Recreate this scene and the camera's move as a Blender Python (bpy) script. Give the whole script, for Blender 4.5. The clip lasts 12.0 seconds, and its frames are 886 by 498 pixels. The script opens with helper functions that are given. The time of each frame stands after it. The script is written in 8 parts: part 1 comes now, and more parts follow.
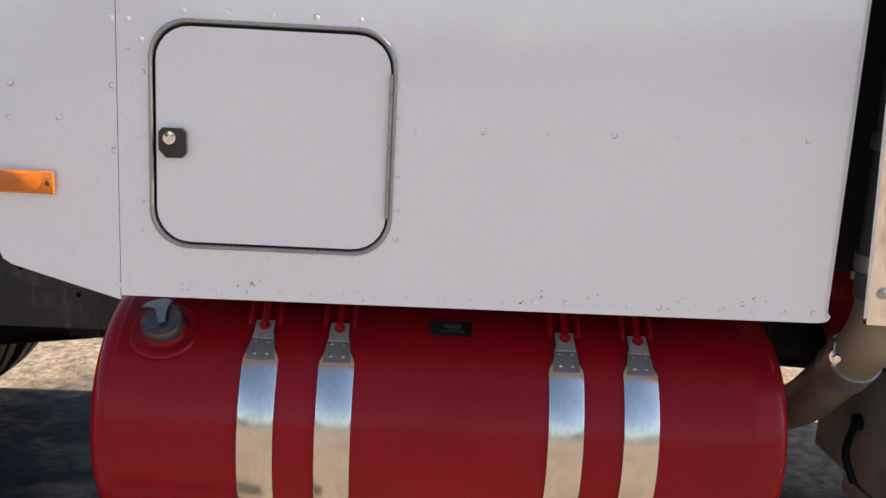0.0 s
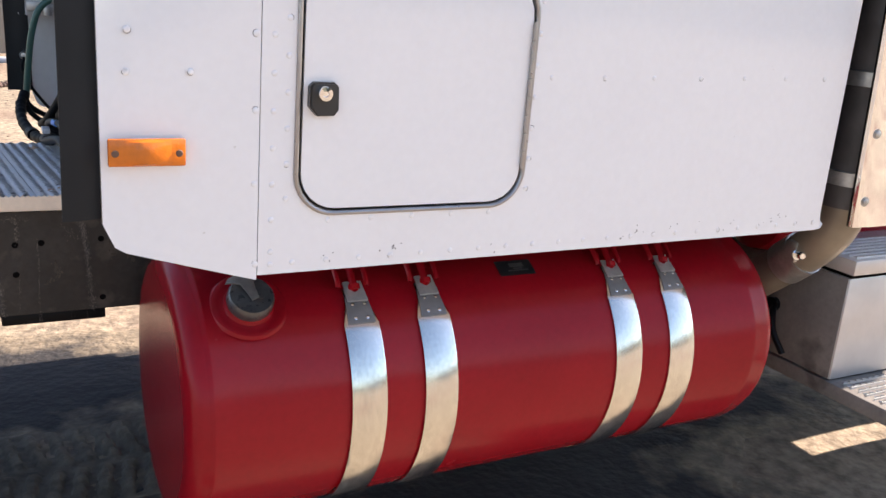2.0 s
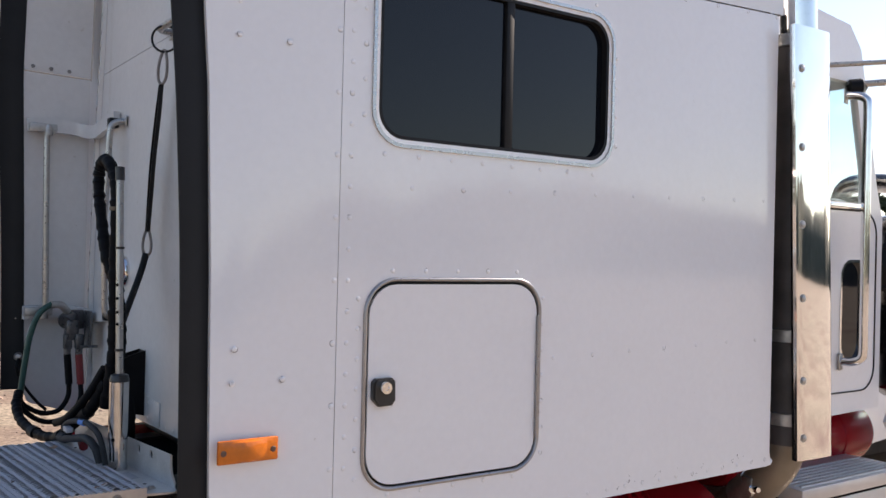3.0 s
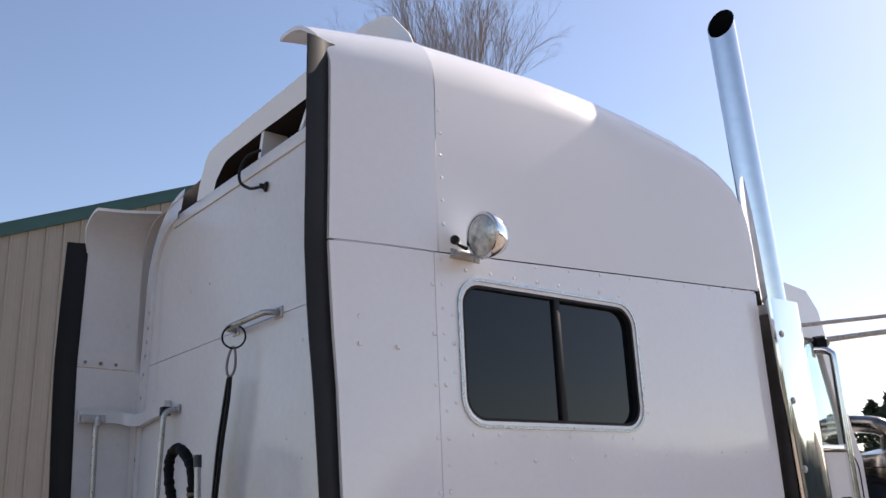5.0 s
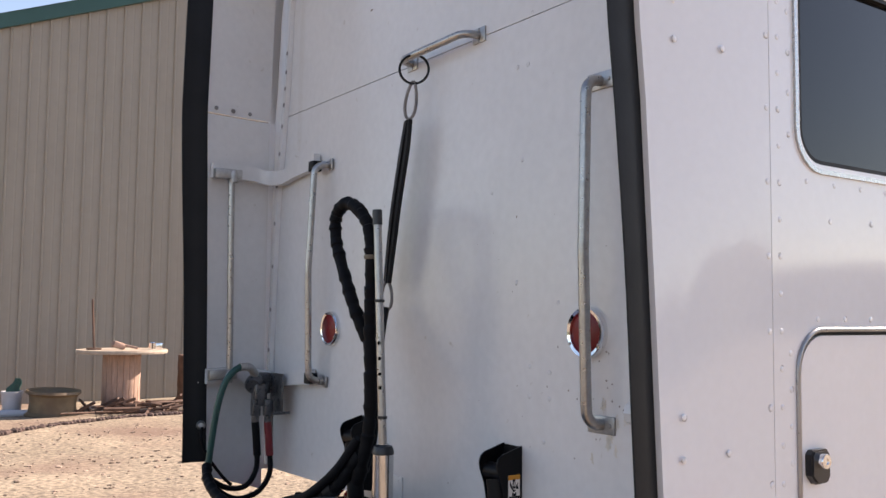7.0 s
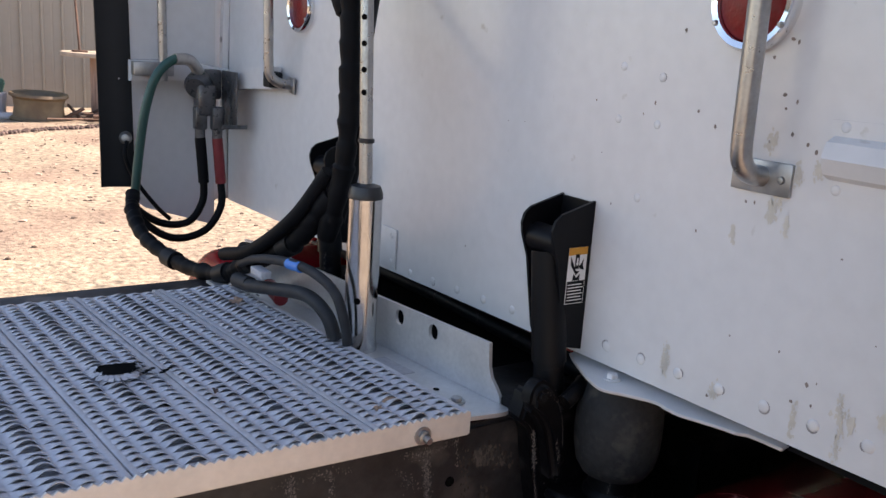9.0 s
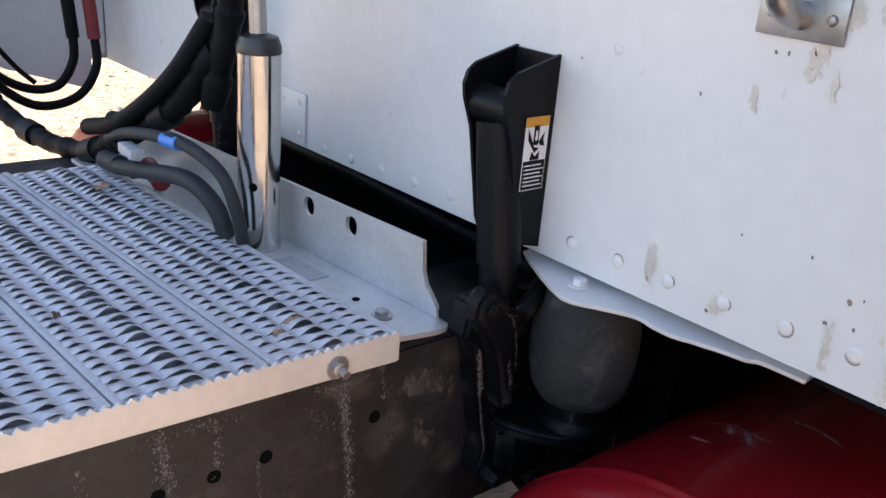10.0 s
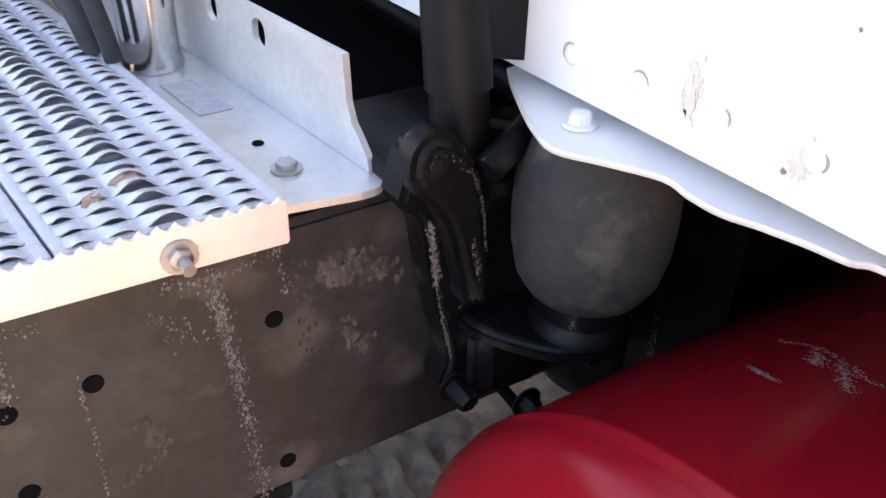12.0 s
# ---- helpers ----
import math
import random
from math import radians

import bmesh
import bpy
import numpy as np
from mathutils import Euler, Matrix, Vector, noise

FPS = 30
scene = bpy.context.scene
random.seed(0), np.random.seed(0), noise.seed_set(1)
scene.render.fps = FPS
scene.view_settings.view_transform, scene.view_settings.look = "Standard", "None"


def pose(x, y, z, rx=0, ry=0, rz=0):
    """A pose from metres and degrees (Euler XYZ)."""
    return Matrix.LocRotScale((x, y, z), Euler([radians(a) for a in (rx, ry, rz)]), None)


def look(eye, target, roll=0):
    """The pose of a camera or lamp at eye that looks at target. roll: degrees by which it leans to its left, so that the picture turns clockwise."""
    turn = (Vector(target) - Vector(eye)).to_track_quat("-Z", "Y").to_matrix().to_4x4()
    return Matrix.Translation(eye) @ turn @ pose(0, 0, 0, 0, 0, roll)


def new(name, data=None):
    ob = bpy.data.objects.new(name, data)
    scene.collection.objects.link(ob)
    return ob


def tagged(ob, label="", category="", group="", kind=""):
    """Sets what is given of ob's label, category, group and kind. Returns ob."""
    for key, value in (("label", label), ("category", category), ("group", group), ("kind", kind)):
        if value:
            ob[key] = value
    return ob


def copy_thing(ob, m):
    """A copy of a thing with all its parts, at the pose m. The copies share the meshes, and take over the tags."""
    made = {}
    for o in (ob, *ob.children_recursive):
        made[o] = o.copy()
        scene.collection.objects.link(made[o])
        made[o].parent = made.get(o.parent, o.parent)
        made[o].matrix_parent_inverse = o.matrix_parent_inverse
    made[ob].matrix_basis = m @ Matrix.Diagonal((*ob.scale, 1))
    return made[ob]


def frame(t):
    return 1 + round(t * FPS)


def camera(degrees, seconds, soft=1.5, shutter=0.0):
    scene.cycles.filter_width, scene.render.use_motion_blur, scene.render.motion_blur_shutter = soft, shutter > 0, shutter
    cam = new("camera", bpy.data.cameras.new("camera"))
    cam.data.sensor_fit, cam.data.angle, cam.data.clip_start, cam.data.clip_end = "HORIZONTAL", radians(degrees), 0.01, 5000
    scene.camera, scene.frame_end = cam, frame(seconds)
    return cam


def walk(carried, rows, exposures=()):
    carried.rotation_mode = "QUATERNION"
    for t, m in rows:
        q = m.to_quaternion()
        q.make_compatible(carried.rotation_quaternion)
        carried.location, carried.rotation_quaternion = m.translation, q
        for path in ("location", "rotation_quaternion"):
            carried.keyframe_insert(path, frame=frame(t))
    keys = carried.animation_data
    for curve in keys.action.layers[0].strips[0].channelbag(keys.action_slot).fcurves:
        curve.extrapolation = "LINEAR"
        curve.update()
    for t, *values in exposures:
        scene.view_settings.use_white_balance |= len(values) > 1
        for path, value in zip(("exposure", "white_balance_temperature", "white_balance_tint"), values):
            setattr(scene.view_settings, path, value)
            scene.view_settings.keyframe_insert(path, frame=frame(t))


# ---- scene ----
cam = camera(53.0, 12.0)
PATH = [
    (0, (-0.095, 0.078, 1.601), (-0.035, 2.038, 1.207), 3.0),
    (0.5, (-0.385, 0.09, 1.609), (-0.048, 1.971, 1.019), 3.6),
    (1, (-0.617, 0.264, 1.58), (-0.15, 2.089, 0.908), 3.8),
    (1.5, (-0.876, 0.343, 1.592), (-0.324, 2.168, 0.988), 3.3),
    (2, (-1.155, 0.381, 1.626), (-0.227, 2.065, 1.075), 4.6),
    (2.5, (-1.349, 0.32, 1.644), (-0.22, 1.944, 1.348), 3.4),
    (3, (-1.58, 0.251, 1.727), (-0.439, 1.894, 1.74), 1.4),
    (3.5, (-1.808, 0.281, 1.756), (-0.541, 1.801, 2.049), -1.6),
    (3.7, (-1.876, 0.285, 1.761), (-0.577, 1.765, 2.111), -2.4),
    (5.3, (-2.135, 0.127, 1.753), (-0.975, 1.648, 2.339), -1.3),
    (5.5, (-2.175, 0.217, 1.747), (-1.061, 1.781, 2.308), -0.6),
    (6, (-2.24, 0.476, 1.735), (-1.167, 2.079, 2.261), -0.1),
    (6.5, (-2.18, 0.702, 1.701), (-1.084, 2.342, 2.032), 0.1),
    (7, (-2.051, 0.944, 1.695), (-0.92, 2.588, 1.838), 0.6),
    (7.2, (-2.034, 1.032, 1.679), (-0.88, 2.665, 1.745), 1.1),
    (8.8, (-1.621, 1.653, 1.6), (-0.487, 3.26, 1.235), 3.6),
    (9, (-1.56, 1.695, 1.591), (-0.454, 3.296, 1.13), 3.8),
    (9.5, (-1.488, 1.826, 1.572), (-0.408, 3.376, 0.915), 3.1),
    (10, (-1.385, 1.929, 1.529), (-0.188, 3.352, 0.792), 4.7),
    (10.5, (-1.233, 2.018, 1.478), (-0.158, 3.436, 0.566), 4.1),
    (11, (-1.142, 2.066, 1.444), (-0.307, 3.526, 0.362), 1.6),
    (11.5, (-1.096, 2.097, 1.422), (-0.29, 3.562, 0.325), 0.7),
    (12, (-1.072, 2.107, 1.401), (-0.146, 3.5, 0.304), 1.8),
]
EXPOSURE = [(0, 1.12, 7670, 16), (0.5, 1.58, 7720, 17), (1, 2.02, 7820, 16), (1.5, 1.76, 7670, 16), (2, 1.66, 7520, 16), (2.5, 1.38, 7500, 17), (3, 1.0, 7400, 18), (3.5, 0.88, 7300, 18), (5.5, 0.74, 7100, 19), (6, 0.88, 7200, 20), (6.5, 1.10, 7600, 21), (7.2, 1.28, 7850, 20), (8.8, 1.62, 7850, 20), (9.5, 1.95, 7830, 19), (10, 2.28, 7730, 19), (10.5, 2.58, 7680, 19), (11, 2.92, 7930, 21), (11.5, 3.20, 8080, 22), (12, 3.40, 8380, 23)]
walk(cam, [(t, look(eye, target, roll)) for t, eye, target, roll in PATH], EXPOSURE)

# ---------------------------------------------------------------- world, sun
SUN_AZ, SUN_EL = radians(-0.5), radians(37.0)      # from +x (ahead of the truck) towards +y
world = bpy.data.worlds.new("sky_world")
scene.world = world
world.use_nodes = True
wn = world.node_tree
wn.nodes.clear()
sky = wn.nodes.new("ShaderNodeTexSky")
sky.sky_type = 'NISHITA'
sky.sun_disc = False
sky.sun_elevation = SUN_EL
sky.sun_rotation = radians(90.0) - SUN_AZ
sky.air_density, sky.dust_density, sky.ozone_density = 1.0, 0.4, 2.2
bg = wn.nodes.new("ShaderNodeBackground")
bg.inputs["Strength"].default_value = 0.11
wo = wn.nodes.new("ShaderNodeOutputWorld")
wn.links.new(sky.outputs[0], bg.inputs[0])
wn.links.new(bg.outputs[0], wo.inputs[0])
sun = new("sun", bpy.data.lights.new("sun", 'SUN'))
sun.data.energy, sun.data.angle, sun.data.color = 4.8, radians(0.53), (1.0, 0.95, 0.88)
SUN_DIR = Vector((math.cos(SUN_EL) * math.cos(SUN_AZ), math.cos(SUN_EL) * math.sin(SUN_AZ), math.sin(SUN_EL)))
sun.matrix_world = look(SUN_DIR * 60, (0, 0, 0))


# ---------------------------------------------------------------- materials
def mat(name, base, rough=0.5, metal=0.0, var=0.0, var_scale=8.0, var2=0.0, var2_scale=90.0, bump=0.0, bump_scale=200.0,
        coat=0.0, spec=0.5, dark=None, dark_scale=3.0, dark_at=(0.6, 0.7), rough_var=0.0, island=0.0, stretch=(1, 1, 1),
        bump2=0.0, bump2_scale=6.0, streak=None):
    """A surface with variation at two scales, optional blotches (dark) with a shape of their own, and relief."""
    m = bpy.data.materials.new(name)
    m.use_nodes = True
    nt = m.node_tree
    p = nt.nodes["Principled BSDF"]
    p.inputs["Metallic"].default_value = metal
    p.inputs["Roughness"].default_value = rough
    p.inputs["Coat Weight"].default_value = coat
    p.inputs["Coat Roughness"].default_value = 0.06
    p.inputs["Specular IOR Level"].default_value = spec
    mp = nt.nodes.new("ShaderNodeMapping")
    mp.inputs["Scale"].default_value = stretch
    geo = nt.nodes.new("ShaderNodeNewGeometry")
    nt.links.new(geo.outputs["Position"], mp.inputs[0])

    def noise_node(scale, detail=4.0):
        n = nt.nodes.new("ShaderNodeTexNoise")
        n.inputs["Scale"].default_value, n.inputs["Detail"].default_value = scale, detail
        nt.links.new(mp.outputs[0], n.inputs["Vector"])
        return n

    col = nt.nodes.new("ShaderNodeRGB")
    col.outputs[0].default_value = (*base, 1)
    out = col.outputs[0]

    def scaled(out, fac_out, amount):
        mr = nt.nodes.new("ShaderNodeMapRange")
        mr.inputs["From Min"].default_value, mr.inputs["From Max"].default_value = 0.25, 0.75
        mr.inputs["To Min"].default_value, mr.inputs["To Max"].default_value = 1 - amount, 1 + amount
        nt.links.new(fac_out, mr.inputs["Value"])
        mx = nt.nodes.new("ShaderNodeVectorMath")
        mx.operation = 'SCALE'
        nt.links.new(out, mx.inputs[0])
        nt.links.new(mr.outputs[0], mx.inputs["Scale"])
        return mx.outputs[0]

    if var:
        out = scaled(out, noise_node(var_scale).outputs["Fac"], var)
    if var2:
        out = scaled(out, noise_node(var2_scale, 2.0).outputs["Fac"], var2)
    if island:
        out = scaled(out, geo.outputs["Random Per Island"], island)
    if dark:
        n = noise_node(dark_scale, 6.0)
        mr = nt.nodes.new("ShaderNodeMapRange")
        mr.inputs["From Min"].default_value, mr.inputs["From Max"].default_value = dark_at
        nt.links.new(n.outputs["Fac"], mr.inputs["Value"])
        mx = nt.nodes.new("ShaderNodeMix")
        mx.data_type = 'RGBA'
        nt.links.new(mr.outputs[0], mx.inputs["Factor"])
        nt.links.new(out, mx.inputs["A"])
        mx.inputs["B"].default_value = (*dark, 1)
        out = mx.outputs["Result"]
    if streak:                                             # speckled runs of dried dirt, drawn out downwards
        tint, sx, at = streak
        ms = nt.nodes.new("ShaderNodeMapping")
        ms.inputs["Scale"].default_value = (sx, sx, sx * 0.07)
        nt.links.new(geo.outputs["Position"], ms.inputs[0])
        n1 = nt.nodes.new("ShaderNodeTexNoise")
        n1.inputs["Scale"].default_value, n1.inputs["Detail"].default_value = 1.0, 2.0
        nt.links.new(ms.outputs[0], n1.inputs["Vector"])
        n2 = noise_node(420.0, 4.0)
        r1, r2 = nt.nodes.new("ShaderNodeMapRange"), nt.nodes.new("ShaderNodeMapRange")
        r1.inputs["From Min"].default_value, r1.inputs["From Max"].default_value = at, at + 0.08
        r2.inputs["From Min"].default_value, r2.inputs["From Max"].default_value = 0.49, 0.66
        nt.links.new(n1.outputs["Fac"], r1.inputs["Value"])
        nt.links.new(n2.outputs["Fac"], r2.inputs["Value"])
        mu = nt.nodes.new("ShaderNodeMath")
        mu.operation = 'MULTIPLY'
        nt.links.new(r1.outputs[0], mu.inputs[0])
        nt.links.new(r2.outputs[0], mu.inputs[1])
        mx = nt.nodes.new("ShaderNodeMix")
        mx.data_type = 'RGBA'
        nt.links.new(mu.outputs[0], mx.inputs["Factor"])
        nt.links.new(out, mx.inputs["A"])
        mx.inputs["B"].default_value = (*tint, 1)
        out = mx.outputs["Result"]
    nt.links.new(out, p.inputs["Base Color"])
    if rough_var:
        n = noise_node(var_scale * 2.3)
        mr = nt.nodes.new("ShaderNodeMapRange")
        mr.inputs["To Min"].default_value, mr.inputs["To Max"].default_value = rough - rough_var, rough + rough_var
        nt.links.new(n.outputs["Fac"], mr.inputs["Value"])
        nt.links.new(mr.outputs[0], p.inputs["Roughness"])
    last = None
    for amount, scale in ((bump, bump_scale), (bump2, bump2_scale)):
        if amount:
            b = nt.nodes.new("ShaderNodeBump")
            b.inputs["Strength"].default_value = 1.0
            b.inputs["Distance"].default_value = amount
            nt.links.new(noise_node(scale).outputs["Fac"], b.inputs["Height"])
            if last:
                nt.links.new(last.outputs[0], b.inputs["Normal"])
            last = b
    if last:
        nt.links.new(last.outputs[0], p.inputs["Normal"])
    return m


WHITE = mat("white_painted_aluminium", (0.80, 0.79, 0.80), 0.07, var=0.02, var_scale=2.5, var2=0.015, var2_scale=60, spec=0.75,
            bump=0.00004, bump_scale=260, bump2=0.0016, bump2_scale=2.6, dark=(0.52, 0.49, 0.45), dark_scale=34, dark_at=(0.745, 0.80), rough_var=0.04)
WHITE_REAR = mat("white_weathered_panel", (0.68, 0.665, 0.655), 0.23, streak=((0.50, 0.44, 0.36), 9.0, 0.70), var=0.05, var_scale=2.2, var2=0.03, var2_scale=40,
                 bump=0.00005, bump_scale=200, bump2=0.0025, bump2_scale=2.2, dark=(0.45, 0.40, 0.34), dark_scale=22, dark_at=(0.70, 0.80), rough_var=0.07)
WHITE_FRP = mat("white_moulded_roof", (0.78, 0.77, 0.77), 0.24, var=0.02, var_scale=3, bump2=0.002, bump2_scale=1.8, rough_var=0.04)
RED = mat("red_tank_paint", (0.285, 0.006, 0.012), 0.24, var=0.10, var_scale=4, var2=0.06, var2_scale=70, coat=0.0, spec=0.20, bump=0.00006, bump_scale=150,
          bump2=0.0008, bump2_scale=4, dark=(0.20, 0.05, 0.045), dark_scale=12, dark_at=(0.72, 0.90), rough_var=0.07)
CHROME = mat("chrome", (0.80, 0.80, 0.80), 0.07, 1.0, var=0.04, var_scale=20, rough_var=0.03, bump2=0.0006, bump2_scale=9)
STEEL = mat("polished_strap_steel", (0.66, 0.65, 0.62), 0.20, 1.0, var=0.10, var_scale=12, var2=0.08, var2_scale=200, rough_var=0.07,
            stretch=(1, 1, 0.25), bump=0.00005, bump_scale=300)
BAR = mat("weathered_bar_steel", (0.40, 0.385, 0.37), 0.30, 0.85, var=0.15, var_scale=30, var2=0.08, var2_scale=200, rough_var=0.1, bump=0.00006, bump_scale=240)
CAN_STEEL = mat("stained_canister_steel", (0.30, 0.285, 0.27), 0.24, 1.0, var=0.2, var_scale=6, var2=0.08, rough_var=0.08, dark=(0.10, 0.08, 0.06), dark_scale=7, dark_at=(0.58, 0.75))
TUBE_BRIGHT = mat("polished_spring_tube", (0.58, 0.57, 0.56), 0.16, 1.0, var=0.10, var_scale=25, var2=0.08, var2_scale=150, rough_var=0.07, bump=0.00004, bump_scale=200, dark=(0.16, 0.13, 0.11), dark_scale=60, dark_at=(0.70, 0.80))
TRIM = mat("bright_window_trim", (0.50, 0.49, 0.48), 0.28, 0.9, var=0.06, var_scale=20, rough_var=0.06)
CAP_GREY = mat("weathered_cap", (0.11, 0.11, 0.115), 0.30, 0.6, var=0.3, var_scale=40, rough_var=0.12, bump=0.0002, bump_scale=120)
LUG = mat("rolled_lug_steel", (0.50, 0.49, 0.48), 0.45, 0.55, var=0.12, var_scale=30, var2=0.08, rough_var=0.08)
PLATE_GREY = mat("zinc_rivet_plate", (0.20, 0.20, 0.205), 0.5, 0.5, var=0.15, var_scale=40, rough_var=0.08)
DULL = mat("dull_steel", (0.42, 0.41, 0.40), 0.42, 0.9, var=0.2, var_scale=25, var2=0.1, rough_var=0.1)
MIRROR = mat("polished_heat_shield", (0.86, 0.85, 0.84), 0.05, 1.0, var=0.03, var_scale=10, bump2=0.0012, bump2_scale=1.5, rough_var=0.012)
ALU = mat("worn_aluminium", (0.54, 0.53, 0.55), 0.40, 0.15, var=0.10, var_scale=9, var2=0.10, var2_scale=130, bump=0.0001, bump_scale=300,
          rough_var=0.1, dark=(0.35, 0.30, 0.25), dark_scale=12, dark_at=(0.68, 0.82))
ALU_CAST = mat("aluminium_bracket", (0.62, 0.61, 0.60), 0.40, 0.6, var=0.10, var_scale=14, var2=0.06, var2_scale=140, bump=0.00012, bump_scale=160, rough_var=0.1)
# Bare metal whose cream tint paints in the warm bounce of the sand.
ALU_EDGE = mat("sand_tinted_metal", (0.76, 0.68, 0.60), 0.45, 0.35, var=0.07, var_scale=14, var2=0.05, rough_var=0.08,
               dark=(0.40, 0.30, 0.22), dark_scale=20, dark_at=(0.70, 0.80))
BOX_END = mat("dark_taupe_metal", (0.17, 0.152, 0.14), 0.6, 0.1, var=0.2, var_scale=8, var2=0.1, dark=(0.07, 0.06, 0.055), dark_scale=9, dark_at=(0.6, 0.75))
BOX_ALU = mat("step_box_aluminium", (0.58, 0.56, 0.55), 0.38, 0.55, var=0.08, var_scale=10, bump=0.0008, bump_scale=70, rough_var=0.08)
RUBBER = mat("black_rubber", (0.010, 0.010, 0.011), 0.55, spec=0.25, var=0.2, var_scale=7, bump=0.0002, bump_scale=90, rough_var=0.08)
RUBBER_GREY = mat("dusty_rubber_bellows", (0.017, 0.016, 0.0155), 0.75, var=0.45, var_scale=14, var2=0.35, var2_scale=120, bump=0.0008, bump_scale=160, dark=(0.055, 0.048, 0.040), dark_scale=30, dark_at=(0.56, 0.72))
HOSE = mat("wrapped_hose", (0.0035, 0.0035, 0.0045), 0.62, spec=0.14, var=0.3, var_scale=30, bump=0.0006, bump_scale=70)
HOSE_GREY = mat("grey_hose", (0.024, 0.025, 0.028), 0.6, spec=0.3, var=0.3, var_scale=40)
HOSE_GREEN = mat("green_air_hose", (0.014, 0.070, 0.058), 0.4, var=0.15, var_scale=20)
HOSE_RED = mat("red_coupling_grip", (0.20, 0.01, 0.015), 0.45, var=0.2, var_scale=40)
BLACK = mat("black_paint", (0.0045, 0.0045, 0.0055), 0.42, spec=0.16, var=0.2, var_scale=14, bump=0.0001, bump_scale=120, rough_var=0.1)
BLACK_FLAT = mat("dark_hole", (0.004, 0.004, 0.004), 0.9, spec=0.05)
FRAME = mat("greasy_frame_paint", (0.019, 0.0165, 0.0165), 0.50, var=0.45, var_scale=9, var2=0.35, var2_scale=70, bump=0.0008, bump_scale=70,
            dark=(0.080, 0.064, 0.054), dark_scale=13, dark_at=(0.565, 0.72), rough_var=0.12, streak=((0.12, 0.10, 0.088), 25.0, 0.68))
FRAME_BLACK = mat("black_chassis_casting", (0.0035, 0.0035, 0.0045), 0.48, spec=0.16, var=0.35, var_scale=12, bump=0.0012, bump_scale=40, rough_var=0.12,
                  dark=(0.030, 0.027, 0.026), dark_scale=24, dark_at=(0.60, 0.76), streak=((0.16, 0.145, 0.13), 55.0, 0.66))
PIPE_DARK = mat("heat_stained_pipe", (0.075, 0.066, 0.064), 0.55, 0.2, var=0.3, var_scale=12, rough_var=0.1)
PIPE_TAN = mat("aluminised_elbow", (0.24, 0.20, 0.155), 0.5, 0.4, var=0.2, var_scale=10, rough_var=0.1)
AMBER = mat("amber_lens", (0.62, 0.145, 0.006), 0.26, var=0.12, var_scale=60, bump=0.0008, bump_scale=120, coat=0.3)
RED_LENS = mat("red_lens", (0.20, 0.006, 0.008), 0.30, spec=0.3, var=0.25, var_scale=60, bump=0.001, bump_scale=130)
GLASS_DARK = mat("tinted_glass", (0.006, 0.007, 0.010), 0.03, spec=0.32, bump2=0.0006, bump2_scale=2)
GLASS_LAMP = mat("lamp_lens_glass", (0.55, 0.56, 0.52), 0.08, 0.6, var=0.35, var_scale=45, bump=0.002, bump_scale=110)
PLASTIC_BLACK = mat("black_plastic", (0.020, 0.020, 0.022), 0.35, var=0.1, var_scale=30, bump=0.0001, bump_scale=300)
WARN_WHITE = mat("label_white", (0.75, 0.74, 0.72), 0.45)
WARN_AMBER = mat("label_amber", (0.62, 0.28, 0.03), 0.45)
TIE_TAN = mat("old_tan_tape", (0.16, 0.125, 0.085), 0.7, var=0.2, var_scale=60)
TAPE_BLUE = mat("blue_tape", (0.03, 0.20, 0.60), 0.45)
GREY_TAG = mat("grey_tag", (0.42, 0.415, 0.43), 0.5, var=0.2, var_scale=120)
SIDING = mat("beige_steel_siding", (0.285, 0.248, 0.205), 0.42, var=0.04, var_scale=0.8, var2=0.03, var2_scale=9, bump2=0.003, bump2_scale=1.5)
GREEN_TRIM = mat("green_roof_trim", (0.02, 0.075, 0.065), 0.4, var=0.1, var_scale=2)
WOOD_GREY = mat("weathered_spool_wood", (0.40, 0.26, 0.20), 0.7, var=0.25, var_scale=9, var2=0.15, var2_scale=60, stretch=(3, 3, 0.4), bump=0.002, bump_scale=30)
WOOD_TOP = mat("weathered_spool_top", (0.42, 0.34, 0.27), 0.7, var=0.2, var_scale=7, bump=0.001, bump_scale=30)
# White plastic set greyer, the shade by the building is in this colour.
BUCKET_W = mat("white_bucket_plastic", (0.45, 0.45, 0.48), 0.4, var=0.08, var_scale=8)
FAIRING_INSIDE = mat("dark_brown_inside", (0.022, 0.014, 0.011), 0.9, var=0.3, var_scale=12)
RUST_DIM = mat("dusty_rust", (0.075, 0.052, 0.042), 0.8, var=0.5, var_scale=40, var2=0.3, bump=0.0006, bump_scale=120)
RUST = mat("rusty_steel", (0.11, 0.06, 0.042), 0.75, var=0.4, var_scale=8, var2=0.2, bump=0.001, bump_scale=40)
# Rim colour lowered too, in place of the shade it lies in.
YELLOW_OLD = mat("faded_yellow_steel", (0.15, 0.105, 0.06), 0.6, var=0.4, var_scale=5, dark=(0.12, 0.08, 0.05), dark_scale=4, dark_at=(0.5, 0.7))
BARK = mat("grey_bark", (0.24, 0.19, 0.16), 0.8, var=0.2, var_scale=5)
CEDAR = mat("cedar_foliage", (0.045, 0.066, 0.034), 0.7, var=0.3, var_scale=0.7, island=0.35)
GROUND = mat("sandy_gravel", (0.28, 0.225, 0.165), 0.92, var=0.22, var_scale=0.45, var2=0.60, var2_scale=17, bump=0.013, bump_scale=30,
             bump2=0.05, bump2_scale=2.2, dark=(0.175, 0.108, 0.083), dark_scale=0.42, dark_at=(0.47, 0.70))
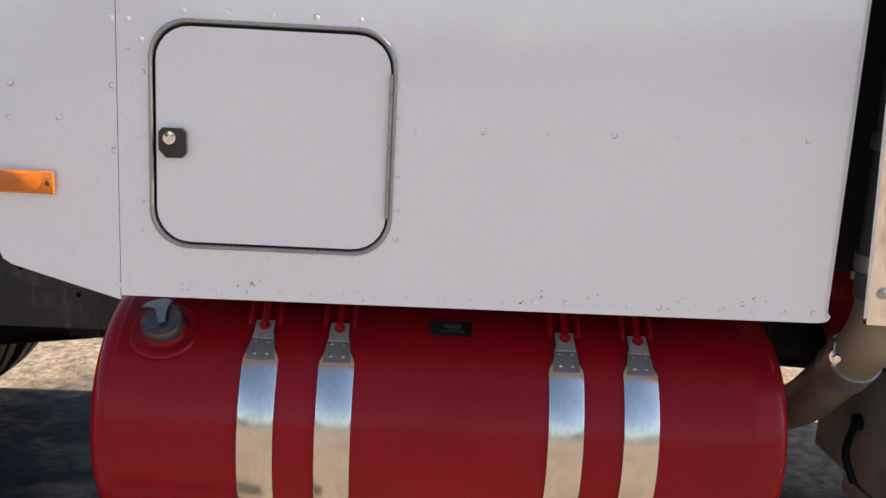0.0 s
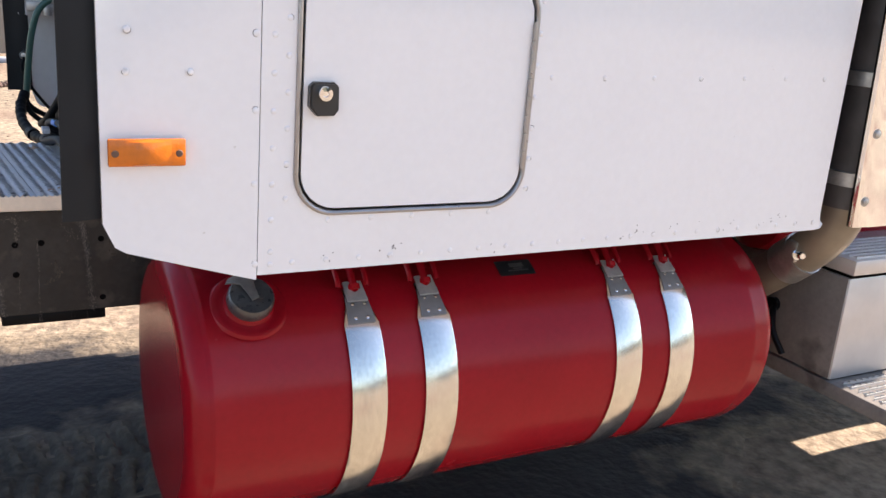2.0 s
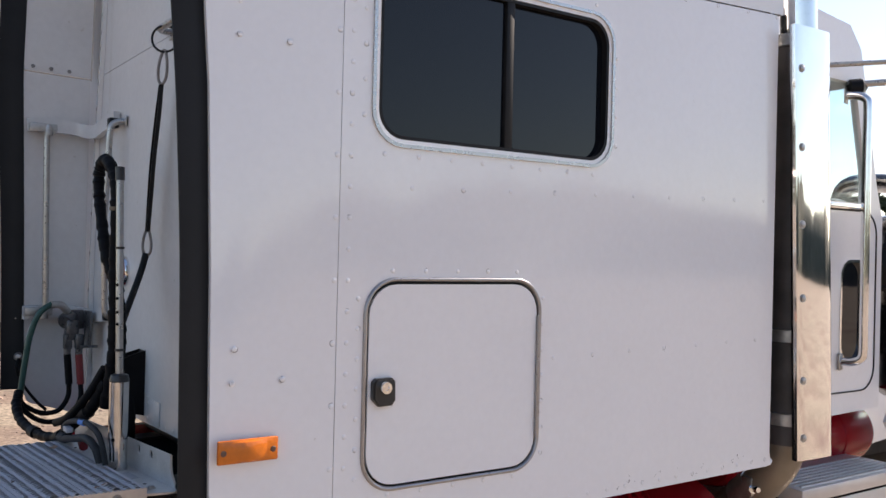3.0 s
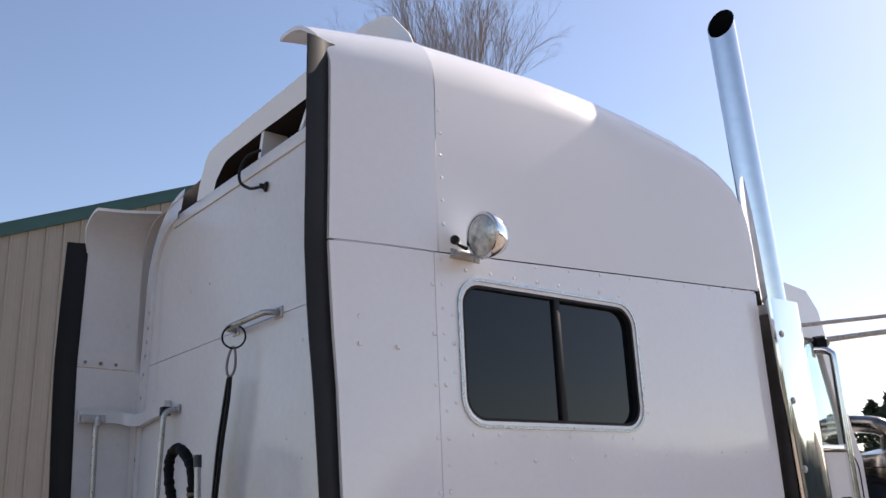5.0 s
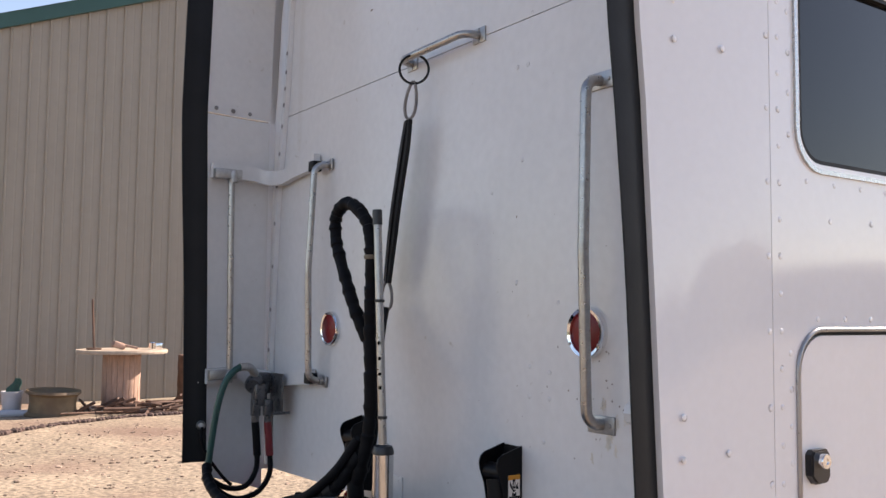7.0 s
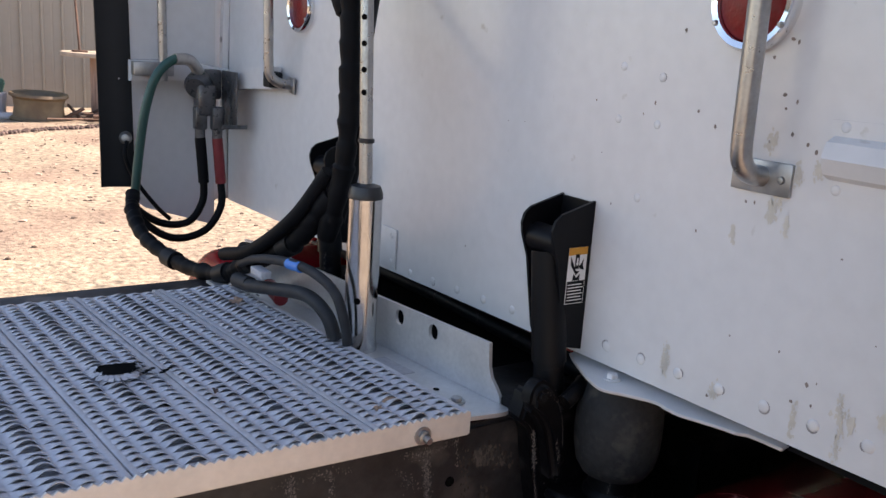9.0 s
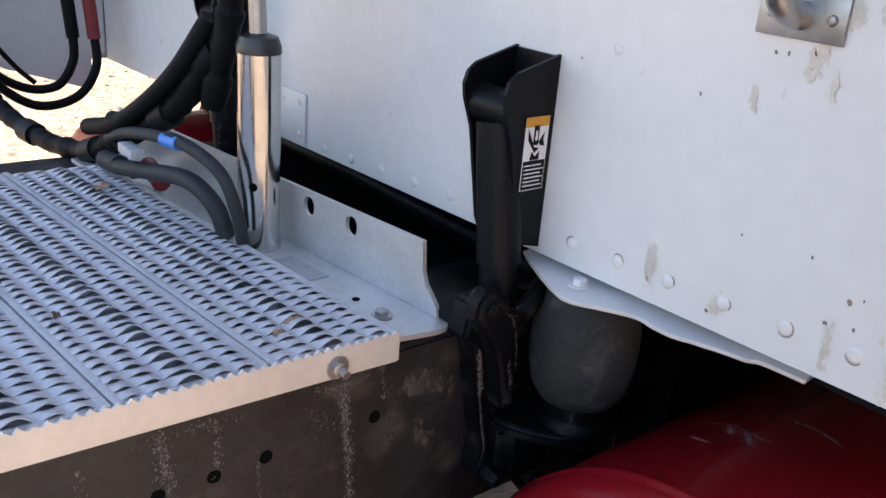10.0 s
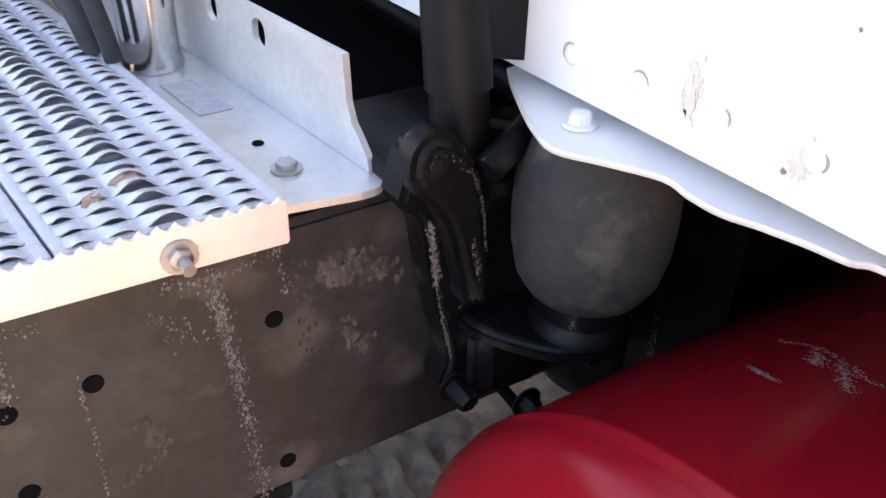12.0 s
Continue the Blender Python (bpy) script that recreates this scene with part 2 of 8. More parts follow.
SHADE_DIRT = mat("shade_darkened_dirt", (0.25, 0.195, 0.138), 0.80, var=0.20, var_scale=0.45, var2=0.34, var2_scale=26, bump=0.013, bump_scale=30, bump2=0.03, bump2_scale=5)
ont = SHADE_DIRT.node_tree                                       # painted shade: darkest at the heart of each patch, ragged at the rim
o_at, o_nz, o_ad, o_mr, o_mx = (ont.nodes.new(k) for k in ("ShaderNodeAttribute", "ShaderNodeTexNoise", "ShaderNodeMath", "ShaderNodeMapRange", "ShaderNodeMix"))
o_at.attribute_name = "shade_amount"
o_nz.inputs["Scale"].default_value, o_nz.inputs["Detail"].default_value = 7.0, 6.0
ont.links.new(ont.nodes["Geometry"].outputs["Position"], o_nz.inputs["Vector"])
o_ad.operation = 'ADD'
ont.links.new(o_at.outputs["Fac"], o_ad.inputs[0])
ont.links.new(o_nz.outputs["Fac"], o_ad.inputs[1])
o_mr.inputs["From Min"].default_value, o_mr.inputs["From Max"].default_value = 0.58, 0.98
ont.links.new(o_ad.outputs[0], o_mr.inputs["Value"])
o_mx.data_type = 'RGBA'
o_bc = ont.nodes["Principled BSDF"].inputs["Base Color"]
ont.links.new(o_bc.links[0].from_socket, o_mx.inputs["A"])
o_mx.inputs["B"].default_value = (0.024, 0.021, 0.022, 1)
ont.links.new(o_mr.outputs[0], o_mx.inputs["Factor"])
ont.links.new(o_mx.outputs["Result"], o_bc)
# Yard dirt made darker: the shade under the truck is in the base colour.
TRACK_SHADE = mat("shade_toned_dirt", (0.135, 0.110, 0.085), 0.88, var=0.25, var_scale=4, var2=0.35, var2_scale=26, bump=0.010, bump_scale=34)
CLOD = mat("dark_clods", (0.075, 0.048, 0.042), 0.9, var=0.3, var_scale=3, island=0.4)
GRAVEL = mat("loose_stones", (0.27, 0.20, 0.155), 0.85, var=0.2, var_scale=3, island=0.4)
CAR_DARK = mat("dark_car_paint", (0.03, 0.032, 0.036), 0.25, coat=0.5)
LEAF_DRY = mat("dry_leaf", (0.40, 0.25, 0.17), 0.6, var=0.2, var_scale=60)

RIDGE = mat("distant_woods", (0.055, 0.060, 0.040), 0.8, var=0.35, var_scale=0.25, var2=0.2, var2_scale=2.0, bump=0.4, bump_scale=0.9)
SCUFF = mat("dirt_ring", (0.30, 0.28, 0.275), 0.6, var=0.2, var_scale=90)
RUST_SPECK = mat("faint_rust", (0.21, 0.165, 0.14), 0.6, var=0.3, var_scale=120)
LOCK_TRIM = mat("grey_locker_trim", (0.34, 0.33, 0.335), 0.30, 0.75, var=0.1, var_scale=30, rough_var=0.08)
CHALK = mat("chalk_scuff", (0.30, 0.16, 0.16), 0.7, var=0.4, var_scale=90)
FLAKE = mat("pale_dirt_flakes", (0.125, 0.108, 0.098), 0.85, var=0.4, var_scale=60, island=0.45)
FLAKE_BROWN = mat("brown_rust_flakes", (0.052, 0.041, 0.034), 0.8, var=0.4, var_scale=50, island=0.4)
GRIMY = mat("grimy_rivet", (0.20, 0.185, 0.18), 0.5, var=0.4, var_scale=40)
CHIP = mat("bare_paint_chip", (0.10, 0.09, 0.085), 0.5, var=0.3, var_scale=200)
STAIN = mat("tan_grease_stain", (0.60, 0.555, 0.485), 0.4, var=0.12, var_scale=60)
# clear cab glass: see-through, with a sheen that grows at grazing angles
CLEAR = bpy.data.materials.new("clear_cab_glass")
CLEAR.use_nodes = True
cnt = CLEAR.node_tree
cnt.nodes.clear()
c_out, c_mix = cnt.nodes.new("ShaderNodeOutputMaterial"), cnt.nodes.new("ShaderNodeMixShader")
c_tr, c_gl, c_fr = cnt.nodes.new("ShaderNodeBsdfTransparent"), cnt.nodes.new("ShaderNodeBsdfGlossy"), cnt.nodes.new("ShaderNodeLayerWeight")
c_tr.inputs["Color"].default_value = (0.90, 0.95, 0.95, 1)
c_gl.inputs["Roughness"].default_value = 0.02
c_pw = cnt.nodes.new("ShaderNodeMath")
c_pw.operation = 'POWER'
c_pw.inputs[1].default_value = 4.0
cnt.links.new(c_fr.outputs["Facing"], c_pw.inputs[0])
cnt.links.new(c_pw.outputs[0], c_mix.inputs[0])
cnt.links.new(c_tr.outputs[0], c_mix.inputs[1])
cnt.links.new(c_gl.outputs[0], c_mix.inputs[2])
cnt.links.new(c_mix.outputs[0], c_out.inputs[0])


# ---------------------------------------------------------------- mesh helpers
def finish(bm, name, material, smooth=False):
    """A mesh datablock of the bmesh, with its materials."""
    bmesh.ops.recalc_face_normals(bm, faces=bm.faces)
    me = bpy.data.meshes.new(name)
    bm.to_mesh(me)
    bm.free()
    for m in (material if isinstance(material, (list, tuple)) else [material]):
        me.materials.append(m)
    if smooth:
        me.polygons.foreach_set("use_smooth", [True] * len(me.polygons))
        me.set_sharp_from_angle(angle=radians(38))
    return me


def part(name, bm, material, parent=None, label="", smooth=True, kind=""):
    """Links the bmesh as one mesh object under a thing or a part."""
    ob = new(name, finish(bm, name, material, smooth))
    if parent:
        ob.parent = parent
    return tagged(ob, label, kind=kind)


def thing(name, label, category, group="", kind="", at=(0, 0, 0)):
    ob = new(name)
    ob.location = at
    ob.empty_display_size = 0.05
    if any(at):
        bpy.context.view_layer.update()
    return tagged(ob, label, category, group, kind)


def box(bm, x0, x1, y0, y1, z0, z1, bevel=0.0, m=None):
    ret = bmesh.ops.create_cube(bm, size=1.0)
    vs = ret["verts"]
    for v in vs:
        v.co = Vector((x0 + (v.co.x + 0.5) * (x1 - x0), y0 + (v.co.y + 0.5) * (y1 - y0), z0 + (v.co.z + 0.5) * (z1 - z0)))
    if bevel:
        es = list({e for v in vs for e in v.link_edges})
        out = bmesh.ops.bevel(bm, geom=es, offset=bevel, segments=2, affect='EDGES', profile=0.5)
        vs = list({v for f in out["faces"] for v in f.verts} | {v for v in vs if v.is_valid})
    if m is not None:
        bmesh.ops.transform(bm, matrix=m, verts=vs)
    return vs


def tube(bm, pts, r, seg=10, cap=True, r_of=None):
    """A round bar swept along points; r_of(u) scales the radius along it."""
    pts = [Vector(p) for p in pts]
    rings, up = [], None
    for i, p in enumerate(pts):
        d = (pts[min(i + 1, len(pts) - 1)] - pts[max(i - 1, 0)]).normalized()
        if up is None:
            up = d.orthogonal().normalized()
        up = (up - d * up.dot(d)).normalized()
        side = d.cross(up)
        rr = r * (r_of(i / (len(pts) - 1)) if r_of else 1.0)
        rings.append([bm.verts.new(p + rr * (math.cos(2 * math.pi * k / seg) * up + math.sin(2 * math.pi * k / seg) * side)) for k in range(seg)])
    for a, b in zip(rings, rings[1:]):
        for k in range(seg):
            bm.faces.new((a[k], a[(k + 1) % seg], b[(k + 1) % seg], b[k]))
    if cap:
        bm.faces.new(rings[0][::-1])
        bm.faces.new(rings[-1])


def spline(pts, n=8):
    """Points along a smooth curve (Catmull-Rom) through pts."""
    pts = [Vector(p) for p in pts]
    ext = [2 * pts[0] - pts[1]] + pts + [2 * pts[-1] - pts[-2]]
    out = []
    for i in range(1, len(ext) - 2):
        a, b, c, d = ext[i - 1:i + 3]
        for k in range(n):
            t = k / n
            out.append(0.5 * (2 * b + (c - a) * t + (2 * a - 5 * b + 4 * c - d) * t * t + (3 * b - a - 3 * c + d) * t ** 3))
    return out + [pts[-1]]


def lathe(bm, profile, origin, axis, seg=32, closed=False):
    """Spins (radius, along) pairs round an axis from origin."""
    axis = Vector(axis).normalized()
    up = axis.orthogonal().normalized()
    side = axis.cross(up)
    origin = Vector(origin)
    rings = []
    for r, h in profile:
        if r < 1e-6:
            rings.append([bm.verts.new(origin + axis * h)])
        else:
            rings.append([bm.verts.new(origin + axis * h + r * (math.cos(2 * math.pi * k / seg) * up + math.sin(2 * math.pi * k / seg) * side)) for k in range(seg)])
    for a, b in zip(rings, rings[1:]):
        for k in range(seg):
            q = [a[k % len(a)], a[(k + 1) % len(a)], b[(k + 1) % len(b)], b[k % len(b)]]
            q = list(dict.fromkeys(q))
            if len(q) > 2:
                bm.faces.new(q)


def rounded(x0, x1, z0, z1, r, n=6):
    """A rounded rectangle as a loop of 2D points."""
    out = []
    for cx, cz, a0 in ((x1 - r, z1 - r, 0), (x0 + r, z1 - r, 90), (x0 + r, z0 + r, 180), (x1 - r, z0 + r, 270)):
        for k in range(n + 1):
            a = radians(a0 + 90 * k / n)
            out.append((cx + r * math.cos(a), cz + r * math.sin(a)))
    return out


def plate(bm, outline, holes, to3d, depth):
    """A flat plate with holes: 2D loops, mapped by to3d(u, v) -> point, thickened by the vector depth."""
    edges = []
    for loop in [outline, *holes]:
        vs = [bm.verts.new(to3d(*p)) for p in loop]
        edges += [bm.edges.new((vs[i], vs[(i + 1) % len(vs)])) for i in range(len(vs))]
    fill = bmesh.ops.triangle_fill(bm, use_beauty=True, use_dissolve=False, edges=edges)
    faces = [g for g in fill["geom"] if isinstance(g, bmesh.types.BMFace)]
    ext = bmesh.ops.extrude_face_region(bm, geom=faces, use_keep_orig=True)
    bmesh.ops.translate(bm, vec=Vector(depth), verts=[g for g in ext["geom"] if isinstance(g, bmesh.types.BMVert)])


def ring_strip(bm, outer, inner, to3d, depth):
    """A flat ring between two loops with equal counts, thickened by depth."""
    depth = Vector(depth)
    n = len(outer)
    a = [bm.verts.new(to3d(*p)) for p in outer]
    b = [bm.verts.new(to3d(*p)) for p in inner]
    c = [bm.verts.new(v.co + depth) for v in a]
    d = [bm.verts.new(v.co + depth) for v in b]
    for i in range(n):
        j = (i + 1) % n
        bm.faces.new((a[i], a[j], b[j], b[i]))
        bm.faces.new((c[i], d[i], d[j], c[j]))
        bm.faces.new((a[i], c[i], c[j], a[j]))
        bm.faces.new((b[i], b[j], d[j], d[i]))


def grid_shell(bm, nu, nv, f, thick):
    """A curved sheet f(i, j) -> point, thickened by the vector thick(i, j)."""
    a = [[bm.verts.new(f(i, j)) for j in range(nv)] for i in range(nu)]
    b = [[bm.verts.new(Vector(f(i, j)) + Vector(thick(i, j))) for j in range(nv)] for i in range(nu)]
    for i in range(nu - 1):
        for j in range(nv - 1):
            bm.faces.new((a[i][j], a[i + 1][j], a[i + 1][j + 1], a[i][j + 1]))
            bm.faces.new((b[i][j], b[i][j + 1], b[i + 1][j + 1], b[i + 1][j]))
    for i in range(nu - 1):
        for j in (0, nv - 1):
            bm.faces.new((a[i][j], b[i][j], b[i + 1][j], a[i + 1][j]))
    for j in range(nv - 1):
        for i in (0, nu - 1):
            bm.faces.new((a[i][j], a[i][j + 1], b[i][j + 1], b[i][j]))


def bolt(bm, at, axis, r=0.009, h=0.008, washer=True):
    """A hexagon bolt head with a washer."""
    axis = Vector(axis)
    if washer:
        lathe(bm, [(0.0, 0.0), (r * 1.5, 0.0), (r * 1.5, r * 0.25), (0.0, r * 0.25)], at, axis, 14)
    lathe(bm, [(0.0, 0.0), (r, 0.0), (r, h * 0.85), (r * 0.8, h), (0.0, h)], at, axis, 6)


rivet_cache = {}


rivet_rng = random.Random(77)


def rivets(points, normal, parent, r=0.0062, material=None, worn=0.35):
    """Domed rivets at points, one object each, that share a few meshes; some have a grimy crescent round the head."""
    turn = Vector(normal).to_track_quat("Z", "Y").to_matrix().to_4x4()
    for p in points:
        k = rivet_rng.choice((1, 2, 3)) if rivet_rng.random() < worn else 0
        key = (round(r, 5), material.name, k)
        if key not in rivet_cache:
            bm = bmesh.new()
            lathe(bm, [(r, 0.0), (r * 0.90, r * 0.13), (r * 0.6, r * 0.24), (0.0, r * 0.28)], (0, 0, 0), (0, 0, 1), 12)
            if k:
                a0, a1, n_ = 0.4 * k, 0.4 * k + (2.2, 3.4, 1.4)[k - 1], 9
                rim = [[bm.verts.new((q * math.cos(a0 + (a1 - a0) * i / n_), q * math.sin(a0 + (a1 - a0) * i / n_), 0.0004)) for q in (r * 0.98, r * (1.10 + 0.16 * math.sin(math.pi * i / n_)))] for i in range(n_ + 1)]
                for u, v in zip(rim, rim[1:]):
                    bm.faces.new((u[0], u[1], v[1], v[0])).material_index = 1
            me = bpy.data.meshes.new("rivet")
            bm.to_mesh(me)
            bm.free()
            me.materials.append(material)
            me.materials.append(SCUFF)
            me.polygons.foreach_set("use_smooth", [True] * len(me.polygons))
            rivet_cache[key] = me
        ob = new("rivet", rivet_cache[key])
        ob.matrix_world = Matrix.Translation(p) @ turn @ Matrix.Rotation(rivet_rng.uniform(0, 6.28), 4, 'Z')
        ob.parent = parent


def spots(name, parent, centres, to3d, material, seed, label):
    """Small ragged flat marks (chips, stains) on a sheet: (u, v, half width, half height)."""
    r = random.Random(seed)
    bm = bmesh.new()
    for u, v, a, b in centres:
        n_ = 15
        bm.faces.new([bm.verts.new(to3d(u + a * r.uniform(0.6, 1.15) * math.cos(6.283 * k / n_), v + b * r.uniform(0.6, 1.15) * math.sin(6.283 * k / n_))) for k in range(n_)])
    return part(name, bm, material, parent, label, smooth=False, kind="stuff")


def flakes(name, parent, runs, to3d, material, seed, label, drop=0.0):
    """Ragged crumbs of dried dirt strewn along runs: (path, half width, how many, size)."""
    r = random.Random(seed)
    bm = bmesh.new()
    for path, w, n_, size in runs:
        line = spline([(u, v, 0) for u, v in path], 6)
        for k in range(n_):
            p = line[min(len(line) - 1, int(r.random() * len(line)))].lerp(r.choice(line), 0.06)
            u, v = p.x + r.gauss(0, 0.5) * w, p.y + r.gauss(0, 0.5) * max(w * drop, 0.008)
            a = size * r.uniform(0.25, 1.0)
            ph = r.uniform(0, 6.28)
            bm.faces.new([bm.verts.new(to3d(u + a * r.uniform(0.3, 1.0) * math.cos(ph + 1.257 * j), v + a * r.uniform(0.4, 1.7) * math.sin(ph + 1.257 * j), 0.00001 * (k % 40))) for j in range(5)])
    return part(name, bm, material, parent, label, smooth=False, kind="stuff")


def arc_pts(centre, r, a0, a1, n=8):
    """2D arc, degrees."""
    return [(centre[0] + r * math.cos(radians(a0 + (a1 - a0) * k / n)), centre[1] + r * math.sin(radians(a0 + (a1 - a0) * k / n))) for k in range(n + 1)]

# ---------------------------------------------------------------- ground
def lumps(x, y):
    h = 0.035 * noise.noise(Vector((x * 0.35, y * 0.35, 0))) + 0.018 * noise.noise(Vector((x * 1.3, y * 1.3, 5)))
    for c in (5.6, 7.5, 10.2, 12.1):                                   # wheel ruts along the yard
        d = abs(y - c - 0.25 * math.sin(x * 0.25))
        if d < 0.3:
            h -= 0.022 * (1 - d / 0.3) * (0.7 + 0.3 * math.sin(x * 42.0))
    return h


steps = [-900, -400, -180, -90, -50] + [(-30 + k * 2.0) for k in range(12)] + [(-6 + k * 0.2) for k in range(61)] + [(7 + k * 0.7) for k in range(24)] + [26, 34, 50, 90, 180, 400, 900]
bm = bmesh.new()
gv = [[bm.verts.new((x, y, lumps(x, y) if abs(x) < 60 and abs(y) < 60 else 0.0)) for y in steps] for x in steps]
for i in range(len(steps) - 1):
    for j in range(len(steps) - 1):
        bm.faces.new((gv[i][j], gv[i + 1][j], gv[i + 1][j + 1], gv[i][j + 1]))
ground = part("ground", bm, GROUND, None, "sunlit tan gravel yard with wheel ruts and reddish dirt", kind="structure")

rng = random.Random(3)
bm = bmesh.new()
for k in range(1500):
    x, y = rng.uniform(-3.5, 6.0), rng.uniform(3.6, 17.5)
    s = rng.uniform(0.003, 0.011) * (1.0 + 0.03 * y)
    vs = bmesh.ops.create_icosphere(bm, subdivisions=1, radius=s)["verts"]
    for v in vs:
        v.co = Vector((v.co.x * rng.uniform(0.8, 1.3), v.co.y * rng.uniform(0.8, 1.3), v.co.z * 0.6)) + Vector((x, y, lumps(x, y) + s * 0.2))
part("gravel", bm, GRAVEL, None, "loose pale stones scattered over the yard", smooth=False, kind="stuff")
bm = bmesh.new()
for k in range(700):                                   # coarser crumbs where wheels broke the crust
    x, y = rng.uniform(-2.5, 4.5), rng.gauss(11.8, 2.2)
    s = rng.uniform(0.008, 0.028)
    vs = bmesh.ops.create_icosphere(bm, subdivisions=1, radius=s)["verts"]
    for v in vs:
        v.co = Vector((v.co.x * rng.uniform(0.8, 1.5), v.co.y * rng.uniform(0.8, 1.5), v.co.z * 0.55)) + Vector((x, y, lumps(x, y) + s * 0.15))
part("clods", bm, GRAVEL, None, "broken crumbs of reddish crust over the yard", smooth=False, kind="stuff")

# shade under the parked truck, painted as ragged dark patches on the dirt
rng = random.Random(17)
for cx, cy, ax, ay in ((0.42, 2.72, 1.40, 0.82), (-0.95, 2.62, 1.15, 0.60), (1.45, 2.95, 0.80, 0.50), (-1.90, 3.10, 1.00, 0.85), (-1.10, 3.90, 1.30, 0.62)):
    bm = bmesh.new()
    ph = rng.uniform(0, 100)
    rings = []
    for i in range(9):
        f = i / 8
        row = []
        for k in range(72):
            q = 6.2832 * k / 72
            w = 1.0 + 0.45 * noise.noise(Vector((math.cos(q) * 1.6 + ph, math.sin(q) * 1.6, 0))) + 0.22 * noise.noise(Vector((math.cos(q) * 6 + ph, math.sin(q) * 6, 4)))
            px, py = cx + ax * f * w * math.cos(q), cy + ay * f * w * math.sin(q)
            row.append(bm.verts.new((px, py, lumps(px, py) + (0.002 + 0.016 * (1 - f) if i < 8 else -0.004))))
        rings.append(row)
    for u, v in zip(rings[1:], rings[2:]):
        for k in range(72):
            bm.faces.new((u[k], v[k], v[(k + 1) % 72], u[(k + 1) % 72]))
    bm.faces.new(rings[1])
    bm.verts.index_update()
    shade_amount = [max(0.0, 1.0 - (v.index // 72) / 8) for v in bm.verts]
    ob = part("shade_patch", bm, SHADE_DIRT, ground, "dirt patch with the truck's shade put into its colour")
    ob.data.attributes.new("shade_amount", 'FLOAT', 'POINT').data.foreach_set("value", shade_amount)

# ---------------------------------------------------------------- the sleeper cabin
SY, XS, XF = 1.89, -0.706, 0.795            # near side, rear seam, front edge
FY = 4.12                                 # far side
XR = -0.68                                # rear wall


def seam_z(x):
    """Height of the long joint under the roof moulding."""
    return 2.408 + 0.048 * (x + 0.70)


def curve_at(x, pts):
    for (x0, v0), (x1, v1) in zip(pts, pts[1:]):
        if x <= x1:
            u = max(0.0, (x - x0) / (x1 - x0))
            u = u * u * (3 - 2 * u) if len(pts) < 4 else u
            return v0 + (v1 - v0) * u
    return pts[-1][1]


ROOF = [(-1.05, 3.055), (-0.95, 3.068), (-0.79, 3.094), (-0.62, 3.105), (-0.20, 3.122), (0.05, 3.118), (0.26, 3.10), (0.45, 3.06), (0.58, 3.015), (0.67, 2.965),
        (0.73, 2.905), (0.77, 2.84), (0.79, 2.77), (0.80, 2.68)]
ROUND = [(-1.05, 0.20), (0.25, 0.20), (0.50, 0.16), (0.68, 0.10), (0.80, 0.035)]

sleeper = thing("sleeper_cabin", "white riveted truck sleeper cabin with tinted side window", "sleeper cabin")
P_SIDE = lambda x, z: (x, SY, z)
P_FAR = lambda x, z: (x, FY, z)

WIN = (-0.635, 0.083, 1.957, 2.354)
BAG = (-0.643, -0.148, 1.214, 1.676)

# lower side panel with the window and locker openings
bm = bmesh.new()
outline = [(XS + 0.001, 1.107), (XF - 0.03, 1.113)] + arc_pts((XF - 0.02, 1.133), 0.02, -60, 0, 4) + [(XF, seam_z(XF) - 0.002), (XS + 0.001, seam_z(XS) - 0.0015)]
plate(bm, outline, [rounded(WIN[0] + 0.018, WIN[1] - 0.018, WIN[2] + 0.018, WIN[3] - 0.018, 0.062),
                    rounded(BAG[0] + 0.009, BAG[1] - 0.009, BAG[2] + 0.009, BAG[3] - 0.009, 0.072)], P_SIDE, (0, 0.022, 0))
bmesh.ops.bevel(bm, geom=[e_ for e_ in bm.edges if all(abs(v.co.x - XF) < 1e-4 and abs(v.co.y - SY) < 1e-4 for v in e_.verts)], offset=0.017, segments=6, affect='EDGES')
side = part("side_panel", bm, WHITE, sleeper, smooth=False)
bm = bmesh.new()
plate(bm, outline, [], P_FAR, (0, -0.022, 0))
part("far_side_panel", bm, WHITE, sleeper, smooth=False)
# turned-in bottom lip and front return of the side
bm = bmesh.new()
box(bm, XS, XF - 0.02, SY + 0.022, SY + 0.10, 1.108, 1.122)
part("bottom_lip", bm, WHITE, sleeper, smooth=False)
bm = bmesh.new()
plate(bm, [(SY + 0.024, 1.12), (FY - 0.024, 1.12), (FY - 0.024, 2.50), (SY + 0.024, 2.50)], [], lambda y, z: (XF - 0.03, y, z), (0.02, 0, 0))
part("front_wall", bm, WHITE, sleeper, smooth=False)
bm = bmesh.new()
box(bm, XR + 0.03, XF - 0.04, SY + 0.03, FY - 0.03, 1.14, 1.17)
part("floor_pan", bm, FRAME_BLACK, sleeper, smooth=False)


# roof moulding: a loft of rounded sections
def roof_section(x):
    r, zt, zs = curve_at(x, ROUND), curve_at(x, ROOF), seam_z(x) + 0.002
    near = [(SY, zs), (SY, zs + (zt - r - zs) * 0.5)] + [(SY + r - r * math.cos(a), zt - r + r * math.sin(a)) for a in [math.pi / 2 * k / 8 for k in range(9)]]
    mid = [(SY + r + (FY - SY - 2 * r) * k / 8, zt + 0.05 * math.sin(math.pi * k / 8) * (1 if x < 0.6 else 0.3)) for k in range(1, 8)]
    return near + mid + [(FY + SY - y, z) for y, z in reversed(near)]


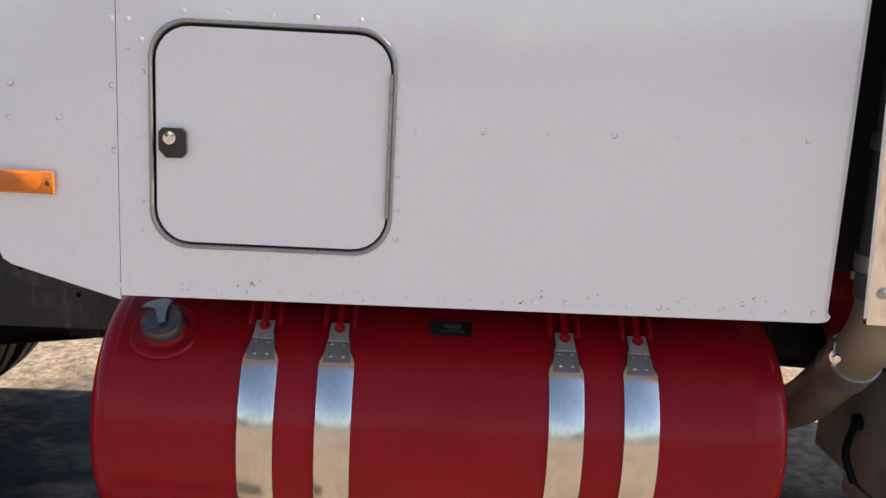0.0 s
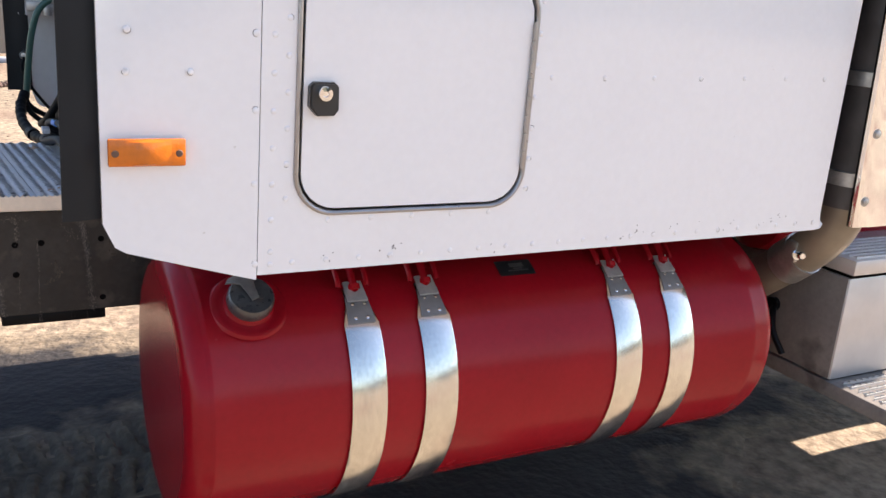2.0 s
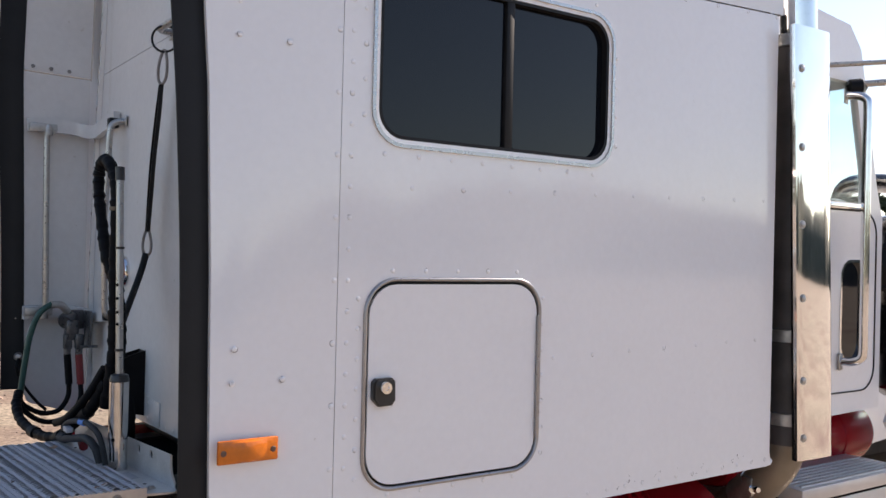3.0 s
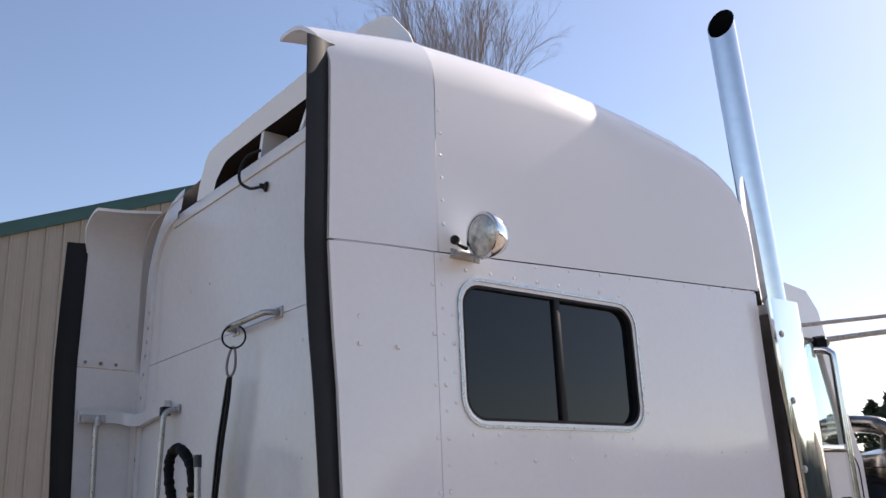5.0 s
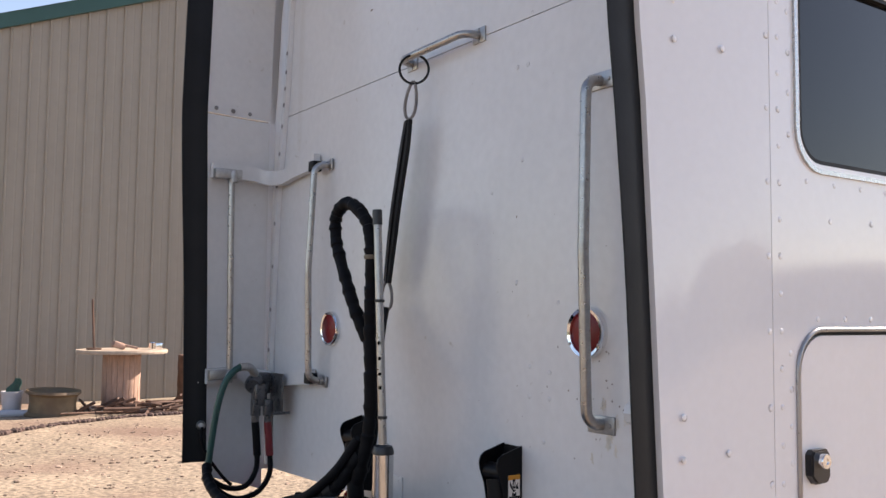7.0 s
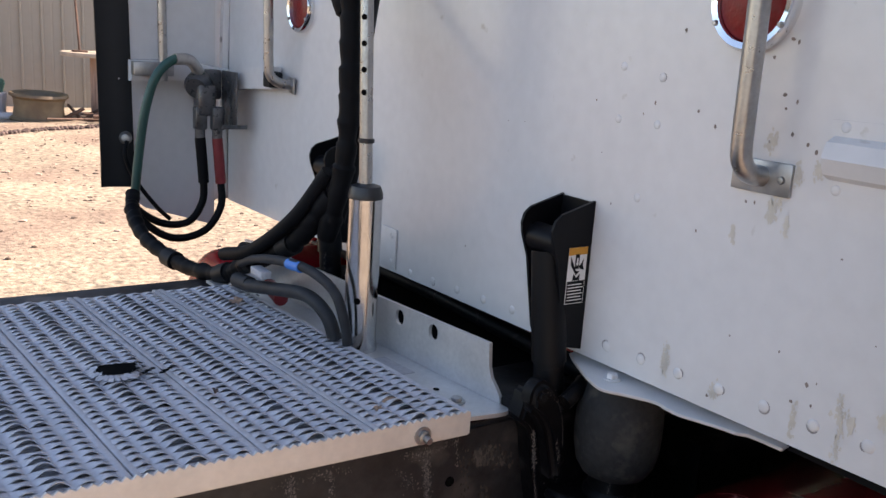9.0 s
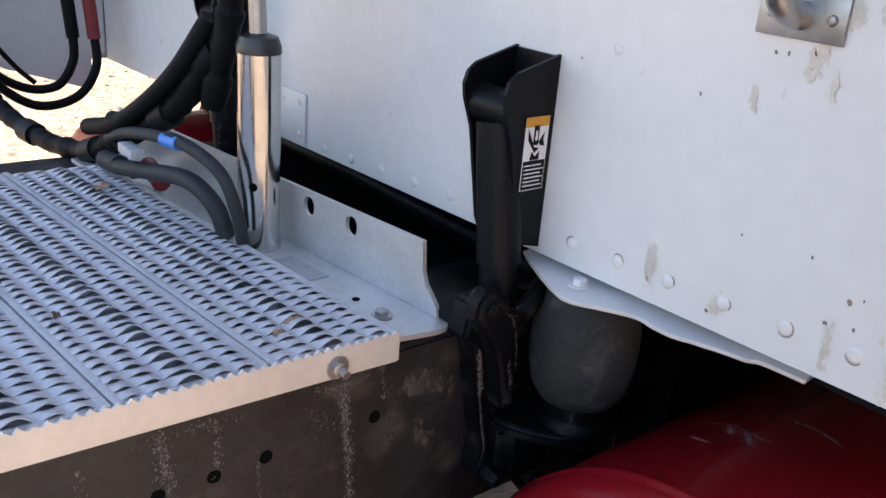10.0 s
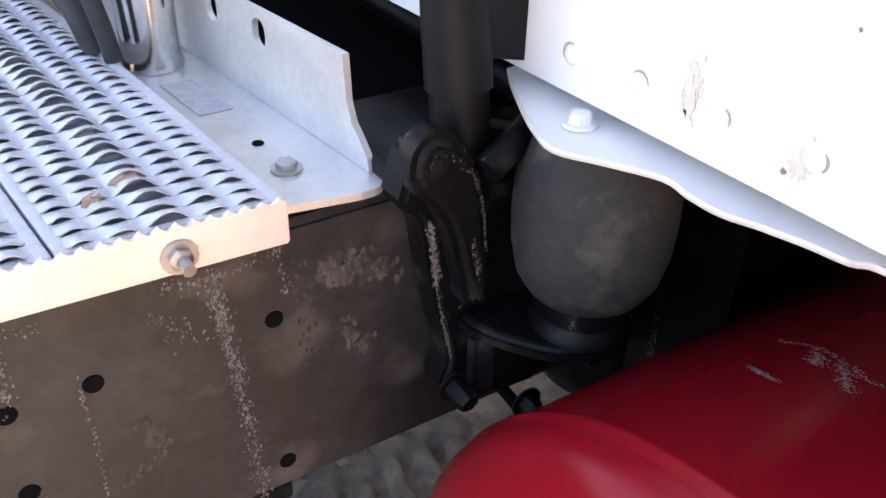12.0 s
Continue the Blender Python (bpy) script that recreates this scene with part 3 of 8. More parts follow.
xs = [-0.690, -0.55, -0.40, -0.20, 0.0, 0.15, 0.26, 0.36, 0.45, 0.52, 0.58, 0.63, 0.67, 0.70, 0.73, 0.75, 0.77, 0.78, 0.79, 0.80]
secs = [roof_section(x) for x in xs]
bm = bmesh.new()
rv = [[bm.verts.new((x + (0.018 * (z - 2.4) if k == 0 else 0.0), y, z)) for y, z in s] for k, (x, s) in enumerate(zip(xs, secs))]
for a, b in zip(rv, rv[1:]):
    for k in range(len(a) - 1):
        f = bm.faces.new((a[k], a[k + 1], b[k + 1], b[k]))
        f.material_index = 1 if a[0].co.x < -0.35 and 2.05 < a[k].co.y < 3.30 and 2.05 < a[k + 1].co.y < 3.40 else 0      # dark brown where the fairing covers it
bm.faces.new(rv[-1])
part("roof_moulding", bm, [WHITE_FRP, FAIRING_INSIDE], sleeper)


# side window: frame, two panes, meeting bar
def side_window():
    x0, x1, z0, z1 = WIN
    bm = bmesh.new()
    ring_strip(bm, rounded(x0, x1, z0, z1, 0.078), rounded(x0 + 0.008, x1 - 0.008, z0 + 0.008, z1 - 0.008, 0.071), lambda x, z: (x, SY - 0.005, z), (0, 0.03, 0))
    win = part("side_window", bm, TRIM, sleeper, "bright metal frame")
    bm = bmesh.new()
    ring_strip(bm, rounded(x0 + 0.008, x1 - 0.008, z0 + 0.008, z1 - 0.008, 0.071), rounded(x0 + 0.026, x1 - 0.026, z0 + 0.026, z1 - 0.026, 0.056),
               lambda x, z: (x, SY + 0.001, z), (0, 0.025, 0))
    part("gasket", bm, RUBBER, win)
    for a, b, d in ((x0 + 0.02, -0.257, 0.012), (-0.253, x1 - 0.02, 0.019)):
        bm = bmesh.new()
        plate(bm, rounded(a, b, z0 + 0.02, z1 - 0.02, 0.05), [], lambda x, z: (x, SY + d, z), (0, 0.004, 0))
        part("pane", bm, GLASS_DARK, win, "dark tinted glass", smooth=False)
    bm = bmesh.new()
    box(bm, -0.271, -0.247, SY + 0.002, SY + 0.02, z0 + 0.022, z1 - 0.022, 0.003)
    part("meeting_bar", bm, RUBBER, win)
    bm = bmesh.new()
    box(bm, x0 - 0.05, x1 + 0.05, SY + 0.035, SY + 0.04, z0 - 0.05, z1 + 0.05)
    part("inner_backing", bm, BLACK_FLAT, win, "flat black sheet behind the glass")


side_window()


# luggage locker door
def locker_door():
    x0, x1, z0, z1 = BAG
    bm = bmesh.new()
    bead = [(x, SY - 0.0015, z) for x, z in rounded(x0 + 0.0045, x1 - 0.0045, z0 + 0.0045, z1 - 0.0045, 0.0755, 9)]
    tube(bm, bead + bead[:1], 0.0046, 10, cap=False)
    ring_strip(bm, rounded(x0 + 0.006, x1 - 0.006, z0 + 0.006, z1 - 0.006, 0.074), rounded(x0 + 0.009, x1 - 0.009, z0 + 0.009, z1 - 0.009, 0.072), lambda x, z: (x, SY - 0.001, z), (0, 0.026, 0))
    door = part("locker_door", bm, LOCK_TRIM, sleeper, "grey trim round a closed white locker door")
    bm = bmesh.new()
    ring_strip(bm, rounded(x0 + 0.010, x1 - 0.010, z0 + 0.010, z1 - 0.010, 0.071), rounded(x0 + 0.024, x1 - 0.024, z0 + 0.024, z1 - 0.024, 0.06),
               lambda x, z: (x, SY + 0.006, z), (0, 0.02, 0))
    part("seal", bm, RUBBER, door)
    bm = bmesh.new()
    plate(bm, rounded(x0 + 0.0145, x1 - 0.0135, z0 + 0.0135, z1 - 0.0155, 0.068), [], lambda x, z: (x, SY - 0.001, z), (0, 0.012, 0))
    part("leaf", bm, WHITE, door, smooth=False)
    hz = [1.295 + 0.0365 * k for k in range(9)]
    for a, b in zip(hz, hz[1:]):
        bm = bmesh.new()
        tube(bm, [(x1 - 0.0115, SY - 0.006, a + 0.0008), (x1 - 0.0115, SY - 0.006, b - 0.0008)], 0.0042, 8)
        part("hinge_knuckle", bm, LOCK_TRIM, door)
    bm = bmesh.new()
    shape = [(-0.621, 1.452), (-0.613, 1.460), (-0.575, 1.460), (-0.567, 1.452), (-0.566, 1.412), (-0.574, 1.401), (-0.606, 1.400), (-0.621, 1.416)]
    plate(bm, shape, [], lambda x, z: (x, SY - 0.016, z), (0, 0.0148, 0))
    bmesh.ops.bevel(bm, geom=[e for e in bm.edges if all(abs(v.co.y - (SY - 0.016)) < 1e-5 for v in e.verts) and len(e.link_faces) == 2 and
                              abs(e.link_faces[0].normal.dot(e.link_faces[1].normal)) < 0.5], offset=0.003, segments=2, affect='EDGES')
    part("latch", bm, PLASTIC_BLACK, door, "black paddle latch")
    bm = bmesh.new()
    lathe(bm, [(0.0, 0.010), (0.0045, 0.010), (0.0055, 0.012), (0.0125, 0.0115), (0.0135, 0.009), (0.0135, 0.0)], (-0.596, SY - 0.016, 1.441), (0, -1, 0), 20)
    part("lock_cylinder", bm, CHROME, door, "round silver key lock")


locker_door()

# amber marker lamp: a flat base with a low, softly raised lens
bm = bmesh.new()
box(bm, -0.958, -0.834, SY - 0.010, SY - 0.0005, 1.314, 1.360, 0.003)
marker = part("marker_lamp", bm, AMBER, sleeper, "amber side marker lamp")
bm = bmesh.new()
lens_rows = []
for x, d in ((-0.936, 0.0095), (-0.926, 0.013), (-0.910, 0.0175), (-0.896, 0.019), (-0.882, 0.0175), (-0.866, 0.013), (-0.856, 0.0095)):
    lens_rows.append([bm.verts.new((x, SY - 0.009 - (d - 0.009) * f, z)) for z, f in ((1.3155, 0.0), (1.3185, 0.7), (1.326, 1.0), (1.348, 1.0), (1.3555, 0.7), (1.3585, 0.0))])
for u, v in zip(lens_rows, lens_rows[1:]):
    for k in range(5):
        bm.faces.new((u[k], u[k + 1], v[k + 1], v[k]))
part("lens", bm, AMBER, marker)
for x in (-0.947, -0.845):
    bm = bmesh.new()
    lathe(bm, [(0.0062, 0.0), (0.005, 0.002), (0.0, 0.0024)], (x, SY - 0.010, 1.336), (0, -1, 0), 10)
    part("screw", bm, RUST, marker)


# side extenders behind the cabin
def extender(name, y_front, x_rear, y_rear, out, label, top_seam=XS, drop=0.0):
    """out: -1 for the near side (thickens to the far side), +1 for the far one. x_rear(z), y_rear(z): its rear edge."""
    ext = part(name, bmesh.new(), WHITE, sleeper, label)
    us = [0, 0.15, 0.3, 0.45, 0.6, 0.74, 0.86, 0.93, 1.0]

    def z_low(u):
        return 1.098 - drop + (0.064 * u / 0.86 if u < 0.86 else 0.064 + 0.052 * ((u - 0.86) / 0.14) ** 2.2)

    def foot(u, z):
        xf = XS - 0.0008 if z < seam_z(XS) else top_seam + 0.018 * (z - 2.4)
        return xf + u * (x_rear(z) - xf), y_front + (y_rear(z) - y_front) * (0.35 * u + 0.65 * u * u)

    def low(i, j):
        z0 = z_low(us[i])
        z = z0 + (seam_z(XS) - 0.003 - z0) * j / 10
        return (*foot(us[i], z), z)

    bm = bmesh.new()
    grid_shell(bm, 9, 11, low, lambda i, j: (0, -out * 0.012, 0))
    lower = part("lower_leaf", bm, WHITE if out < 0 else WHITE_REAR, ext)
    r = 0.19

    def high(i, j):
        u = us[i]
        zt = 3.10 - 0.045 * u
        if j < 5:
            z = seam_z(XS) + 0.003 + (zt - r - seam_z(XS) - 0.003) * j / 4
            return (*foot(u, z), z)
        x, y = foot(u, zt - r)
        a = radians(100) * (j - 4) / 10
        back = 0.03 * max(0.0, u - 0.6) / 0.4 * min(1.0, max(0, j - 5) / 4)
        return (x - back, y - out * (r - r * math.cos(a)), zt - r + r * math.sin(a))

    bm = bmesh.new()
    grid_shell(bm, 9, 15, high, lambda i, j: (0, -out * 0.012 * math.cos(radians(100) * max(0, j - 4) / 10), -0.012 * math.sin(radians(100) * max(0, j - 4) / 10)))
    part("upper_leaf", bm, WHITE if out < 0 else WHITE_REAR, ext)

    def strip(i, j):
        z_foot = 1.222 - drop
        z = z_foot + (2.95 - z_foot) * j / 24
        x, y = x_rear(z), y_rear(z)
        wob = 0.004 * math.sin(z * 4.1) + 0.002 * math.sin(z * 9.0 + 1)
        inner = -out * 0.0165 if i < 2 else -out * (0.0165 - 0.012 * min(1.0, (i - 1) / 2))
        return (x + (0.02 if out < 0 else 0.002) - (0.0, 0.018, 0.038, 0.062, 0.085)[i] - (0.006 * math.sin(z * 3.0) if i > 2 else 0.0), y + inner + wob * i / 4, z)

    bm = bmesh.new()
    grid_shell(bm, 5, 25, strip, lambda i, j: (0, out * 0.004, 0))
    part("rubber_edge", bm, RUBBER, ext, "black rubber edge flap")
    return ext, lower


NX = [(1.2, -0.967), (1.7, -0.967), (2.05, -0.975), (2.40, -0.998), (3.2, -0.994)]
NY = [(1.2, 1.897), (1.4, 1.906), (1.7, 1.920), (2.2, 1.936), (2.4, 1.932), (2.8, 1.924), (3.2, 1.924)]
FX = [(1.2, -0.935), (1.85, -0.950), (2.40, -0.966), (3.2, -0.948)]
ext_near, ext_near_low = extender("side_extender", SY, lambda z: curve_at(z, NX), lambda z: curve_at(z, NY), -1, "white side extender with a black rubber edge", -0.692)
ext_far, ext_far_low = extender("side_extender", FY - 0.04, lambda z: curve_at(z, FX), lambda z: 4.045, 1, "white side extender with a black rubber edge", drop=0.058)

# ---------------------------------------------------------------- rear wall
def wall_low(y):
    return 1.168 - 0.024 * (y - 1.95)


rear = part("rear_wall", bmesh.new(), WHITE_REAR, sleeper)
P_REAR = lambda y, z: (XR, y, z)
yl, yr = 1.945, 4.035
bm = bmesh.new()
plate(bm, [(yl, wall_low(yl)), (yr, wall_low(yr)), (yr, 2.414), (yl, 2.414)], [], P_REAR, (0.02, 0, 0))
part("lower_sheet", bm, WHITE_REAR, rear, smooth=False)
bm = bmesh.new()
plate(bm, [(yl, 2.4165), (3.980, 2.4165), (3.935, 2.70)] + arc_pts((3.678, 2.76), 0.257, 5, 90, 10) + [(yl + 0.28, 3.035)] + arc_pts((yl + 0.28, 2.755), 0.28, 95, 180, 8), [], P_REAR, (0.02, 0, 0))
part("upper_sheet", bm, WHITE_REAR, rear, smooth=False)
# far corner moulding that follows the rounded top
bm = bmesh.new()
mould = [(4.060, 1.13), (4.054, 1.5), (4.040, 1.8), (4.020, 2.1), (3.985, 2.35), (3.962, 2.5), (3.945, 2.70)] + arc_pts((3.680, 2.76), 0.264, 4, 92, 12)
a = []
for k, (y, z) in enumerate(mould):
    p, q = mould[max(k - 1, 0)], mould[min(k + 1, len(mould) - 1)]
    d = Vector((q[0] - p[0], q[1] - p[1])).normalized()
    n = Vector((d.y, -d.x))
    a.append([bm.verts.new((XR + dx, y + n.x * w, z + n.y * w)) for w, dx in ((0.13, 0.012), (0.026, -0.002), (0.021, -0.012), (0.006, -0.016), (-0.012, -0.016), (-0.016, -0.001))])
for u, v in zip(a, a[1:]):
    for k in range(5):
        bm.faces.new((u[k], u[k + 1], v[k + 1], v[k]))
mouldp = part("corner_moulding", bm, WHITE_REAR, rear)
rivets([(XR - 0.016, y, z) for y, z in ((4.052, 1.55), (4.045, 1.70), (4.036, 1.86), (4.026, 2.02), (4.012, 2.16), (3.996, 2.28), (3.980, 2.38), (3.968, 2.46), (3.961, 2.52), (3.954, 2.58), (3.949, 2.65))], (-1, 0, 0), mouldp, 0.0080, GRIMY, 0.9)
# riveted angle along the top
bm = bmesh.new()
box(bm, XR - 0.008, XR - 0.0005, 2.0, 3.74, 2.985, 3.034, 0.002)
part("top_angle", bm, WHITE_REAR, rear)
rivets([(XR - 0.008, 3.70 - 0.09 * k, 3.010 + 0.004 * (k % 2)) for k in range(19)], (-1, 0, 0), rear, 0.006, WHITE_REAR)
# small patch sheets
bm = bmesh.new()
box(bm, XR - 0.004, XR - 0.0005, 3.125, 3.26, 1.145, 1.225, 0.001)
patch = part("patch_plate", bm, WHITE_REAR, rear)
rivets([(XR - 0.004, y, z) for y in (3.14, 3.19, 3.245) for z in (1.16, 1.21)], (-1, 0, 0), patch, 0.005, WHITE_REAR)
rivets([(XR, 3.073 - 0.0778 * k, 1.153 + 0.0045 * k) for k in range(5)], (-1, 0, 0), rear, 0.0075, WHITE_REAR)
rivets([(XR, 2.545 - 0.0655 * k, 1.181 + 0.003 * k) for k in range(8)], (-1, 0, 0), rear, 0.0078, WHITE_REAR, 1.0)
rivets([(XR, y, z) for y, z in ((2.57, 1.50), (2.57, 1.57), (2.50, 1.50), (2.50, 1.56), (2.62, 1.77), (2.52, 1.40), (2.47, 1.72), (2.60, 2.07), (2.62, 2.30), (2.58, 2.30), (2.4, 2.1),
                                  (3.3, 2.75), (2.55, 2.6), (2.6, 2.66), (2.72, 2.0))], (-1, 0, 0), rear, 0.006, WHITE_REAR)
rivets([(XR, 2.04 + 0.075 * k, 2.425) for k in range(8)], (-1, 0, 0), rear, 0.004, WHITE_REAR)

# pleated vent plate near the corner
bm = bmesh.new()
plate(bm, [(2.253, 1.534), (2.03, 1.538), (2.03, 1.448), (2.241, 1.452)], [], lambda y, z: (XR - 0.003, y, z), (0.0028, 0, 0))
for z0, z1, h in ((1.470, 1.517, 0.020),):
    pr = [(XR - 0.003, z0), (XR - 0.003 - h * 0.6, z0 + 0.006), (XR - 0.003 - h, (z0 + z1) / 2), (XR - 0.003 - h * 0.7, z1 - 0.006), (XR - 0.003, z1)]
    rows_ = [[bm.verts.new((x, y, z)) for x, z in pr] for y in (2.247, 2.04)]
    for k in range(len(pr) - 1):
        bm.faces.new((rows_[0][k], rows_[0][k + 1], rows_[1][k + 1], rows_[1][k]))
    bm.faces.new(rows_[0])
    bm.faces.new(rows_[1])
vent = part("vent_plate", bm, WHITE_REAR, rear, smooth=False)
rivets([(XR - 0.003, y, z) for y in (2.236, 2.14, 2.05) for z in (1.527, 1.460)], (-1, 0, 0), vent, 0.006, WHITE_REAR)

# hump of the roof fairing, open at the back, with two ribs
hump = part("roof_fairing", bmesh.new(), WHITE_FRP, sleeper, "raised white roof fairing, open and dark at the back")
prof_out = [(3.475, 3.03), (3.455, 3.09), (3.40, 3.185), (3.36, 3.213), (3.28, 3.222), (2.9, 3.230), (2.4, 3.236), (2.22, 3.236), (2.12, 3.222), (2.06, 3.19), (1.985, 3.10), (1.95, 3.03)]
prof_in = [(3.36, 3.03), (3.335, 3.08), (3.27, 3.125), (3.24, 3.137), (3.18, 3.142), (2.9, 3.148), (2.4, 3.152), (2.25, 3.150), (2.18, 3.14), (2.13, 3.12), (2.08, 3.08), (2.06, 3.03)]
bm = bmesh.new()
rows_ = []
for x, s, inner in ((-0.50, 1.0, True), (-0.675, 1.0, True), (-0.695, 1.0, False), (-0.69, 1.0, False), (-0.62, 0.98, False), (-0.52, 0.85, False), (-0.40, 0.55, False), (-0.25, 0.2, False), (-0.1, 0.0, False)):
    shift = 0.0 if inner or x < -0.68 else 0.9 * (x + 0.69)
    rows_.append([bm.verts.new((x, y + shift * max(0.0, (3.0 - y) / 1.0), 3.035 + (z - 3.035) * s)) for y, z in (prof_in if inner else prof_out)])
for u, v in zip(rows_, rows_[1:]):
    for k in range(len(u) - 1):
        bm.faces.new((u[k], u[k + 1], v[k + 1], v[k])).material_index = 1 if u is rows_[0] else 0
part("shell", bm, [WHITE_FRP, FAIRING_INSIDE], hump)
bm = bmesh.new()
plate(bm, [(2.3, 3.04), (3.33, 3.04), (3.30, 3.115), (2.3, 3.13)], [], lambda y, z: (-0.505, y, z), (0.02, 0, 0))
part("inside_back_plate", bm, FAIRING_INSIDE, hump, "dark brown plate inside the fairing", smooth=False)
for yb, yt in ((2.963, 2.935), (2.655, 2.580)):
    bm = bmesh.new()
    plate(bm, [(yb - 0.012, 3.05), (yb + 0.012, 3.05), (yt + 0.010, 3.155), (yt - 0.010, 3.155)], [], lambda y, z: (-0.672, y, z), (0.10, 0, 0))
    part("rib", bm, WHITE_FRP, hump, smooth=False)

# rivets of the near side
pts = [(-0.682, SY, 1.126), (-0.682, SY, 1.150)] + [(-0.682, SY, 1.210 + 0.0655 * k) for k in range(19)]
pts += [(-0.656, SY, 1.249 + 0.0635 * k) for k in range(7)] + [(-0.141, SY, 1.252 + 0.0625 * k) for k in range(7)]
pts += [(-0.573 + 0.087 * k, SY, 1.2055) for k in range(5)] + [(-0.573 + 0.087 * k, SY, 1.690) for k in range(5)]
pts += [(-0.64 + 0.0665 * k, SY, 1.1275 + 0.0003 * k) for k in range(22)]
pts += [(-0.104 + 0.1335 * k, SY, 1.480 + 0.003 * k) for k in range(7)]
pts += [(-0.528 + 0.139 * k, SY, 1.871 + 0.0045 * k) for k in range(10)]
pts += [(-0.60 + 0.088 * k, SY, 2.372) for k in range(8)] + [(-0.60 + 0.088 * k, SY, 1.940) for k in range(8)] + [(x, SY, 2.02 + 0.075 * k) for x in (-0.652, 0.094) for k in range(4)]
pts += [(-0.337 + 0.138 * k, SY, seam_z(-0.337 + 0.138 * k) - 0.010) for k in range(9)]
rivets(pts, (0, -1, 0), side, 0.0056, WHITE)
rivets([(-0.6695, SY, 2.49 + 0.066 * k) for k in range(6)], (0, -1, 0), side, 0.0055, WHITE)
rivets([(-0.714, SY + 0.0005, 1.277 + 0.1305 * k) for k in range(9)] + [(-0.710, SY + 0.0005, 1.128)], (0, -1, 0), ext_near_low, 0.0062, WHITE)
rivets([(-0.922, SY + 0.0125, 1.533), (-0.925, SY + 0.0105, 1.466), (-0.823, SY + 0.0035, 1.470),
                                                                   (-0.822, SY + 0.0085, 2.148), (-0.921, SY + 0.0290, 2.218), (-0.920, SY + 0.0280, 2.152)], (0, -1, 0), ext_near_low, 0.0058, WHITE, 1.0)
rivets([(-0.72 - 0.07 * k, FY - 0.0455 - 0.014 * k, 2.428) for k in range(4)] + [(-0.715, FY - 0.0438, 1.3 + 0.1 * k) for k in range(12)], (0, -1, 0), ext_far_low, 0.0078, GRIMY)
rivets([(-0.965, FY - 0.087, 1.3 + 0.14 * k) for k in range(9)], (0, -1, 0), ext_far_low, 0.005, DULL)


cr = random.Random(31)
chips = [(cx + cr.gauss(0, 0.022), min(1.19, max(1.118, cz + cr.gauss(0, 0.008))), cr.uniform(0.0008, 0.0026), cr.uniform(0.0008, 0.0024)) for cx, cz, n_ in
         ((-0.44, 1.140, 7), (-0.60, 1.145, 3), (0.155, 1.140, 8), (0.31, 1.143, 4), (0.60, 1.150, 7), (0.66, 1.165, 2), (-0.2, 1.135, 2), (0.45, 1.14, 3)) for k in range(n_)]
spots("paint_chips", side, chips, lambda x, z: (x, SY - 0.0006, z), CHIP, 9, "small dark chips along the lower edge")
stains = [(2.438, 1.204, 0.006, 0.016), (2.436, 1.190, 0.005, 0.010), (2.243, 1.190, 0.0035, 0.022), (2.189, 1.226, 0.007, 0.014), (2.186, 1.192, 0.0045, 0.028), (2.355, 1.184, 0.006, 0.006), (2.308, 1.430, 0.008, 0.008), (2.312, 1.418, 0.005, 0.006), (2.290, 1.410, 0.004, 0.006),
          (2.36, 1.386, 0.003, 0.005), (2.286, 1.47, 0.006, 0.010), (2.261, 1.477, 0.005, 0.007), (2.325, 1.50, 0.007, 0.007), (2.175, 1.214, 0.004, 0.006), (2.142, 1.232, 0.004, 0.006), (2.05, 1.215, 0.004, 0.012)]
flakes("stain", rear, [([(y, z + b_ * 0.9), (y, z), (y, z - b_ * 0.9)], a_ * 1.1, 60, 0.0032) for y, z, a_, b_ in stains], lambda y, z, d: (XR - 0.0005 - d, y, z), STAIN, 5, "tan grease stains")
rust = [(y + 0.001, z, cr.uniform(0.0014, 0.0032), cr.uniform(0.0016, 0.0036)) for y, z in ((2.335, 1.629), (2.326, 1.622), (2.316, 1.615), (2.308, 1.612), (2.337, 1.594), (2.316, 1.554), (2.312, 1.539), (2.299, 1.548), (2.299, 1.512), (2.327, 1.5), (2.278, 1.503), (2.266, 1.496),
                                                                              (2.347, 1.427), (2.335, 1.428), (2.301, 1.434), (2.355, 1.512), (2.406, 1.508), (2.506, 1.527), (2.434, 1.524), (2.248, 1.213), (2.232, 1.239), (2.363, 1.176), (2.223, 1.217), (2.414, 1.377))]
rust += [(cr.uniform(2.0, 2.4), cr.uniform(1.2, 1.4), cr.uniform(0.0008, 0.0018), cr.uniform(0.0008, 0.002)) for k in range(8)]
rust += [(cr.uniform(2.3, 3.0), cr.uniform(1.2, 2.0), cr.uniform(0.0008, 0.0018), cr.uniform(0.0008, 0.002)) for k in range(14)] + [(2.62, 1.93, 0.003, 0.0045), (2.47, 1.62, 0.0025, 0.003), (3.35, 2.65, 0.010, 0.004)]
spots("rust_specks", rear, rust, lambda y, z: (XR - 0.0006, y, z), RUST_SPECK, 6, "rust specks")


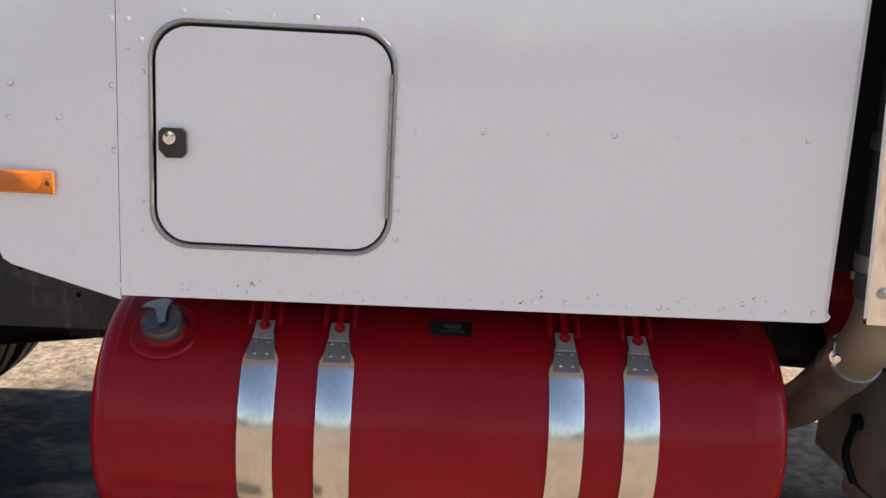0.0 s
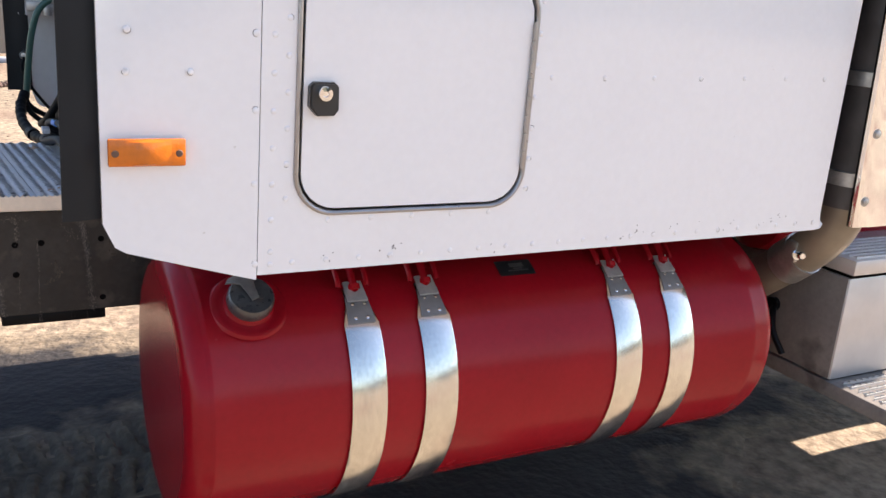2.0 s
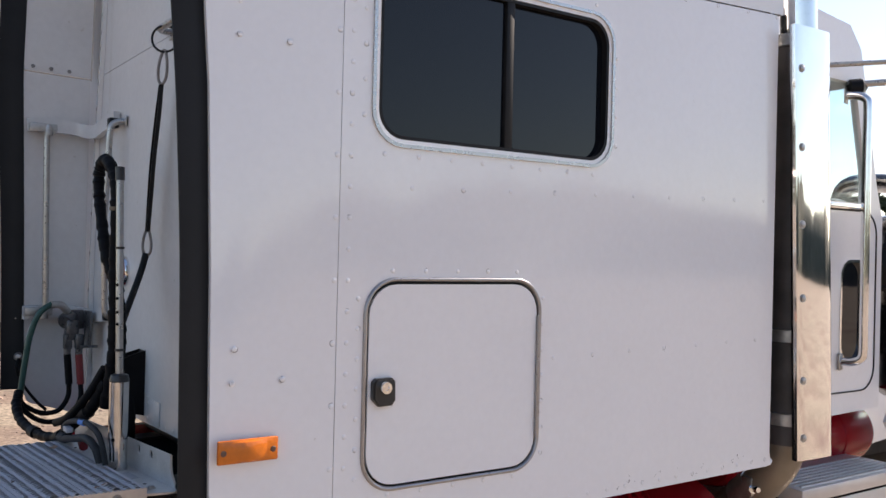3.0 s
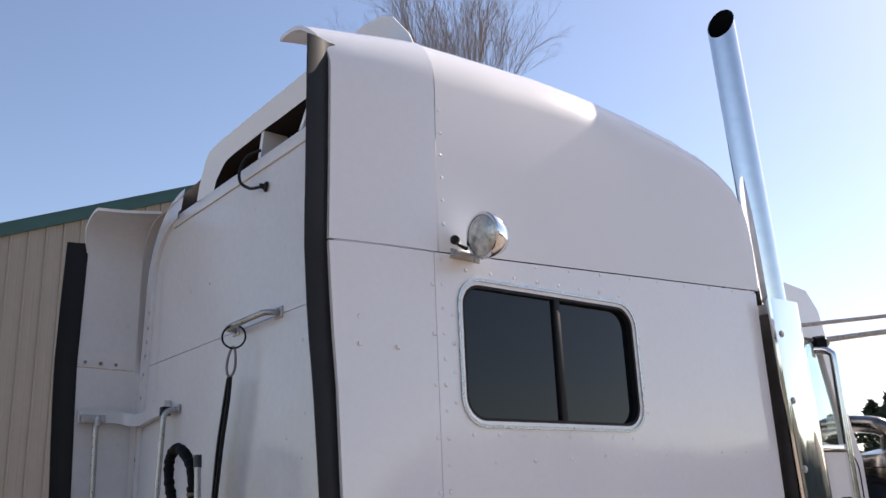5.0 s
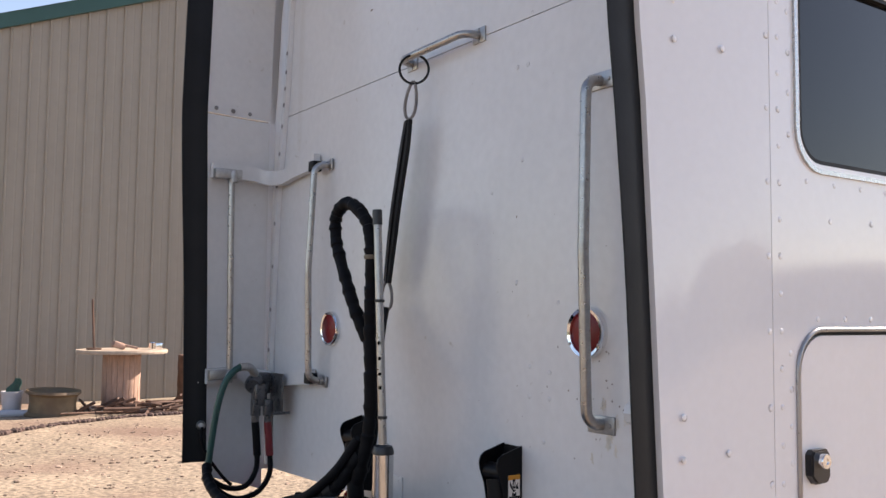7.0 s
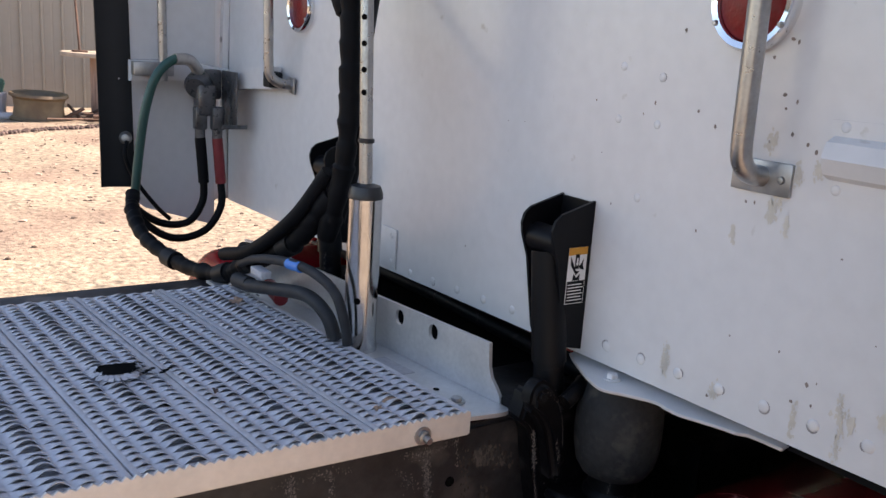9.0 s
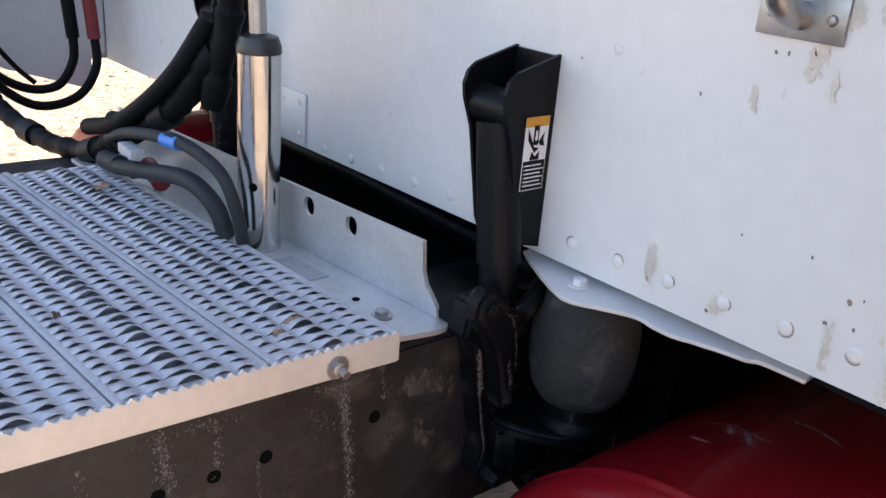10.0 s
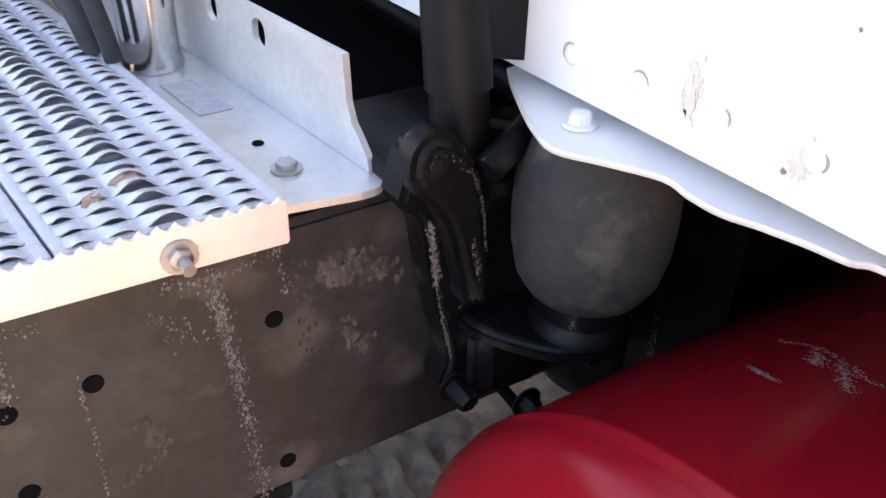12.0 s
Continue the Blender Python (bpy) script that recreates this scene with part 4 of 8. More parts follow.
# round stop lamps with chrome bezels
def stop_lamp(y, z):
    bm = bmesh.new()
    lathe(bm, [(0.0575, 0.0), (0.0575, 0.010), (0.054, 0.016), (0.047, 0.014), (0.045, 0.004)], (XR, y, z), (-1, 0, 0), 36)
    lamp = part("stop_lamp", bm, CHROME, rear, "round red stop lamp in a chrome bezel")
    bm = bmesh.new()
    lathe(bm, [(0.046, 0.003), (0.045, 0.009), (0.030, 0.013), (0.0, 0.0145)], (XR, y, z), (-1, 0, 0), 32)
    part("lens", bm, RED_LENS, lamp)
    bm = bmesh.new()
    for k in range(3):
        a = radians(90 + 120 * k)
        lathe(bm, [(0.004, 0.015), (0.003, 0.0185), (0.0, 0.019)], (XR, y + 0.052 * math.cos(a), z + 0.052 * math.sin(a)), (-1, 0, 0), 8)
    part("screws", bm, DULL, lamp)


stop_lamp(2.370, 1.655)
stop_lamp(3.578, 1.638)


# tubular grab handles
def grab(name, a, b, off, r, foot_axis, label, parent=rear, bend=0.0, material=BAR):
    """A bar from foot a to foot b, held off by the vector off."""
    a, b, off = Vector(a), Vector(b), Vector(off)
    d = (b - a).normalized()
    mid = (a + b) / 2 + off + bend * off.normalized()
    e = 0.045
    pts = [a, a + off * 0.55 + d * 0.004, a + off * 0.9 + d * 0.018, a + off + d * e]
    pts += [a + off + d * e + (mid - (a + off + d * e)) * u for u in (0.3, 0.6, 0.9, 1.0)] + [mid + (b + off - d * e - mid) * u for u in (0.1, 0.4, 0.7)]
    pts += [b + off - d * e, b + off * 0.9 - d * 0.018, b + off * 0.55 - d * 0.004, b]
    bm = bmesh.new()
    tube(bm, spline(pts, 4), r, 14)
    g = part(name, bm, material, parent, label)
    for p in (a, b):
        bm = bmesh.new()
        n = off.normalized()
        s = d.cross(n)
        w, h = foot_axis
        m = Matrix((( *s, 0), (*d, 0), (*n, 0), (0, 0, 0, 1))).transposed()
        m.translation = p
        box(bm, -w, w, -h, h, 0, 0.005, 0.0012, m)
        for sx in (-0.7, 0.7):
            lathe(bm, [(0.005, 0.005), (0.004, 0.008), (0.0, 0.009)], p + s * w * sx, n, 8)
        part("foot_plate", bm, DULL, g)
    return g


grab("grab_handle", (XR, 2.330, 2.206), (XR, 2.330, 1.460), (-0.047, 0, 0), 0.0122, (0.040, 0.019), "weathered steel grab handle", bend=0.008)
grab("grab_handle", (XR, 3.610, 2.190), (XR, 3.625, 1.462), (-0.055, 0.014, 0), 0.0115, (0.030, 0.018), "weathered steel grab handle", bend=0.010)
grab("tow_bar", (XR, 2.775, 2.421), (XR, 3.098, 2.418), (-0.050, 0, 0), 0.0105, (0.020, 0.026), "steel hanging bar")
# grey rail and upright on the far extender
for z, nm in ((2.196, "shelf_rail"), (1.462, "shelf_rail")):
    bm = bmesh.new()
    path = [(-0.945, FY - 0.10, z), (-0.80, FY - 0.085, z + 0.003), (-0.735, FY - 0.10, z - 0.008), (-0.705, FY - 0.17, z - 0.014), (-0.700, FY - 0.28, z), (-0.698, FY - 0.44, z + 0.012)]
    sp = spline(path, 5)
    ra = []
    for k, p in enumerate(sp):
        d = (sp[min(k + 1, len(sp) - 1)] - sp[max(k - 1, 0)]).normalized()
        n = Vector((-d.y, d.x, 0)).normalized()
        ra.append([bm.verts.new(p + n * s * 0.012 + Vector((0, 0, h))) for s, h in ((-1, -0.026), (1, -0.026), (1, 0.026), (-1, 0.026))])
    for u, v in zip(ra, ra[1:]):
        for k in range(4):
            bm.faces.new((u[k], u[(k + 1) % 4], v[(k + 1) % 4], v[k]))
    bm.faces.new(ra[0])
    bm.faces.new(ra[-1])
    part(nm, bm, WHITE_REAR, rear)
bm = bmesh.new()
tube(bm, [(-0.880, FY - 0.125, 2.175), (-0.875, FY - 0.128, 1.8), (-0.868, FY - 0.125, 1.475)], 0.0115, 12)
post = part("upright_bar", bm, BAR, ext_far, "thin steel upright")
for z in (2.185, 1.470):
    bm = bmesh.new()
    box(bm, -0.945, -0.845, FY - 0.142, FY - 0.113, z - 0.018, z + 0.016, 0.003)
    lathe(bm, [(0.016, -0.03), (0.018, 0.0), (0.014, 0.012), (0.0, 0.014)], (-0.875, FY - 0.13, z), (0, 0, 1), 12)
    part("clamp", bm, DULL, post)
for z in (2.185, 1.472):
    bm = bmesh.new()
    box(bm, -0.735, -0.700, 3.635, 3.672, z - 0.018, z + 0.018, 0.004)
    part("rubber_stop", bm, RUBBER, rear)
# bottom angle of the near corner
bm = bmesh.new()
box(bm, XR - 0.004, XR + 0.02, yl - 0.03, yl, 1.17, 2.9, 0.003)
part("corner_post", bm, WHITE_REAR, rear)

# ---------------------------------------------------------------- fuel tank
TY, TZ, TR, TX0, TX1 = 2.25, 0.74, 0.30, -0.815, 0.785


def on_tank(x, a, r=TR):
    """A point on the tank's skin: a degrees from straight up towards the near side."""
    return Vector((x, TY - r * math.sin(radians(a)), TZ + r * math.cos(radians(a))))


tank = thing("fuel_tank", "red painted cylindrical fuel tank under the sleeper", "fuel tank")
bm = bmesh.new()
e = 0.042
prof = [(0.0, TX0 + 0.008), (TR * 0.55, TX0 + 0.004), (TR - e - 0.01, TX0)] + [(TR - e + e * math.sin(a), TX0 + e - e * math.cos(a)) for a in [math.pi / 2 * k / 6 for k in range(1, 7)]]
prof += [(TR, TX0 + e + 0.001), (TR + 0.0034, TX0 + e + 0.006), (TR + 0.0034, TX0 + e + 0.012), (TR, TX0 + e + 0.018), (TR, 0.0), (TR, TX1 - e - 0.05), (TR + 0.0015, TX1 - e - 0.044), (TR, TX1 - e - 0.038)]
prof += [(TR - e + e * math.cos(a), TX1 - e + e * math.sin(a)) for a in [math.pi / 2 * k / 6 for k in range(7)]] + [(TR * 0.5, TX1 - 0.004), (0.0, TX1 - 0.008)]
lathe(bm, prof, (0, TY, TZ), (1, 0, 0), 96)
shell = part("shell", bm, RED, tank)
# chalky scratches on the crown of the tank


def scratch(line, w):
    """A dusty scuff along (x, degrees) points of the skin."""
    flakes("scratch", shell, [([(x, radians(a_) * TR) for x, a_ in line], w * 2.2, 170, 0.0011)], lambda u, v, d: on_tank(u, math.degrees(v / TR), TR + 0.0005 + d), CHALK, 41, "pale chalky scratch")


for line, w in (([(-0.599, -27), (-0.596, -22.7), (-0.600, -18), (-0.609, -13.7), (-0.614, -10.5)], 0.0011), ([(-0.609, -16.2), (-0.619, -14.2), (-0.632, -12)], 0.0012),
                ([(-0.603, -20.5), (-0.612, -19.0), (-0.618, -18.6)], 0.0008), ([(-0.645, -24), (-0.650, -22), (-0.652, -19.5)], 0.0007), ([(-0.55, -12), (-0.553, -6), (-0.561, -1)], 0.0008)):
    scratch(line, w)
# filler neck and cap
A = 36.5
n = Vector((0, -math.sin(radians(A)), math.cos(radians(A))))
cap_at = on_tank(-0.668, A, TR - 0.012)
bm = bmesh.new()
lathe(bm, [(0.082, 0.0075), (0.077, 0.0135), (0.070, 0.0150), (0.062, 0.0125), (0.052, 0.0135), (0.046, 0.022), (0.044, 0.030)], cap_at, n, 36)
part("filler_ring", bm, RED, shell)
bm = bmesh.new()
lathe(bm, [(0.046, 0.020), (0.048, 0.026), (0.048, 0.044), (0.044, 0.050), (0.030, 0.048), (0.0, 0.048)], cap_at, n, 36)
capo = part("filler_cap", bm, CAP_GREY, tank, "round grey filler cap with a lever")
bm = bmesh.new()
s = Vector((1, 0, 0))
q = n.cross(s)
m = Matrix(((*s, 0), (*q, 0), (*n, 0), (0, 0, 0, 1))).transposed()
m.translation = cap_at + n * 0.048
lev = [(-0.007, -0.016), (0.008, -0.014), (0.011, 0.012), (0.016, 0.030), (0.026, 0.044), (0.012, 0.052), (-0.012, 0.052), (-0.034, 0.046), (-0.042, 0.038), (-0.030, 0.036), (-0.014, 0.028), (-0.010, 0.010)]
plate(bm, lev, [], lambda u, v: m @ Matrix.Rotation(radians(14), 4, 'Z') @ Vector((u, v, 0.006)), n * 0.005)
part("lever", bm, DULL, capo, "fish-tailed metal lever", smooth=False)
bm = bmesh.new()
lathe(bm, [(0.008, 0.0), (0.007, 0.006), (0.0, 0.008)], cap_at + n * 0.048 + Vector((0.018, 0.0, -0.006)), n, 12)
part("lock_plug", bm, CAP_GREY, capo)


# straps
def strap(x):
    w = 0.0400
    bm = bmesh.new()
    rows_ = []
    angs = [34 + k * 4.0 for k in range(40)]
    for a_ in angs:
        ww = w * (0.62 + 0.38 * min(1.0, max(0.0, (a_ - 40) / 10)))
        rows_.append([bm.verts.new(on_tank(x + dx, a_, TR + h)) for dx, h in ((-ww, 0.002), (-ww, 0.006), (-ww * 0.9, 0.0075), (ww * 0.9, 0.0075), (ww, 0.006), (ww, 0.002))])
    for u, v in zip(rows_, rows_[1:]):
        for k in range(5):
            bm.faces.new((u[k], u[k + 1], v[k + 1], v[k]))
    st = part("strap", bm, STEEL, tank, "polished steel strap")
    bm = bmesh.new()
    rows_ = []
    for a_ in (38, 42, 46, 50):
        ww = 0.024 + 0.008 * (a_ - 38) / 12
        rows_.append([bm.verts.new(on_tank(x + dx, a_, TR + h)) for dx, h in ((-ww, 0.007), (-ww, 0.011), (ww, 0.011), (ww, 0.007))])
    for u, v in zip(rows_, rows_[1:]):
        for k in range(3):
            bm.faces.new((u[k], u[k + 1], v[k + 1], v[k]))
    bm.faces.new(rows_[0])
    bm.faces.new(rows_[-1])
    tab = part("rivet_plate", bm, PLATE_GREY, st)
    for dx in (-0.014, 0.014):
        for a_ in (42.0, 48.0):
            nn = Vector((0, -math.sin(radians(a_)), math.cos(radians(a_))))
            bm = bmesh.new()
            lathe(bm, [(0.0045, 0.0), (0.004, 0.003), (0.0, 0.004)], on_tank(x + dx, a_, TR + 0.011), nn, 8)
            ob = part("rivet", bm, CHROME, st)
    # lug with the T-bolt that runs up to the red hanger
    bm = bmesh.new()
    a0 = on_tank(x, 37, TR + 0.012)
    hole = [(0.009 * math.cos(radians(q)), 0.010 + 0.009 * math.sin(radians(q))) for q in range(0, 360, 30)]
    nn = Vector((0, -math.sin(radians(34)), math.cos(radians(34))))
    dn = Vector((0, -math.cos(radians(34)), -math.sin(radians(34))))
    plate(bm, [(-0.021, 0.030), (-0.023, -0.022), (0.023, -0.022), (0.021, 0.030)], [hole], lambda u, v: a0 + Vector((u, 0, 0)) - dn * v, nn * 0.004)
    part("lug", bm, LUG, st, smooth=False)
    bm = bmesh.new()
    tube(bm, [on_tank(x, 36, TR + 0.016), on_tank(x, 27, TR + 0.028), on_tank(x, 18, TR + 0.034)], 0.0085, 10)
    lathe(bm, [(0.0, -0.004), (0.013, -0.004), (0.013, 0.008), (0.0, 0.008)], on_tank(x, 35, TR + 0.018), (0, 0.5, 0.8), 6)
    part("t_bolt", bm, RED, st)
    for dx in (-0.033, 0.033):
        bm = bmesh.new()
        tube(bm, spline([on_tank(x + dx, 33.5, TR + 0.012), on_tank(x + dx, 30, TR + 0.020), on_tank(x + dx, 18, TR + 0.036), on_tank(x + dx, 6, TR + 0.055)], 4), 0.0065, 8)
        part("hanger_arm", bm, RED, st)


for x in (-0.437, -0.264, 0.262, 0.434):
    strap(x)
# data plate
bm = bmesh.new()
rows_ = [[bm.verts.new(on_tank(x, a_, TR + 0.003)) for x in (-0.055, 0.045)] for a_ in (25, 28, 31, 34)]
for u, v in zip(rows_, rows_[1:]):
    bm.faces.new((u[0], u[1], v[1], v[0]))
dp = part("data_plate", bm, PLASTIC_BLACK, tank, "small black data plate")
bm = bmesh.new()
for x0, x1, a0, a1 in ((-0.02, 0.02, 27, 29.5), (-0.028, 0.028, 31.0, 31.7), (-0.012, 0.014, 29.9, 30.6)):
    vs = [bm.verts.new(on_tank(x, a_, TR + 0.0042)) for x, a_ in ((x0, a0), (x1, a0), (x1, a1), (x0, a1))]
    bm.faces.new(vs)
part("writing", bm, DULL, dp)

# ---------------------------------------------------------------- chassis
def rail(y_out, side_sign, label):
    """C-section frame rail; side_sign: the way the flanges point (+1: to larger y)."""
    bm = bmesh.new()
    w, t, z0, z1 = 0.088, 0.009, 0.798, 1.062
    prof = [(0, z0), (w, z0), (w, z0 + t), (t, z0 + t), (t, z1 - t), (w, z1 - t), (w, z1), (0, z1)]
    loops = [[bm.verts.new((x, y_out + side_sign * a, b)) for a, b in prof] for x in (-3.6, 4.3)]
    for k in range(len(prof)):
        bm.faces.new((loops[0][k], loops[0][(k + 1) % len(prof)], loops[1][(k + 1) % len(prof)], loops[1][k]))
    bm.faces.new(loops[0])
    bm.faces.new(loops[1][::-1])
    bmesh.ops.bevel(bm, geom=[e for e in bm.edges if abs(e.verts[0].co.y - y_out) < 1e-4 and abs(e.verts[1].co.y - y_out) < 1e-4 and abs(e.verts[0].co.x - e.verts[1].co.x) > 1], offset=0.006, segments=3, affect='EDGES')
    return part("frame_rail", bm, FRAME, chassis, label)


chassis = thing("chassis", "greasy dark steel truck frame with drilled rails", "truck frame")
RY = 2.622
near_rail = rail(RY, 1, "dirty dark brown rail with bolt holes")
rail(RY + 0.86, -1, "dirty dark brown rail with bolt holes")
for x in (-2.9, -1.9, -1.05, 0.2, 1.6, 3.0):
    bm = bmesh.new()
    box(bm, x - 0.05, x + 0.05, RY + 0.012, RY + 0.848, 0.85, 1.0, 0.01)
    part("crossmember", bm, FRAME_BLACK, chassis)
bm = bmesh.new()
box(bm, -1.112, -0.875, RY + 0.01, RY + 0.30, 0.770, 0.7975, 0.004)
part("crossmember_gusset", bm, FRAME_BLACK, chassis)
for x, z in ((-0.882, 0.990), (-1.017, 0.987), (-1.074, 0.985), (-1.131, 0.985), (-0.882, 0.838), (-1.075, 0.911), (-1.24, 0.985), (-1.36, 0.93)):
    bm = bmesh.new()
    lathe(bm, [(0.0080, -0.001), (0.0072, 0.0012), (0.0, 0.0008)], (x, RY, z - 0.008), (0, -1, 0), 16)
    part("bolt_hole", bm, BLACK_FLAT, near_rail)
# dirt that ran down the near rail from under the walkway
on_rail = lambda u, v, d: (u, RY - 0.0006 - d, v)
flakes("dirt_run", near_rail, (([(-1.128, 1.045), (-1.121, 0.98), (-1.115, 0.90), (-1.108, 0.80)], 0.0085, 800, 0.0019), ([(-1.072, 1.045), (-1.069, 1.01), (-1.073, 0.972)], 0.006, 110, 0.0018),
                                ([(-1.026, 0.982), (-1.024, 0.93), (-1.027, 0.86), (-1.026, 0.80)], 0.0022, 120, 0.0016), ([(-0.924, 1.040), (-0.921, 0.99), (-0.914, 0.92), (-0.905, 0.80)], 0.0075, 800, 0.0019),
                                ([(-0.960, 1.040), (-0.92, 1.036), (-0.872, 1.044)], 0.006, 120, 0.0020), ([(-0.876, 1.052), (-0.873, 1.02), (-0.872, 1.005)], 0.003, 40, 0.0017),
                                ([(-1.15, 1.035), (-1.09, 1.04), (-1.04, 1.038)], 0.008, 90, 0.0018), ([(-1.20, 1.03), (-1.21, 0.95), (-1.20, 0.82)], 0.006, 160, 0.0018),
                                ([(-0.968, 1.02), (-0.952, 1.0), (-0.935, 0.985)], 0.012, 70, 0.0017), ([(-1.068, 0.90), (-1.070, 0.86), (-1.071, 0.81)], 0.003, 50, 0.0015)),
       on_rail, FLAKE, 11, "pale speckled dirt runs")
flakes("rust_bloom", near_rail, (([(-0.842, 1.012), (-0.815, 1.008), (-0.785, 0.992)], 0.015, 200, 0.0050), ([(-0.822, 0.955), (-0.812, 0.935), (-0.806, 0.92)], 0.009, 90, 0.0036),
                                 ([(-1.010, 0.876), (-0.994, 0.886), (-0.972, 0.905)], 0.005, 45, 0.0034), ([(-0.862, 1.03), (-0.858, 0.985), (-0.852, 0.93)], 0.010, 80, 0.0032),
                                 ([(-0.99, 0.93), (-0.98, 0.90)], 0.006, 30, 0.003)), on_rail, FLAKE_BROWN, 12, "dull brown rust blooms", 1.0)
# black casting that carries the cab suspension: base plate, curved arm and spring platform


def slab(bm, outline, to3d, depth, bevel):
    b2 = bmesh.new()
    plate(b2, outline, [], to3d, depth)
    bmesh.ops.remove_doubles(b2, verts=b2.verts, dist=1e-5)
    bmesh.ops.bevel(b2, geom=[e_ for e_ in b2.edges if len(e_.link_faces) == 2 and e_.calc_face_angle(0) > 0.6], offset=bevel, segments=3, affect='EDGES')
    me = bpy.data.meshes.new("slab")
    b2.to_mesh(me)
    bm.from_mesh(me)
    bpy.data.meshes.remove(me)
    b2.free()


bm = bmesh.new()
base_ = spline([(-0.792, 1.070, 0), (-0.772, 1.050, 0), (-0.763, 1.000, 0), (-0.752, 0.950, 0), (-0.742, 0.905, 0), (-0.750, 0.880, 0), (-0.736, 0.856, 0), (-0.700, 0.846, 0), (-0.655, 0.842, 0)], 3)
slab(bm, [(p.x, p.y) for p in base_] + [(-0.625, 0.850), (-0.620, 1.05), (-0.655, 1.095), (-0.720, 1.118), (-0.780, 1.112)], lambda x, z: (x, 2.586, z), (0, RY - 2.5862, 0), 0.005)
arm_ = spline([(-0.798, 1.098, 0), (-0.794, 1.126, 0), (-0.776, 1.138, 0), (-0.752, 1.122, 0), (-0.738, 1.085, 0), (-0.730, 1.040, 0), (-0.725, 0.985, 0)], 3)
back_ = spline([(-0.744, 0.972, 0), (-0.753, 1.015, 0), (-0.766, 1.060, 0), (-0.783, 1.085, 0)], 3)
slab(bm, [(p.x, p.y) for p in arm_ + back_], lambda x, z: (x, 2.556, z), (0, 0.036, 0), 0.009)
plat_ = spline([(-0.738, 2.588, 0), (-0.735, 2.562, 0), (-0.715, 2.526, 0), (-0.690, 2.500, 0), (-0.658, 2.490, 0), (-0.630, 2.504, 0), (-0.621, 2.540, 0)], 4)
slab(bm, [(p.x, p.y) for p in plat_] + [(-0.621, 2.600)], lambda x, y: (x, y, 0.938), (0, 0, 0.018), 0.006)
slab(bm, [(-0.735, 2.587), (-0.725, 2.562), (-0.665, 2.556), (-0.640, 2.588)], lambda x, y: (x, y, 0.868), (0, 0, 0.074), 0.010)
box(bm, -0.785, -0.650, 2.590, 2.74, 1.0625, 1.090, 0.007)
tube(bm, spline([(-0.735, 2.562, 1.098), (-0.700, 2.57, 1.112), (-0.665, 2.60, 1.104)], 5), 0.012, 10)
casting = part("suspension_bracket", bm, FRAME_BLACK, chassis, "greasy black cast bracket")
on_cast = lambda u, v, d: (u, 2.5850 - d, v)
flakes("dried_run", casting, (([(-0.7665, 1.050), (-0.7615, 1.02), (-0.7600, 0.995)], 0.0035, 260, 0.0018), ([(-0.7600, 0.995), (-0.753, 0.955), (-0.743, 0.912)], 0.0006, 260, 0.0010),
                              ([(-0.740, 0.965), (-0.725, 0.968), (-0.712, 0.962)], 0.003, 14, 0.0018)), on_cast, FLAKE, 13, "pale dried dirt run")
on_arm = lambda u, v, d: (u, 2.5552 - d, v)
flakes("dried_run", casting, (([(-0.752, 1.110), (-0.741, 1.075), (-0.735, 1.035)], 0.0006, 160, 0.0008), ([(-0.748, 1.045), (-0.744, 1.03), (-0.740, 1.015)], 0.002, 70, 0.0013),
                              ([(-0.785, 1.125), (-0.765, 1.118), (-0.755, 1.10)], 0.006, 16, 0.0012)), on_arm, FLAKE, 14, "pale dried dirt run")
for p, d, r, h in (((-0.740, 2.584, 0.880), (0.05, -1, -0.15), 0.011, 0.026), ((-0.690, 2.545, 0.868), (0, -1, -0.1), 0.010, 0.016), ((-0.782, 2.557, 1.118), (-0.1, -1, 0.1), 0.0065, 0.006), ((-0.716, 2.585, 0.996), (0, -1, 0), 0.009, 0.008)):
    bm = bmesh.new()
    bolt(bm, p, d, r, h)
    part("bolt", bm, FRAME_BLACK, casting)
# Black box added between the rails, hides sunlit ground behind the bracket.
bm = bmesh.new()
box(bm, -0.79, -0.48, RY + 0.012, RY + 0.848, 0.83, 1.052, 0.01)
part("gap_filler_box", bm, BLACK_FLAT, chassis)
bm = bmesh.new()
tube(bm, [(-0.60, 2.60, 1.085), (-0.60, 3.10, 1.095), (-0.60, 3.5, 1.09)], 0.017, 10)
part("cross_tube", bm, FRAME_BLACK, chassis)
bm = bmesh.new()
tube(bm, spline([(-0.69, 2.60, 0.86), (-0.66, 2.56, 0.80), (-0.64, 2.50, 0.70), (-0.66, 2.45, 0.62)], 5), 0.006, 8)
part("drain_hose", bm, HOSE, chassis)
bm = bmesh.new()
tube(bm, spline([(-1.30, 2.72, 0.82), (-1.34, 2.74, 0.74), (-1.46, 2.76, 0.715), (-1.62, 2.78, 0.76), (-1.70, 2.78, 0.82)], 6), 0.013, 10)
part("brake_hose", bm, HOSE, chassis)


